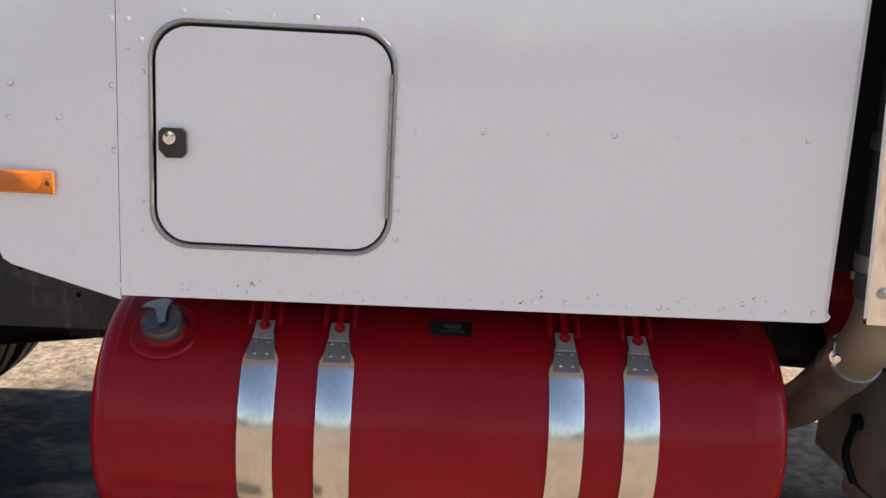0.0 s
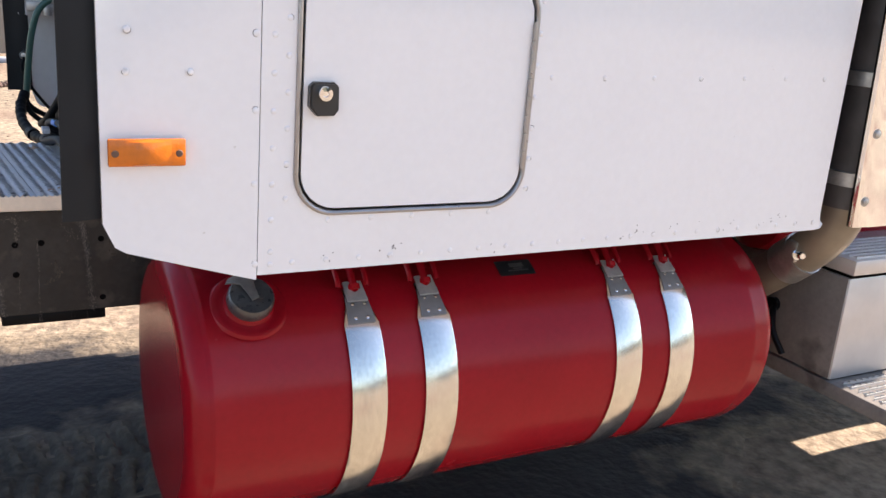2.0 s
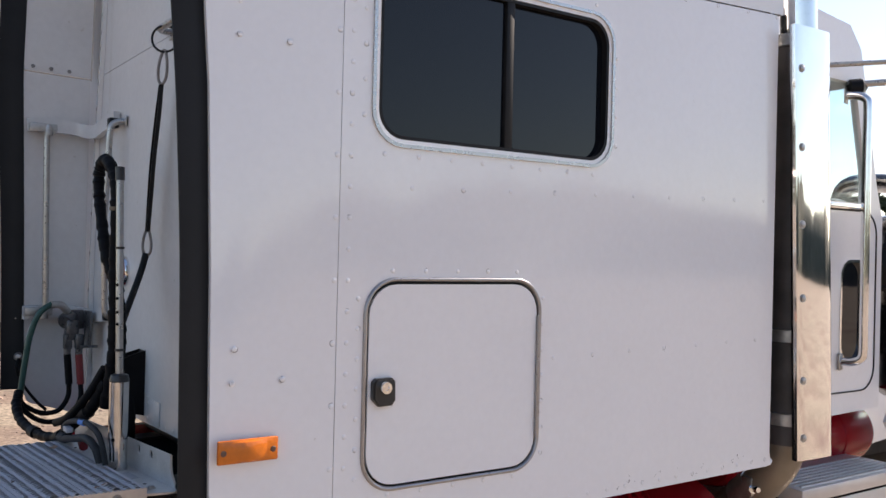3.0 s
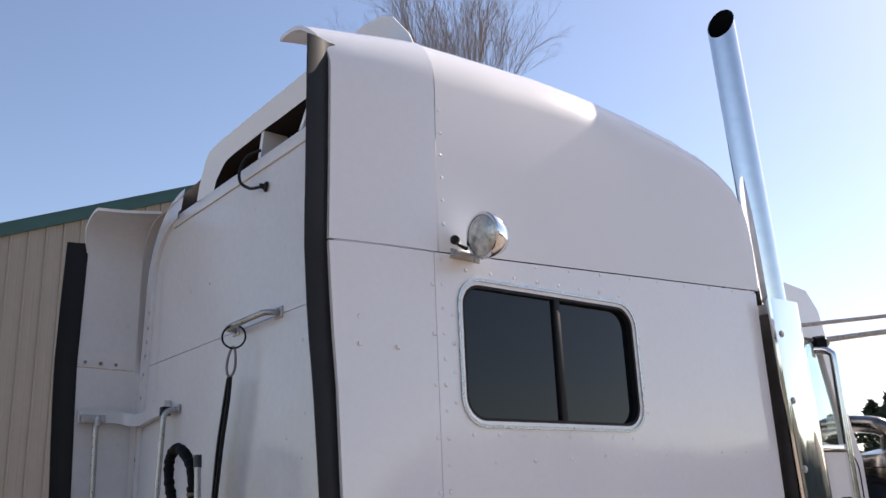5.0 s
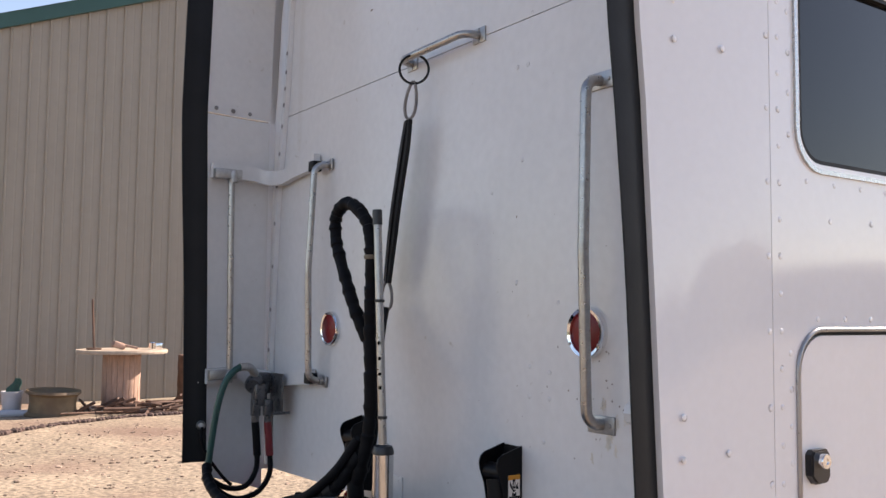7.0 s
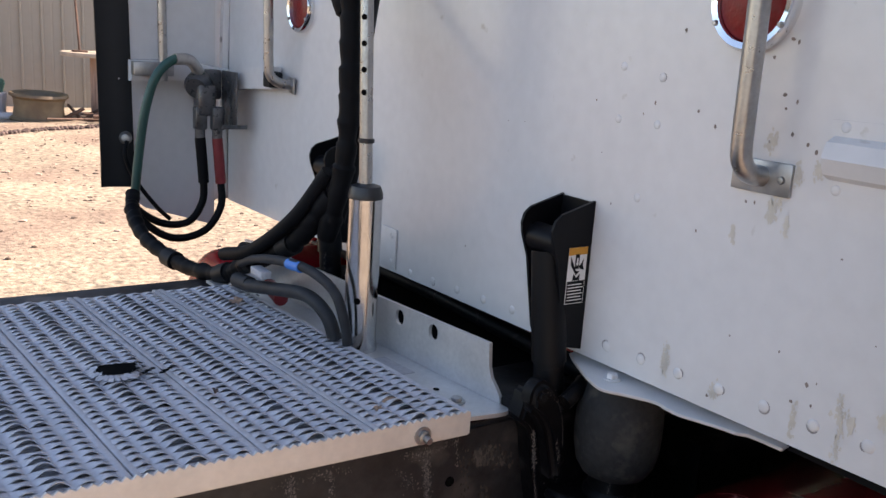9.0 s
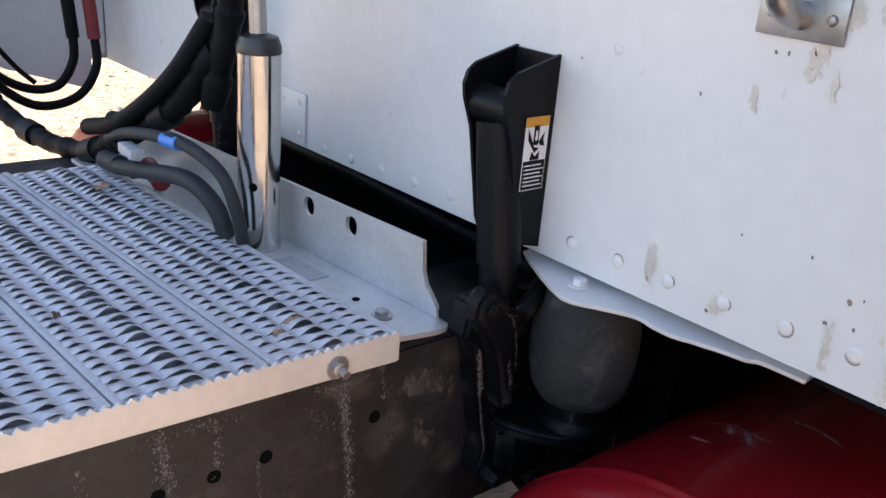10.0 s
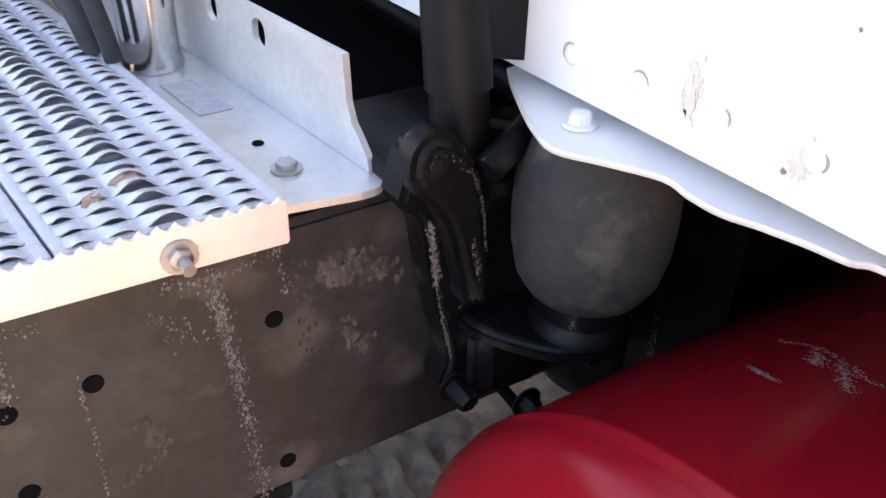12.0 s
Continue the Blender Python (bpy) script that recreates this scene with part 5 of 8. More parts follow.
def wheel(x, y, r, w, label):
    bm = bmesh.new()
    prof = [(r * 0.56, -w / 2), (r * 0.80, -w / 2 - 0.012), (r * 0.95, -w / 2 + 0.012), (r, -w / 2 + 0.035), (r, -0.02), (r - 0.012, -0.015), (r - 0.012, 0.015), (r, 0.02), (r, w / 2 - 0.035),
            (r * 0.95, w / 2 - 0.012), (r * 0.80, w / 2 + 0.012), (r * 0.56, w / 2)]
    lathe(bm, prof, (x, y, r), (0, 1, 0), 40)
    wt = part("truck_wheel", bm, RUBBER, chassis, label)
    bm = bmesh.new()
    lathe(bm, [(r * 0.57, -w / 2), (r * 0.54, -w / 2 + 0.03), (r * 0.45, -0.02), (r * 0.24, -0.02), (r * 0.22, -0.09), (0.0, -0.10)], (x, y, r), (0, 1, 0), 32)
    lathe(bm, [(r * 0.57, w / 2), (r * 0.54, w / 2 - 0.03), (r * 0.45, 0.02), (r * 0.24, 0.02), (0.0, 0.03)], (x, y, r), (0, 1, 0), 32)
    part("rim", bm, DULL, wt)


for x in (-2.30, -3.60):
    for y in (1.99, 2.33, 3.77, 4.11):
        wheel(x, y, 0.50, 0.27, "black dual truck tyre on a steel rim")
bm = bmesh.new()
for x in (-2.30, -3.60):
    tube(bm, [(x, 1.95, 0.50), (x, 4.15, 0.50)], 0.07, 14)
box(bm, -3.85, -2.05, RY + 0.1, RY + 0.2, 0.55, 0.85)
box(bm, -3.85, -2.05, RY + 0.66, RY + 0.76, 0.55, 0.85)
box(bm, -4.6, -3.4, RY + 0.01, RY + 0.088, 0.81, 1.035)
box(bm, -4.6, -3.4, RY + 0.772, RY + 0.85, 0.81, 1.035)
part("drive_axles", bm, FRAME_BLACK, chassis)
for y in (2.08, 4.0):
    wheel(3.75, y, 0.52, 0.28, "black front truck tyre on a steel rim")
bm = bmesh.new()
tube(bm, [(3.75, 2.05, 0.52), (3.75, 4.03, 0.52)], 0.06, 12)
box(bm, 3.55, 3.95, RY + 0.02, RY + 0.10, 0.52, 0.83)
box(bm, 3.55, 3.95, RY + 0.76, RY + 0.84, 0.52, 0.83)
part("front_axle", bm, FRAME_BLACK, chassis)

# Unseen gearbox, added with the shaft below to block light under the truck.
bm = bmesh.new()
lathe(bm, [(0.0, 0.95), (0.11, 0.95), (0.15, 1.05), (0.17, 1.5), (0.24, 1.75), (0.30, 2.0), (0.30, 3.4), (0.0, 3.4)], (0, RY + 0.43, 0.80), (1, 0, 0), 20)
part("unseen_gearbox", bm, FRAME_BLACK, chassis)
# Made-up cylinder, covers a sunlit piece of ground below the rail.
bm = bmesh.new()
lathe(bm, [(0.0, -0.47), (0.06, -0.465), (0.105, -0.44), (0.118, -0.41), (0.118, 0.33), (0.105, 0.36), (0.06, 0.385), (0.0, 0.39)], (0, RY + 0.16, 0.70), (1, 0, 0), 24)
part("ground_blocker", bm, FRAME_BLACK, chassis)
bm = bmesh.new()
tube(bm, [(0.96, RY + 0.43, 0.80), (-0.6, RY + 0.43, 0.76), (-2.1, RY + 0.43, 0.58)], 0.055, 16)
part("unseen_drive_shaft", bm, FRAME_BLACK, chassis)

# ---------------------------------------------------------------- deck of serrated planks
deck = thing("deck_plate", "worn serrated aluminium walkway behind the sleeper", "walkway")
DZ, DX0, DY0, DLEN, PW = 1.10, -0.876, 2.596, 0.705, 0.1485


def skew(p):
    """The walkway lies slightly askew on the rails."""
    x, y, z = p
    return Vector((x - 0.095 * (y - DY0), y - 0.032 * (x - DX0), z))


def bumps_mesh():
    """Rows of arched, open-mouthed teeth pressed up out of one plank."""
    bm = bmesh.new()
    r = random.Random(8)
    cols = [(0.0195, 0.0220, 0.0040), (0.0455, 0.0235, 0.0048), (0.0745, 0.0310, 0.0082), (0.1040, 0.0240, 0.0048), (0.1300, 0.0220, 0.0040)]
    pitch, n_ = 0.0168, 44
    for k in range(int((DLEN - 0.012) / pitch)):
        y = 0.006 + pitch * k + r.uniform(-0.0006, 0.0006)
        lift = [h * r.uniform(0.75, 1.2) for c, w, h in cols]
        side_ = [r.uniform(-0.0012, 0.0012) for c in cols]
        rows4 = []
        for i in range(n_ + 1):
            s = 0.007 + (PW - 0.0165) * i / n_
            z = -0.0022
            for (c, w, h), l_, o_ in zip(cols, lift, side_):
                q = (s - c - o_) / (w * 0.5)
                if abs(q) < 1.0:
                    z = l_ * (math.cos(q * math.pi / 2) ** 1.3) - 0.0022 * (1 - math.cos(q * math.pi / 2))
            edge = min(1.0, min(i, n_ - i) / 2.0)
            z = z * edge
            bow = 0.0016 * math.cos(2 * math.pi * (s - 0.0745) / 0.029)
            rows4.append([bm.verts.new((-s, y - bow + dy, zz)) for dy, zz in ((0.0, z - 0.0012), (-0.0002, z), (0.0075, z * 0.78 - 0.0002), (0.0150, min(z, 0.0) * 0.4 + max(z, 0.0) * 0.22 - 0.0004), (0.0178, -0.0042 * edge))])
        for u, v in zip(rows4, rows4[1:]):
            for q in range(4):
                bm.faces.new((u[q], u[q + 1], v[q + 1], v[q])).material_index = 0
    for v in bm.verts:
        v.co = Vector((v.co.x - 0.095 * v.co.y, v.co.y - 0.032 * v.co.x, v.co.z))
    me = bpy.data.meshes.new("tread_teeth")
    bm.to_mesh(me)
    bm.free()
    me.materials.append(ALU)
    me.polygons.foreach_set("use_smooth", [True] * len(me.polygons))
    me.set_sharp_from_angle(angle=radians(50))
    return me


teeth = bumps_mesh()
for k in range(9):
    x1 = DX0 - PW * k
    x0 = x1 - PW + 0.0022
    bm = bmesh.new()
    box(bm, x0, x1, DY0, DY0 + DLEN, DZ - 0.020, DZ - 0.0075)
    box(bm, x1 - 0.0085, x1, DY0, DY0 + DLEN, DZ - 0.0075, DZ, 0.001)
    box(bm, x0, x0 + 0.0085, DY0, DY0 + DLEN, DZ - 0.0075, DZ, 0.001)
    box(bm, x0 + 0.0085, x1 - 0.0085, DY0, DY0 + 0.007, DZ - 0.0075, DZ - 0.0008)
    for v in bm.verts:
        v.co = skew(v.co)
    plank = part("plank", bm, ALU, deck)
    t_ = new("tread_teeth", teeth)
    t_.location = skew((x1, DY0, DZ))
    t_.parent = plank
    tagged(t_, kind="stuff")
# edge angle along the near side and the front lip
bm = bmesh.new()
xe = DX0 - PW * 9
box(bm, xe, DX0, DY0 - 0.004, DY0 - 0.0005, DZ - 0.033, DZ - 0.001, 0.001)
box(bm, xe, DX0, DY0 - 0.0005, DY0 + 0.04, DZ - 0.036, DZ - 0.0335)
r_ = random.Random(4)
k = 0
x = DX0
while x > xe + 0.02:                               # saw-toothed top edge of the skirt
    h = r_.uniform(0.0015, 0.0032)
    vs = [bm.verts.new((x, DY0 - 0.004, DZ - 0.0015)), bm.verts.new((x - 0.005, DY0 - 0.004, DZ + h)), bm.verts.new((x - 0.010, DY0 - 0.004, DZ - 0.0015))]
    ws = [bm.verts.new(v.co + Vector((0, 0.0035, 0))) for v in vs]
    bm.faces.new(vs)
    bm.faces.new(ws[::-1])
    bm.faces.new((vs[0], ws[0], ws[1], vs[1]))
    bm.faces.new((vs[1], ws[1], ws[2], vs[2]))
    x -= 0.0115
for v in bm.verts:
    v.co = skew(v.co)
part("edge_skirt", bm, ALU_EDGE, deck, "pale bare metal edge", smooth=False)
for x in (-0.952, -1.435, -1.92):
    bm = bmesh.new()
    p = skew((x, DY0 - 0.004, DZ - 0.021))
    bolt(bm, p, (0, -1, 0), 0.0085, 0.007)
    tube(bm, [p, p + Vector((0.001, -0.017, -0.002))], 0.0048, 8)
    part("bolt", bm, DULL, deck)
bm = bmesh.new()                                      # bearers between planks and rail
for y0, y1 in ((RY + 0.004, RY + 0.06), (RY + 0.60, RY + 0.66)):
    box(bm, xe + 0.02, DX0 - 0.10, y0, y1, 1.0625, DZ - 0.0365)
part("bearer", bm, FRAME_BLACK, deck, smooth=False)
# ragged hole torn in one plank
bm = bmesh.new()
r_ = random.Random(11)
ctr = Vector((-1.268, 2.912, DZ + 0.0092))
ringv = []
for k in range(26):
    a_ = 2 * math.pi * k / 26
    rr = (0.020 + 0.008 * r_.random() + 0.012 * max(0, math.cos(a_ + 0.6))) * (1.0 if math.sin(a_) > 0 else 0.85)
    ringv.append(ctr + Vector((rr * 1.15 * math.cos(a_), rr * math.sin(a_), 0)))
c_ = bm.verts.new(ctr)
rv_ = [bm.verts.new(p) for p in ringv]
for k in range(26):
    bm.faces.new((c_, rv_[k], rv_[(k + 1) % 26]))
hole = part("torn_hole", bm, BLACK_FLAT, deck, "ragged black hole torn through the plank", smooth=False)
bm = bmesh.new()
for k in range(26):
    p, q = ringv[k], ringv[(k + 1) % 26]
    out = (p - ctr).normalized()
    a_, b_ = bm.verts.new(p - out * 0.002), bm.verts.new(q - out * 0.002)
    c2, d2 = bm.verts.new(q + out * (0.006 + 0.006 * r_.random()) + Vector((0, 0, -0.004))), bm.verts.new(p + out * (0.006 + 0.006 * r_.random()) + Vector((0, 0, -0.004)))
    up = Vector((0, 0, 0.003 * r_.random()))
    a_.co += up
    bm.faces.new((a_, b_, c2, d2))
part("burnt_lip", bm, ALU, hole, smooth=False)
bm = bmesh.new()
for k in range(8):
    p = ctr + Vector((0.022 + 0.007 * k, -0.016 - 0.003 * k + 0.010 * math.sin(k * 2.1), 0.0012))
    vs = [bm.verts.new(p + Vector((math.cos(a_) * (0.004 + 0.004 * r_.random()), math.sin(a_) * 0.005, 0))) for a_ in (0.2, 1.3, 2.6, 3.9, 5.2)]
    bm.faces.new(vs)
part("burn_mark", bm, BLACK_FLAT, hole, smooth=False, kind="stuff")


def leaf(x, y, z, s, rot, material, label, nm="dry_leaf"):
    bm = bmesh.new()
    r = random.Random(int(rot))
    rim = [Vector((math.cos(a_) * s * r.uniform(0.55, 1.1), math.sin(a_) * s * r.uniform(0.35, 0.7), r.uniform(-0.0015, 0.0025))) for a_ in [i * math.pi / 8 for i in range(16)]]
    for z_ in (0.0, -0.0006):
        c_ = bm.verts.new((0, 0, 0.001 + z_))
        vs = [bm.verts.new(p + Vector((0, 0, z_))) for p in rim]
        for u, v in zip(vs, vs[1:] + vs[:1]):
            bm.faces.new((c_, u, v))
    ob = new(nm, finish(bm, nm, material))
    ob.matrix_world = pose(x, y, z, 8, -6, rot)
    tagged(ob, label, "leaf" if nm == "dry_leaf" else "litter")


leaf(-0.993, 3.155, DZ + 0.010, 0.017, 30, LEAF_DRY, "small red-brown dry leaf on the walkway")
leaf(-1.167, 2.780, DZ + 0.010, 0.008, 80, RUST, "small dark pebble of mud on the walkway", "mud_clod")
leaf(-0.988, 2.652, DZ + 0.002, 0.010, 40, LEAF_DRY, "tiny scrap of tan leaf caught in the walkway teeth")
leaf(-0.962, 2.668, DZ + 0.003, 0.011, 10, LEAF_DRY, "small scrap of rust-brown leaf on the walkway")

# aluminium angle bracket in front of the walkway
brk = thing("hose_bracket", "grey aluminium angle bracket with two slots beside the walkway", "bracket")
sk = lambda x, y: (x - 0.11 * (y - 2.62), y)
bm = bmesh.new()
outl = [(-0.868, 2.626), (-0.808, 2.616)] + arc_pts((-0.800, 2.638), 0.022, -80, 30, 8) + [(-0.7815, 2.665), (-0.786, 3.42), (-0.868, 3.42)]
plate(bm, outl, [], lambda x, y: (*sk(x, y), 1.068), (0, 0, 0.0065))
part("base", bm, ALU_CAST, brk, smooth=False)
bm = bmesh.new()
outl = [(2.640, 1.0748), (2.642, 1.086), (2.652, 1.098), (2.662, 1.108), (2.668, 1.124), (2.671, 1.160), (3.42, 1.155), (3.42, 1.0748)]
slots = [rounded(yc - 0.011, yc + 0.011, 1.125, 1.151, 0.0105, 5) for yc in (2.799, 2.886)]
plate(bm, outl, slots, lambda y, z: (sk(-0.786, y)[0], y, z), (0.0055, 0, 0))
part("upstand", bm, ALU_CAST, brk, smooth=False)
bm = bmesh.new()
bolt(bm, (*sk(-0.834, 2.676), 1.0746), (0, 0, 1), 0.0085, 0.008)
part("bolt", bm, DULL, brk)
for x, y in ((-0.83, 2.728), (-0.84, 3.20), (-0.83, 3.28)):
    bm = bmesh.new()
    lathe(bm, [(0.0052, 0.0002), (0.0046, 0.001), (0.0, 0.0008)], (*sk(x, y), 1.0746), (0, 0, 1), 14)
    part("hole", bm, BLACK_FLAT, brk)
bm = bmesh.new()
plate(bm, [(-0.845, 2.80), (-0.815, 2.80), (-0.815, 2.88), (-0.845, 2.88)], [], lambda x, y: (*sk(x, y), 1.0748), (0, 0, 0.0006))
part("label", bm, GREY_TAG, brk, smooth=False)

# ---------------------------------------------------------------- hose mast with hoses
mast = thing("hose_mast", "dull steel hose mast with a spring tube standing on the bracket", "hose mast")
MX, MY = -0.863, 2.933
bm = bmesh.new()
lathe(bm, [(0.0, 1.075), (0.0295, 1.075), (0.0295, 1.080), (0.0275, 1.094), (0.0275, 1.337), (0.0, 1.337)], (MX, MY, 0), (0, 0, 1), 28)
part("spring_tube", bm, TUBE_BRIGHT, mast)
bm = bmesh.new()
lathe(bm, [(0.0282, 1.332), (0.0282, 1.340), (0.024, 1.352), (0.012, 1.356), (0.0, 1.356)], (MX, MY, 0), (0, 0, 1), 24)
part("cap", bm, PLASTIC_BLACK, mast)
bm = bmesh.new()
tube(bm, [(MX, MY, 1.33), (MX - 0.002, MY + 0.044, 1.95)], 0.0108, 14)
pole = part("rod", bm, BAR, mast)
bm = bmesh.new()
tube(bm, [(MX - 0.002, MY + 0.0423, 1.925), (MX - 0.002, MY + 0.0451, 1.965)], 0.0135, 12)
part("end_cap", bm, PLASTIC_BLACK, pole)
for z in (1.42, 1.72):
    bm = bmesh.new()
    lathe(bm, [(0.0112, 0.0), (0.0135, 0.001), (0.0135, 0.007), (0.0112, 0.008)], (MX - 0.003 * (z - 1.33), MY + 0.071 * (z - 1.33), z), (0, 0, 1), 14)
    part("cable_tie", bm, PLASTIC_BLACK, pole)
for z in (1.50, 1.535, 1.575, 1.615):
    bm = bmesh.new()
    lathe(bm, [(0.0048, 0.0), (0.004, 0.0015), (0.0, 0.001)], (MX - 0.003 * (z - 1.33) - 0.0085, MY + 0.071 * (z - 1.33) - 0.0075, z), (-0.75, -0.6, 0), 10)
    part("adjusting_hole", bm, BLACK_FLAT, pole)
bm = bmesh.new()
lathe(bm, [(0.006, 0.0), (0.0055, 0.001), (0.0, 0.001)], (MX - 0.0189, MY - 0.0202, 1.165), (-0.68, -0.73, 0), 8)
part("slot", bm, BLACK_FLAT, mast)


def spiral_hose(name, pts, r, label, material=HOSE, wrap=True, group="air lines"):
    th = thing(name, label, "hose", group)
    bm = bmesh.new()
    sp = spline(pts, 18 if wrap else 10)
    if wrap:                                          # torn wrapping: uneven turns that lap over one another
        ln_ = sum((b_ - a_).length for a_, b_ in zip(sp, sp[1:]))
        turns = ln_ / 0.036
        lap = [random.Random(k).uniform(0.10, 0.30) for k in range(int(turns) + 2)]
        tube(bm, sp, r, 14, r_of=lambda u: 0.90 + lap[int(u * turns)] * ((u * turns) % 1.0) + 0.05 * math.sin(u * turns * 4.1))
        for v in bm.verts:
            v.co += 0.0016 * noise.noise_vector(v.co * 42.0)
    else:
        tube(bm, sp, r, 12)
    part("hose", bm, material, th)
    return th


h1 = spiral_hose("wrapped_air_hoses", [(-0.872, 3.05, 1.24), (-0.868, 3.005, 1.36), (-0.866, 2.996, 1.46), (-0.866, 3.000, 1.57), (-0.866, 3.005, 1.67), (-0.866, 3.004, 1.76), (-0.866, 3.002, 1.85),
                                      (-0.866, 3.022, 1.925), (-0.867, 3.075, 1.975), (-0.868, 3.140, 1.998), (-0.869, 3.196, 1.975), (-0.870, 3.203, 1.92), (-0.872, 3.175, 1.855), (-0.874, 3.118, 1.765),
                                      (-0.872, 3.062, 1.68), (-0.850, 3.030, 1.60), (-0.842, 3.018, 1.50), (-0.842, 3.020, 1.40), (-0.850, 3.06, 1.27)], 0.0175, "black spiral-wrapped hose looped over the mast")
bm = bmesh.new()
lathe(bm, [(0.0185, 0.0), (0.0205, 0.002), (0.0205, 0.010), (0.0185, 0.012)], (-0.866, 3.003, 1.835), (0, 0, 1), 14)
part("cable_tie", bm, TIE_TAN, h1)
sag = spiral_hose("wrapped_air_hoses", [(-0.875, 3.03, 1.32), (-0.905, 3.11, 1.22), (-0.925, 3.22, 1.165), (-0.918, 3.32, 1.125), (-0.93, 3.40, 1.09), (-0.955, 3.56, 1.07), (-0.985, 3.74, 1.09), (-0.985, 3.86, 1.13), (-0.968, 3.92, 1.165)],
            0.0165, "black spiral-wrapped hose sagging past the walkway")
for p, q in (((-0.925, 3.37, 1.102), (-0.932, 3.41, 1.086)), ((-0.962, 3.60, 1.071), (-0.969, 3.64, 1.073)), ((-0.905, 3.11, 1.22), (-0.912, 3.14, 1.205))):
    bm = bmesh.new()
    tube(bm, [p, q], 0.0212, 14)
    part("tape_band", bm, RUBBER, sag)
for k, (dx, dy) in enumerate(((0.02, 0.0), (-0.015, 0.03), (0.03, 0.05))):
    spiral_hose("air_hose", [(-0.875 + dx * 0.4, 3.02 + dy * 0.4, 1.36), (-0.90 + dx, 3.06 + dy, 1.27), (-0.93 + dx, 3.17 + dy, 1.19), (-0.94 + dx, 3.31 + dy * 0.4, 1.165 - 0.012 * k)], 0.013, "black air hose bent round the mast foot", wrap=False)
# looped grey electric cable beside the mast
h2 = spiral_hose("grey_cable", [(-0.945, 3.26, 1.150), (-0.95, 3.17, 1.180), (-0.945, 3.07, 1.200), (-0.935, 2.98, 1.205), (-0.922, 2.918, 1.185), (-0.912, 2.898, 1.14), (-0.906, 2.894, 1.100)], 0.0084, "grey cable with blue tape bent down to the bracket", HOSE_GREY, wrap=False)
bm = bmesh.new()
tube(bm, [(-0.9435, 3.045, 1.2015), (-0.939, 3.005, 1.2045)], 0.0096, 12)
part("blue_tape", bm, TAPE_BLUE, h2)
h3 = spiral_hose("grey_coupling_hose", [(-0.95, 3.26, 1.120), (-0.955, 3.19, 1.125), (-0.95, 3.09, 1.145), (-0.936, 2.99, 1.160), (-0.924, 2.937, 1.14), (-0.914, 2.922, 1.10)], 0.0118, "thick grey hose with a ribbed end", HOSE_GREY, wrap=False)
bm = bmesh.new()
box(bm, -0.97, -0.95, 3.10, 3.15, 1.160, 1.174, 0.002)
part("tag", bm, GREY_TAG, h3)
bm = bmesh.new()
tube(bm, [(-0.952, 3.195, 1.125), (-0.955, 3.25, 1.12)], 0.0150, 12, r_of=lambda u: 1.0)
part("ribbed_end", bm, HOSE_GREY, h3)
bm = bmesh.new()
tube(bm, [(-0.905, 3.16, 1.102), (-0.89, 3.25, 1.102)], 0.014, 10)
tagged(new("red_coupling", finish(bm, "red_coupling", HOSE_RED, True)), "red hose coupling lying on the bracket", "coupling")

# ---------------------------------------------------------------- cab suspension on the rear wall
def shock_hood(yc, z_top):
    hood = thing("shock_absorber", "black shock absorber under a black steel hood", "shock absorber", "cab shock absorbers")
    w = 0.036
    bm = bmesh.new()
    # two cheeks and a back, open at the top and outside
    for s_ in (-1, 1):
        outl = [(XR - 0.0005, z_top - 0.215), (XR - 0.034, z_top - 0.207), (XR - 0.040, z_top - 0.195), (XR - 0.060, z_top - 0.085), (XR - 0.073, z_top - 0.050), (XR - 0.0755, z_top - 0.034), (XR - 0.071, z_top - 0.020), (XR - 0.060, z_top - 0.011), (XR - 0.0005, z_top + 0.006)]
        plate(bm, outl, [], lambda x, z: (x, yc + s_ * w, z), (0, -s_ * 0.005, 0))
    plate(bm, [(yc - w + 0.006, z_top - 0.21), (yc + w - 0.006, z_top - 0.21), (yc + w - 0.006, z_top + 0.004), (yc - w + 0.006, z_top + 0.004)], [], lambda y, z: (XR - 0.005, y, z), (0.0045, 0, 0))
    part("hood", bm, BLACK, hood, smooth=False)
    bm = bmesh.new()
    tube(bm, [(XR - 0.048, yc - w + 0.004, z_top - 0.055), (XR - 0.048, yc + w - 0.004, z_top - 0.055)], 0.021, 16)
    part("upper_eye", bm, BLACK, hood)
    bm = bmesh.new()
    top, low = Vector((XR - 0.048, yc, z_top - 0.07)), Vector((XR - 0.050, yc - 0.034, 1.076))
    tube(bm, [top, top + (low - top) * 0.70], 0.0255, 20)
    part("damper_tube", bm, BLACK, hood)
    bm = bmesh.new()
    tube(bm, [top + (low - top) * 0.70, low], 0.0225, 20)
    part("lower_tube", bm, FRAME_BLACK, hood)
    ax_, up_ = (low - top).normalized(), Vector((-1, 0, 0))
    side_ = ax_.cross(up_).normalized()
    ln_ = (low - top).length
    flakes("rust_band", hood, (([(-2.4, 0.72), (-0.8, 0.735), (0.8, 0.73), (2.4, 0.74)], 1.0, 240, 0.0040),), lambda u, v, d: top + ax_ * ln_ * v + (up_ * math.cos(u) + side_ * math.sin(u)) * (0.0229 + d), RUST_DIM, 21, "rusty worn band on the damper")
    return hood


hood = shock_hood(2.632, 1.375)
shock_hood(3.335, 1.372)
# warning label on the cheek of the near hood
ly = 2.632 - 0.036 - 0.0012
lab = part("warning_label", bmesh.new(), WARN_WHITE, hood, "black and white warning label with an amber band")


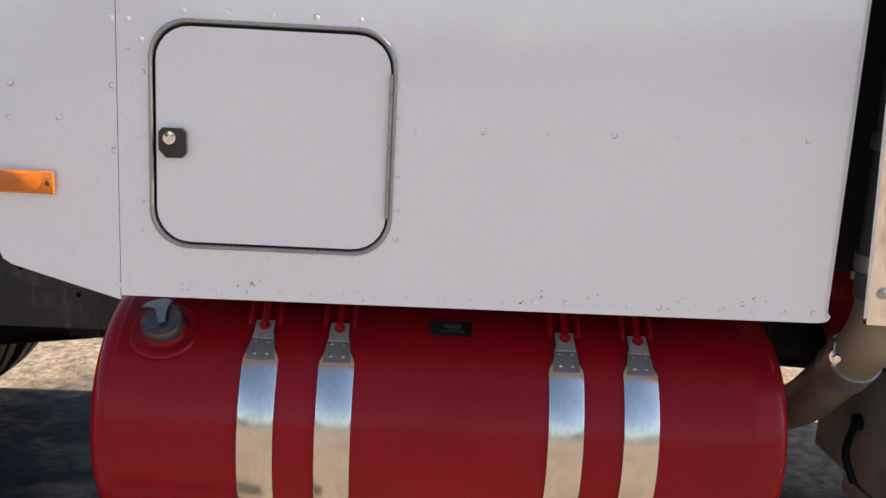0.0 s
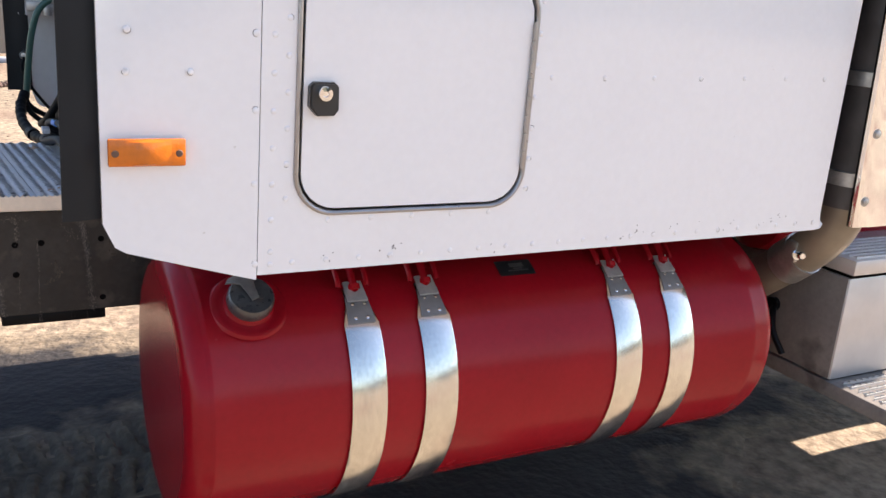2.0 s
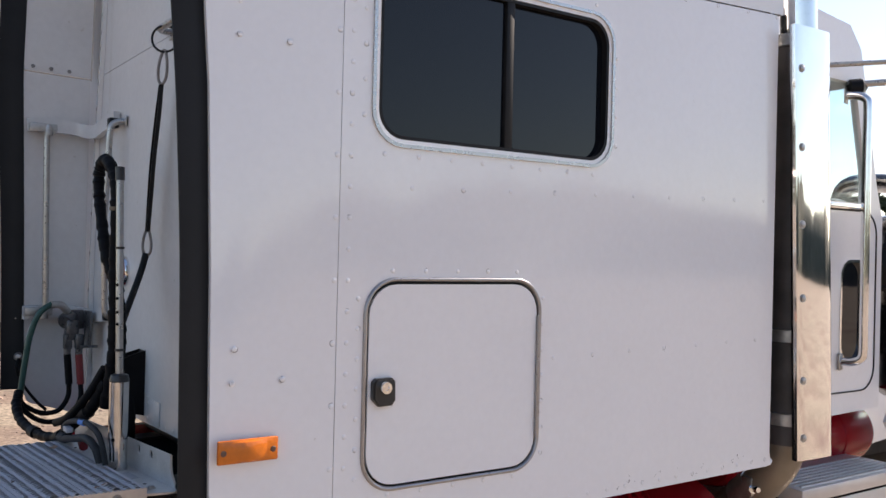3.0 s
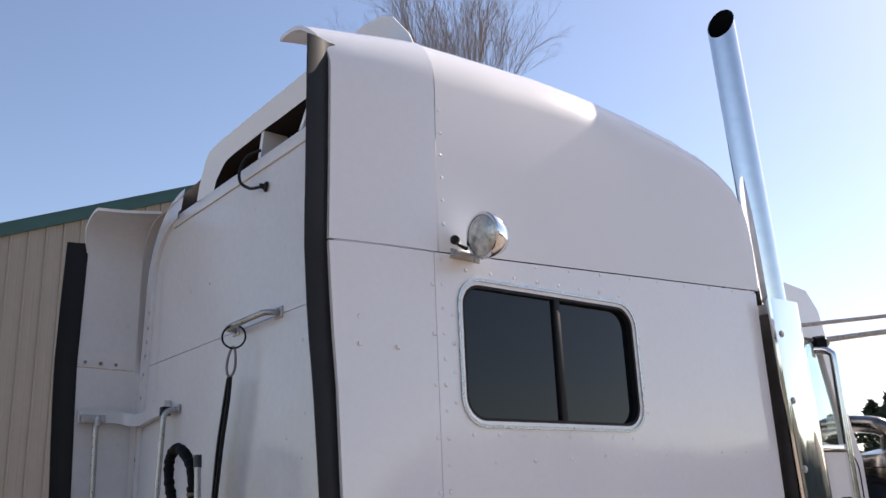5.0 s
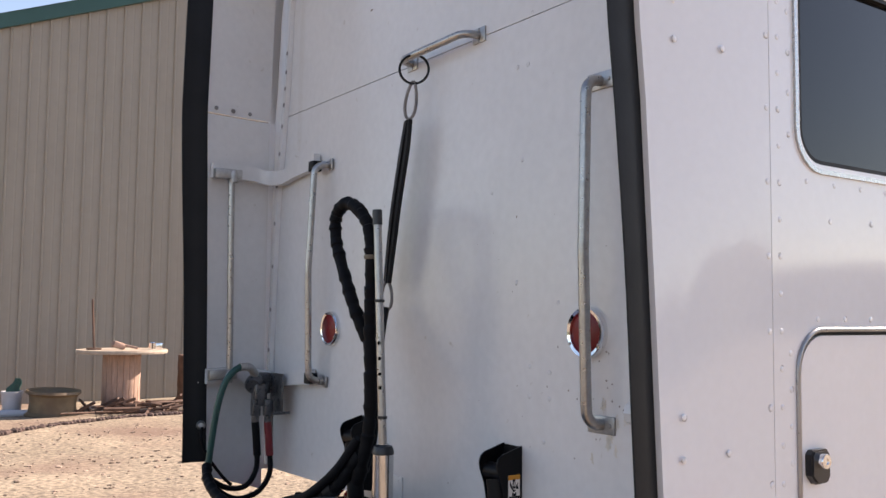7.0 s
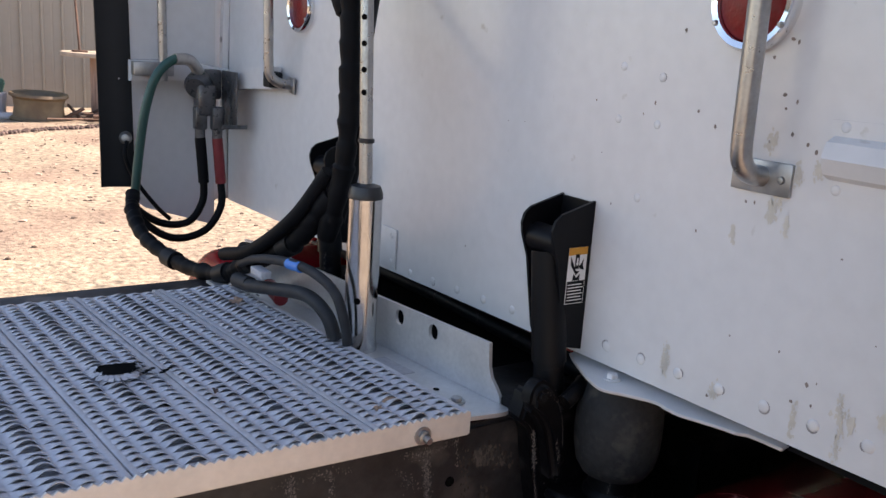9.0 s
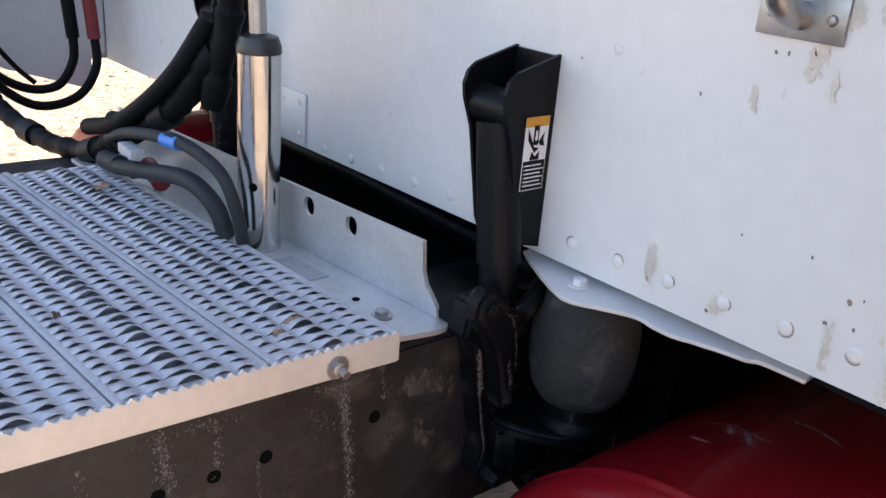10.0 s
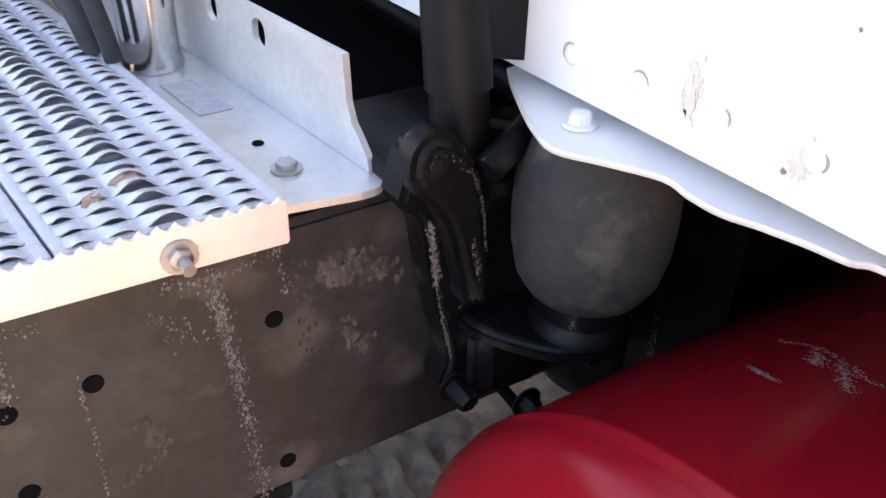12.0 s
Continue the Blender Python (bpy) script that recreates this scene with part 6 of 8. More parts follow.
def flat(name, loop, material, lift):
    bm = bmesh.new()
    vs = [bm.verts.new((x, ly - lift, z)) for x, z in loop]
    bm.faces.new(vs)
    part(name, bm, material, lab, smooth=False)


lx0, lx1, lz0, lz1 = XR - 0.043, XR - 0.008, 1.233, 1.316
flat("sheet", [(lx0, lz0), (lx1, lz0), (lx1, lz1), (lx0, lz1)], WARN_WHITE, 0.0)
flat("amber_band", [(lx0, lz1 - 0.011), (lx1, lz1 - 0.011), (lx1, lz1), (lx0, lz1)], WARN_AMBER, 0.0004)
flat("black_field", [(lx0 + 0.001, lz0 + 0.001), (lx1 - 0.001, lz0 + 0.001), (lx1 - 0.001, lz0 + 0.034), (lx0 + 0.001, lz0 + 0.034)], BLACK, 0.0004)
for k in range(6):
    zb = lz0 + 0.005 + 0.0046 * k
    xe_ = lx1 - 0.003 - 0.0035 * (k % 2)
    flat("writing_bar", [(lx0 + 0.003, zb), (xe_, zb), (xe_, zb + 0.0014), (lx0 + 0.003, zb + 0.0014)], WARN_WHITE, 0.0008)
zc = lz0 + 0.0535
lx0 += 0.003
flat("pictogram", [(lx0 + 0.010, zc + 0.020), (lx0 + 0.018, zc + 0.020), (lx0 + 0.018, zc - 0.002), (lx0 + 0.010, zc - 0.002)], BLACK, 0.0004)
flat("pictogram", [(lx0 + 0.001, zc + 0.018), (lx0 + 0.012, zc - 0.004), (lx0 + 0.020, zc - 0.006), (lx0 + 0.013, zc - 0.011), (lx0 + 0.002, zc + 0.004)], BLACK, 0.0005)
flat("pictogram", [(lx0 + 0.018, zc + 0.001), (lx0 + 0.027, zc + 0.013), (lx0 + 0.025, zc + 0.004), (lx0 + 0.028, zc - 0.004), (lx0 + 0.021, zc - 0.003)], BLACK, 0.0004)
flat("pictogram", [(lx0 + 0.007, zc - 0.019), (lx0 + 0.021, zc - 0.019), (lx0 + 0.021, zc - 0.009), (lx0 + 0.015, zc - 0.015), (lx0 + 0.009, zc - 0.009)], BLACK, 0.0004)
flat("pictogram_arrow", [(lx0 + 0.0125, zc + 0.014), (lx0 + 0.0155, zc + 0.014), (lx0 + 0.0155, zc + 0.007), (lx0 + 0.017, zc + 0.007), (lx0 + 0.014, zc + 0.002), (lx0 + 0.011, zc + 0.007), (lx0 + 0.0125, zc + 0.007)], WARN_WHITE, 0.0009)

# wavy sheet flange under the wall
flange = thing("floor_flange", "white wavy sheet flange under the rear wall", "flange")
edge = [(2.626, -0.670), (2.600, -0.686), (2.560, -0.706), (2.530, -0.719), (2.500, -0.726), (2.470, -0.709), (2.436, -0.691), (2.412, -0.693), (2.388, -0.692), (2.365, -0.683), (2.338, -0.678), (2.314, -0.676), (2.302, -0.668), (2.26, -0.664)]
sp = [v for v in spline([(x, y, 0) for y, x in edge], 4)]
bm = bmesh.new()
zf = lambda y: 1.142 + 0.004 * max(0.0, min(1.0, (2.36 - y) / 0.05))
a = [[bm.verts.new((-0.645, v.y, zf(v.y) + 0.004)) for v in sp], [bm.verts.new((v.x, v.y, zf(v.y))) for v in sp], [bm.verts.new((v.x, v.y, zf(v.y) - 0.004)) for v in sp], [bm.verts.new((-0.645, v.y, zf(v.y))) for v in sp]]
for k in range(len(sp) - 1):
    for u in range(4):
        bm.faces.new((a[u][k], a[u][k + 1], a[(u + 1) % 4][k + 1], a[(u + 1) % 4][k]))
part("sheet", bm, WHITE_REAR, flange)
bm = bmesh.new()
tube(bm, [(v.x - 0.0004, v.y, zf(v.y) - 0.002) for v in sp], 0.0023, 6)
part("worn_rim", bm, ALU_EDGE, flange, "chipped off-white rim")
bm = bmesh.new()
bolt(bm, (-0.692, 2.516, zf(2.516) + 0.002), (0, 0, 1), 0.0085, 0.009)
part("bolt", bm, WHITE_REAR, flange)

# air spring
spring = thing("air_spring", "dusty black rubber air spring under the cabin corner", "air spring")
AS = (-0.655, 2.528)
bm = bmesh.new()
lathe(bm, [(0.0, 1.134), (0.046, 1.134), (0.050, 1.122), (0.057, 1.108), (0.0625, 1.085), (0.0635, 1.06), (0.062, 1.032), (0.057, 1.008), (0.048, 0.993), (0.038, 0.988), (0.033, 0.995), (0.0, 0.995)], (*AS, 0), (0, 0, 1), 40)
part("bellows", bm, RUBBER_GREY, spring)
bm = bmesh.new()
lathe(bm, [(0.0, 0.998), (0.036, 0.996), (0.036, 0.968), (0.042, 0.962), (0.043, 0.955), (0.0, 0.955)], (*AS, 0), (0, 0, 1), 28)
part("piston", bm, FRAME_BLACK, spring)
bm = bmesh.new()
bolt(bm, (AS[0], AS[1] - 0.018, 0.938), (0, 0, -1), 0.010, 0.014)
part("seat_bolt", bm, FRAME_BLACK, spring)

# ---------------------------------------------------------------- things hung on the cabin
bungee = thing("rubber_tarp_strap", "black rubber strap hung from the bar by a snap hook", "strap")
bm = bmesh.new()
cx, cy, cz = XR - 0.050, 3.017, 2.377
tube(bm, [(cx + 0.8 * 0.041 * math.cos(a_), cy - 0.6 * 0.041 * math.cos(a_), cz + 0.041 * math.sin(a_)) for a_ in [2 * math.pi * k / 32 for k in range(33)]], 0.0036, 8, cap=False)
part("ring", bm, RUBBER, bungee)
for (y0, z0), (y1, z1) in (((3.019, 2.342), (3.042, 2.240)), ((3.146, 1.785), (3.150, 1.700))):
    bm = bmesh.new()
    d = Vector((0, y1 - y0, z1 - z0))
    l_ = d.length
    d.normalize()
    s_ = Vector((0, -d.z, d.y))
    loop = [Vector((XR - 0.050, y0, z0)) + d * (l_ * (0.5 - 0.5 * math.cos(a_))) + (s_ + Vector((-0.7, 0, 0))) * (0.0115 * math.sin(a_) * (1.15 - 0.3 * math.cos(a_))) for a_ in [2 * math.pi * k / 24 for k in range(25)]]
    tube(bm, loop, 0.0046, 8, cap=False)
    part("snap_hook", bm, GRIMY, bungee)
for off in (-0.0110, 0.0110):
    bm = bmesh.new()
    sp = spline([(XR - 0.050, 3.044 + off * 0.5, 2.236), (XR - 0.052, 3.060 + off * 1.1, 2.15), (XR - 0.054, 3.094 + off * 1.1, 2.01), (XR - 0.052, 3.120 + off, 1.90), (XR - 0.050, 3.146 + off * 0.5, 1.778)], 6)
    ra = [[bm.verts.new(p + Vector((dx, dy, 0))) for dx, dy in ((-0.009, -0.0115), (0.003, -0.0125), (0.009, 0.0115), (-0.003, 0.0125))] for p in sp]
    for u, v in zip(ra, ra[1:]):
        for k in range(4):
            bm.faces.new((u[k], u[(k + 1) % 4], v[(k + 1) % 4], v[k]))
    bm.faces.new(ra[0])
    bm.faces.new(ra[-1])
    part("band", bm, RUBBER, bungee, smooth=False)

bm = bmesh.new()
tube(bm, spline([(XR - 0.052, 3.150, 1.706), (XR - 0.075, 3.13, 1.64), (XR - 0.12, 3.07, 1.56), (XR - 0.155, 3.02, 1.50)], 6), 0.011, 10)
part("hose_sling", bm, RUBBER, bungee)

cable = thing("aerial_cable", "short black cable plugged into the rear wall", "cable")
bm = bmesh.new()
tube(bm, spline([(XR - 0.012, 2.915, 3.060), (XR - 0.035, 2.975, 3.050), (XR - 0.045, 3.015, 3.005), (XR - 0.045, 3.005, 2.955), (XR - 0.035, 2.950, 2.917), (XR - 0.022, 2.900, 2.908)], 8), 0.006, 8)
part("lead", bm, RUBBER, cable)
bm = bmesh.new()
lathe(bm, [(0.020, 0.0), (0.018, 0.008), (0.010, 0.014), (0.009, 0.028), (0.0, 0.030)], (XR, 2.882, 2.908), (-1, 0.25, 0.05), 16)
part("grommet", bm, RUBBER, cable)

work = thing("work_lamp", "round chrome work lamp on a small bracket", "lamp")
wl = Vector((-0.600, 1.800, 2.444))
ax = Vector((-1.0, -0.02, -0.10)).normalized()
bm = bmesh.new()
lathe(bm, [(0.0, -0.058), (0.030, -0.054), (0.050, -0.036), (0.060, -0.010), (0.0635, 0.006), (0.0635, 0.014), (0.060, 0.018), (0.055, 0.017)], wl, ax, 40)
part("bowl", bm, CHROME, work)
bm = bmesh.new()
lathe(bm, [(0.0555, 0.014), (0.050, 0.019), (0.030, 0.025), (0.0, 0.027)], wl, ax, 36)
part("lens", bm, GLASS_LAMP, work)
bm = bmesh.new()
box(bm, -0.655, -0.570, 1.835, SY - 0.0005, 2.397, 2.402, 0.0015)
box(bm, -0.650, -0.575, SY - 0.006, SY - 0.0006, 2.397, 2.425, 0.0015)
lathe(bm, [(0.009, 0.0), (0.009, 0.022), (0.0, 0.022)], (-0.602, 1.842, 2.378), (0, -0.3, 1), 12)
part("mount", bm, DULL, work)
bm = bmesh.new()
lathe(bm, [(0.012, 0.0), (0.013, 0.008), (0.007, 0.02), (0.0, 0.024)], (-0.652, 1.868, 2.440), (-0.5, -0.9, 0.1), 14)
tube(bm, spline([(-0.65, 1.87, 2.44), (-0.63, 1.87, 2.43), (-0.615, 1.86, 2.42)], 4), 0.005, 8)
part("switch_knob", bm, RUBBER, work)

# couplings on the far extender
glad = thing("coupling_holder", "grey metal holder with red and black air couplings on the extender", "coupling holder")
bm = bmesh.new()
box(bm, -0.735, -0.730, 3.84, 3.94, 1.335, 1.475, 0.001)
box(bm, -0.80, -0.735, 3.935, 3.975, 1.40, 1.475, 0.006)
box(bm, -0.770, -0.705, 3.835, 3.842, 1.335, 1.345, 0.001)
part("plate", bm, CAP_GREY, glad)
bm = bmesh.new()
lathe(bm, [(0.0, 0.0), (0.028, 0.0), (0.034, 0.014), (0.034, 0.036), (0.026, 0.05), (0.0, 0.052)], (-0.785, 3.95, 1.445), (-0.5, -0.7, -0.3), 20)
box(bm, -0.81, -0.762, 3.895, 3.945, 1.36, 1.44, 0.010)
part("socket", bm, CAP_GREY, glad)
for x, y, mt in ((-0.800, 3.915, HOSE), (-0.762, 3.895, HOSE_RED)):
    bm = bmesh.new()
    box(bm, x - 0.016, x + 0.016, y - 0.014, y + 0.014, 1.325, 1.385, 0.006)
    lathe(bm, [(0.0, -0.03), (0.013, -0.03), (0.013, 0.0), (0.0, 0.0)], (x, y, 1.33), (0, 0, 1), 12)
    part("coupling", bm, CAP_GREY, glad)
    bm = bmesh.new()
    tube(bm, [(x, y, 1.305), (x + 0.004, y - 0.004, 1.25), (x + 0.008, y - 0.006, 1.19)], 0.0135, 12)
    part("grip", bm, mt, glad)
spiral_hose("air_hose", [(-0.792, 3.909, 1.20), (-0.795, 3.91, 1.14), (-0.83, 3.91, 1.09), (-0.89, 3.92, 1.085), (-0.95, 3.93, 1.12), (-0.968, 3.93, 1.165)], 0.0095, "black air hose under the couplings", wrap=False)
spiral_hose("air_hose", [(-0.754, 3.889, 1.20), (-0.757, 3.88, 1.13), (-0.80, 3.88, 1.07), (-0.88, 3.885, 1.055), (-0.95, 3.90, 1.10), (-0.972, 3.92, 1.16)], 0.0095, "black air hose under the couplings", wrap=False)
spiral_hose("green_electric_hose", [(-0.79, 3.925, 1.455), (-0.82, 3.91, 1.492), (-0.865, 3.90, 1.500), (-0.910, 3.905, 1.46), (-0.935, 3.915, 1.38), (-0.950, 3.925, 1.27), (-0.962, 3.93, 1.15)], 0.0115, "green electric lead looping from the socket", HOSE_GREEN, wrap=False)
bm = bmesh.new()
tube(bm, spline([(-0.80, 3.92, 1.468), (-0.83, 3.907, 1.497), (-0.868, 3.899, 1.499)], 6), 0.0145, 12, r_of=lambda u: 1.0)
part("spring_guard", bm, DULL, bpy.data.objects["green_electric_hose"])
th_ = spiral_hose("thin_cable", [(-0.958, FY - 0.115, 1.285), (-0.968, FY - 0.135, 1.25), (-0.945, FY - 0.14, 1.19), (-0.895, FY - 0.145, 1.12), (-0.86, FY - 0.15, 1.085)], 0.0055, "thin black cable from a plug on the extender", wrap=False)
bm = bmesh.new()
lathe(bm, [(0.016, 0.0), (0.016, 0.012), (0.010, 0.022), (0.0, 0.024)], (-0.955, FY - 0.090, 1.292), (-0.25, -1, 0), 14)
part("plug", bm, DULL, th_)

# ---------------------------------------------------------------- exhaust
stack = thing("exhaust_stack", "chrome exhaust stack with slash-cut tip and heat shield", "exhaust stack")
SXC, SYC = 0.940, 1.935
bm = bmesh.new()
seg = 36
ringz = [1.16, 1.8, 2.44]
tube(bm, [(SXC - 0.002, SYC, z) for z in ringz], 0.073, 28)
part("lower_pipe", bm, PIPE_DARK, stack)
bm = bmesh.new()
rings = []
for z in (2.43, 2.46, 2.9, 3.2, 3.42):
    rings.append([bm.verts.new((SXC + 0.010 - 0.058 * (z - 2.43) + 0.056 * math.cos(2 * math.pi * k / seg), SYC + 0.056 * math.sin(2 * math.pi * k / seg), z)) for k in range(seg)])
top = []
for k in range(seg):
    a_ = 2 * math.pi * k / seg
    z = 3.635 + 0.085 * math.cos(a_ - 0.25)
    top.append(bm.verts.new((SXC + 0.010 - 0.058 * (z - 2.43) + 0.056 * math.cos(a_), SYC + 0.056 * math.sin(a_), z)))
rings.append(top)
inner = [bm.verts.new(v.co + Vector((0.93 - 1, 0, 0)) * 0 + (Vector((sum(w.co.x for w in top) / seg, SYC, v.co.z)) - v.co) * 0.05) for v in top]
deep = [bm.verts.new(v.co - Vector((-0.0128, 0, 0.22))) for v in inner]
rings += [inner, deep]
for u, v in zip(rings, rings[1:]):
    for k in range(seg):
        bm.faces.new((u[k], u[(k + 1) % seg], v[(k + 1) % seg], v[k]))
for f in bm.faces:
    f.material_index = 1 if all(v in set(inner) | set(deep) for v in f.verts) else 0
bm.faces.new(deep)
tip = part("chrome_tube", bm, [CHROME, BLACK_FLAT], stack)
for z in (2.425, 1.50, 1.24):
    bm = bmesh.new()
    lathe(bm, [(0.070, -0.02), (0.080, -0.018), (0.080, 0.018), (0.070, 0.02)], (SXC - 0.002, SYC, z), (0, 0, 1), 28)
    part("clamp", bm, DULL, stack)
bm = bmesh.new()
na = 14


SHIELD = [(0.850, 1.858), (0.845, 1.848), (0.847, 1.841), (0.857, 1.8385), (0.882, 1.8365), (0.91, 1.8350), (0.935, 1.8345), (0.96, 1.8345), (0.985, 1.8350), (1.005, 1.836), (1.020, 1.838), (1.031, 1.843), (1.037, 1.853), (1.038, 1.895)]


def shield_pt(i, j):
    z = 1.128 + (2.445 - 1.128) * j / 10
    return (SHIELD[i][0] - 0.045 * (z - 1.13), SHIELD[i][1], z)


grid_shell(bm, na, 11, shield_pt, lambda i, j: (0, 0.003, 0))
sh = part("heat_shield", bm, MIRROR, stack, "mirror-polished curved heat shield")
for z in (1.197, 1.372, 1.622, 1.845, 2.078, 2.315):
    bm = bmesh.new()
    bolt(bm, (0.872 - 0.045 * (z - 1.13), 1.8375, z), (-0.2, -1, 0), 0.0085, 0.007)
    part("bolt", bm, DULL, sh)
elbow = [(0.934, SYC, 1.22), (0.934, 1.945, 1.13), (0.936, 1.98, 1.06), (0.942, 2.06, 0.98), (0.950, 2.17, 0.89), (0.958, 2.30, 0.79), (0.962, 2.42, 0.72)]
bm = bmesh.new()
tube(bm, spline(elbow, 6), 0.060, 24)
part("elbow", bm, PIPE_TAN, stack)
bm = bmesh.new()
tube(bm, [(0.9405, 2.045, 0.994), (0.946, 2.105, 0.943)], 0.065, 24)
box(bm, 0.875, 0.905, 2.02, 2.06, 0.975, 1.035, 0.004)
part("pipe_clamp", bm, DULL, stack)
bm = bmesh.new()
bolt(bm, (0.885, 2.02, 1.0), (-0.4, -0.9, 0.1), 0.011, 0.03)
part("clamp_bolt", bm, CHROME, stack)

# ---------------------------------------------------------------- cab ahead of the sleeper
CY = 2.09
yB0 = FY + SY - CY
cab = thing("truck_cab", "white truck cab with door, chrome grab bar and hood", "truck cab")
P_CAB = lambda x, z: (x, CY, z)
bm = bmesh.new()
cab_out = [(0.94, 1.165), (1.745, 1.185), (1.745, 1.90), (1.70, 2.03), (1.61, 2.40), (1.575, 2.53), (1.50, 2.61), (0.94, 2.67)]
door_win = [(1.08, 1.96), (1.625, 1.955), (1.63, 2.04), (1.552, 2.36), (1.50, 2.40), (1.11, 2.40)]
peep = rounded(1.475, 1.640, 1.372, 1.738, 0.06)
plate(bm, cab_out, [door_win, peep], P_CAB, (0, 0.03, 0))
part("side", bm, WHITE, cab, smooth=False)
bm = bmesh.new()
plate(bm, cab_out, [door_win], lambda x, z: (x, FY + SY - CY, z), (0, -0.03, 0))
part("far_side", bm, WHITE, cab, smooth=False)
bm = bmesh.new()
yA, yB = CY, FY + SY - CY
sec = [(1.70, 2.03), (1.61, 2.40), (1.575, 2.53), (1.50, 2.615), (1.2, 2.67), (0.94, 2.68)]
rows_ = []
for y, dz in ((yA, -0.05), (yA + 0.04, 0.0), (yA + 0.2, 0.03), ((yA + yB) / 2, 0.06), (yB - 0.2, 0.03), (yB - 0.04, 0.0), (yB, -0.05)):
    rows_.append([bm.verts.new((x, y, z + (dz if k > 1 else 0))) for k, (x, z) in enumerate(sec)])
for u, v in zip(rows_, rows_[1:]):
    for k in range(1, len(sec) - 1):
        bm.faces.new((u[k], u[k + 1], v[k + 1], v[k]))
part("roof", bm, WHITE_FRP, cab)
bm = bmesh.new()
plate(bm, [(yA + 0.05, 2.03), (yB - 0.05, 2.03), (yB - 0.08, 2.40), (yA + 0.08, 2.40)], [], lambda y, z: (1.70 - (z - 2.03) * 0.243, y, z), (0.006, 0, 0))
part("windscreen", bm, CLEAR, cab, smooth=False)
bm = bmesh.new()
plate(bm, door_win, [], lambda x, z: (x, CY + 0.012, z), (0, 0.004, 0))
gl = part("door_glass", bm, CLEAR, cab, smooth=False)
gl.visible_shadow = False
bm = bmesh.new()
plate(bm, door_win, [], lambda x, z: (x, yB0 - 0.012, z), (0, -0.004, 0))
gl = part("door_glass", bm, CLEAR, cab, smooth=False)
gl.visible_shadow = False
bm = bmesh.new()
wc = Vector((1.40, 2.52, 2.06))
wa, wb = Vector((0, 1, 0)), Vector((0.35, 0, 0.94)).normalized()
tube(bm, [wc + 0.24 * (math.cos(q) * wa + math.sin(q) * wb) for q in [2 * math.pi * k / 28 for k in range(29)]], 0.017, 8, cap=False)
tube(bm, [wc - 0.23 * wa, wc + 0.23 * wa], 0.02, 8)
tube(bm, [wc, wc + Vector((0.25, 0, -0.30))], 0.03, 8)
part("steering_wheel", bm, PLASTIC_BLACK, cab, "grey steering wheel behind the glass")
bm = bmesh.new()
box(bm, 0.97, 1.22, 2.30, 2.80, 1.55, 1.68, 0.05)
box(bm, 0.965, 1.06, 2.30, 2.80, 1.68, 2.12, 0.04)
part("driver_seat", bm, BLACK, cab, "dark driver seat")
bm = bmesh.new()
box(bm, 1.46, 1.66, CY + 0.05, yB0 - 0.05, 1.75, 1.98, 0.05)
part("dashboard", bm, BLACK, cab, "dark dashboard")
bm = bmesh.new()
plate(bm, peep, [], lambda x, z: (x, CY + 0.014, z), (0, 0.004, 0))
part("lower_door_window", bm, GLASS_DARK, cab, "black rounded lower door window", smooth=False)
bm = bmesh.new()
ring_strip(bm, rounded(1.467, 1.648, 1.364, 1.746, 0.066), rounded(1.477, 1.638, 1.374, 1.736, 0.057), lambda x, z: (x, CY - 0.004, z), (0, 0.02, 0))
part("window_trim", bm, CHROME, cab)
bm = bmesh.new()
ring_strip(bm, rounded(0.99, 1.705, 1.255, 1.93, 0.09), rounded(0.995, 1.700, 1.26, 1.925, 0.085), lambda x, z: (x, CY - 0.0035, z), (0, 0.004, 0))
part("door_gap", bm, RUBBER, cab)
bm = bmesh.new()
box(bm, 0.95, 1.64, CY - 0.010, CY - 0.0005, 1.930, 1.952, 0.004)
part("belt_trim", bm, CHROME, cab)
grab("grab_bar", (1.47, CY - 0.004, 1.372), (1.47, CY - 0.004, 2.345), (0.02, -0.075, 0), 0.016, (0.02, 0.03), "long chrome grab bar", cab, material=CHROME)
bm = bmesh.new()
box(bm, 0.96, 1.74, CY + 0.031, yB - 0.031, 1.19, 1.23)
plate(bm, [(yA + 0.03, 1.2), (yB - 0.03, 1.2), (yB - 0.03, 1.99), (yA + 0.03, 1.99)], [], lambda y, z: (1.70, y, z), (0.02, 0, 0))
part("firewall_and_floor", bm, BLACK, cab, smooth=False)
# Added block: keeps the gap dark and stops sun from reaching the tank.
bm = bmesh.new()
box(bm, XF - 0.008, 0.955, 2.022, FY + SY - 2.022, 1.20, 2.53, 0.01)
part("gap_block", bm, RUBBER, cab, "black block added to fill the gap between cab and sleeper")
# hood and fender, simple, mostly unseen forms ahead of the door; sized to gate sunlight
bm = bmesh.new()
hs = []
for x, zt, w in ((1.73, 1.93, 0.66), (2.6, 1.88, 0.52), (3.4, 1.78, 0.50), (4.25, 1.64, 0.46), (4.42, 1.56, 0.45)):
    c0 = (yA + yB) / 2
    hs.append([bm.verts.new((x, c0 + s_ * w, z)) for s_, z in ((-1, 0.92), (-1, zt - 0.12), (-0.8, zt), (0.8, zt), (1, zt - 0.12), (1, 0.92))])
for u, v in zip(hs, hs[1:]):
    for k in range(5):
        bm.faces.new((u[k], u[k + 1], v[k + 1], v[k]))
bm.faces.new(hs[-1])
part("hood", bm, WHITE_FRP, cab)
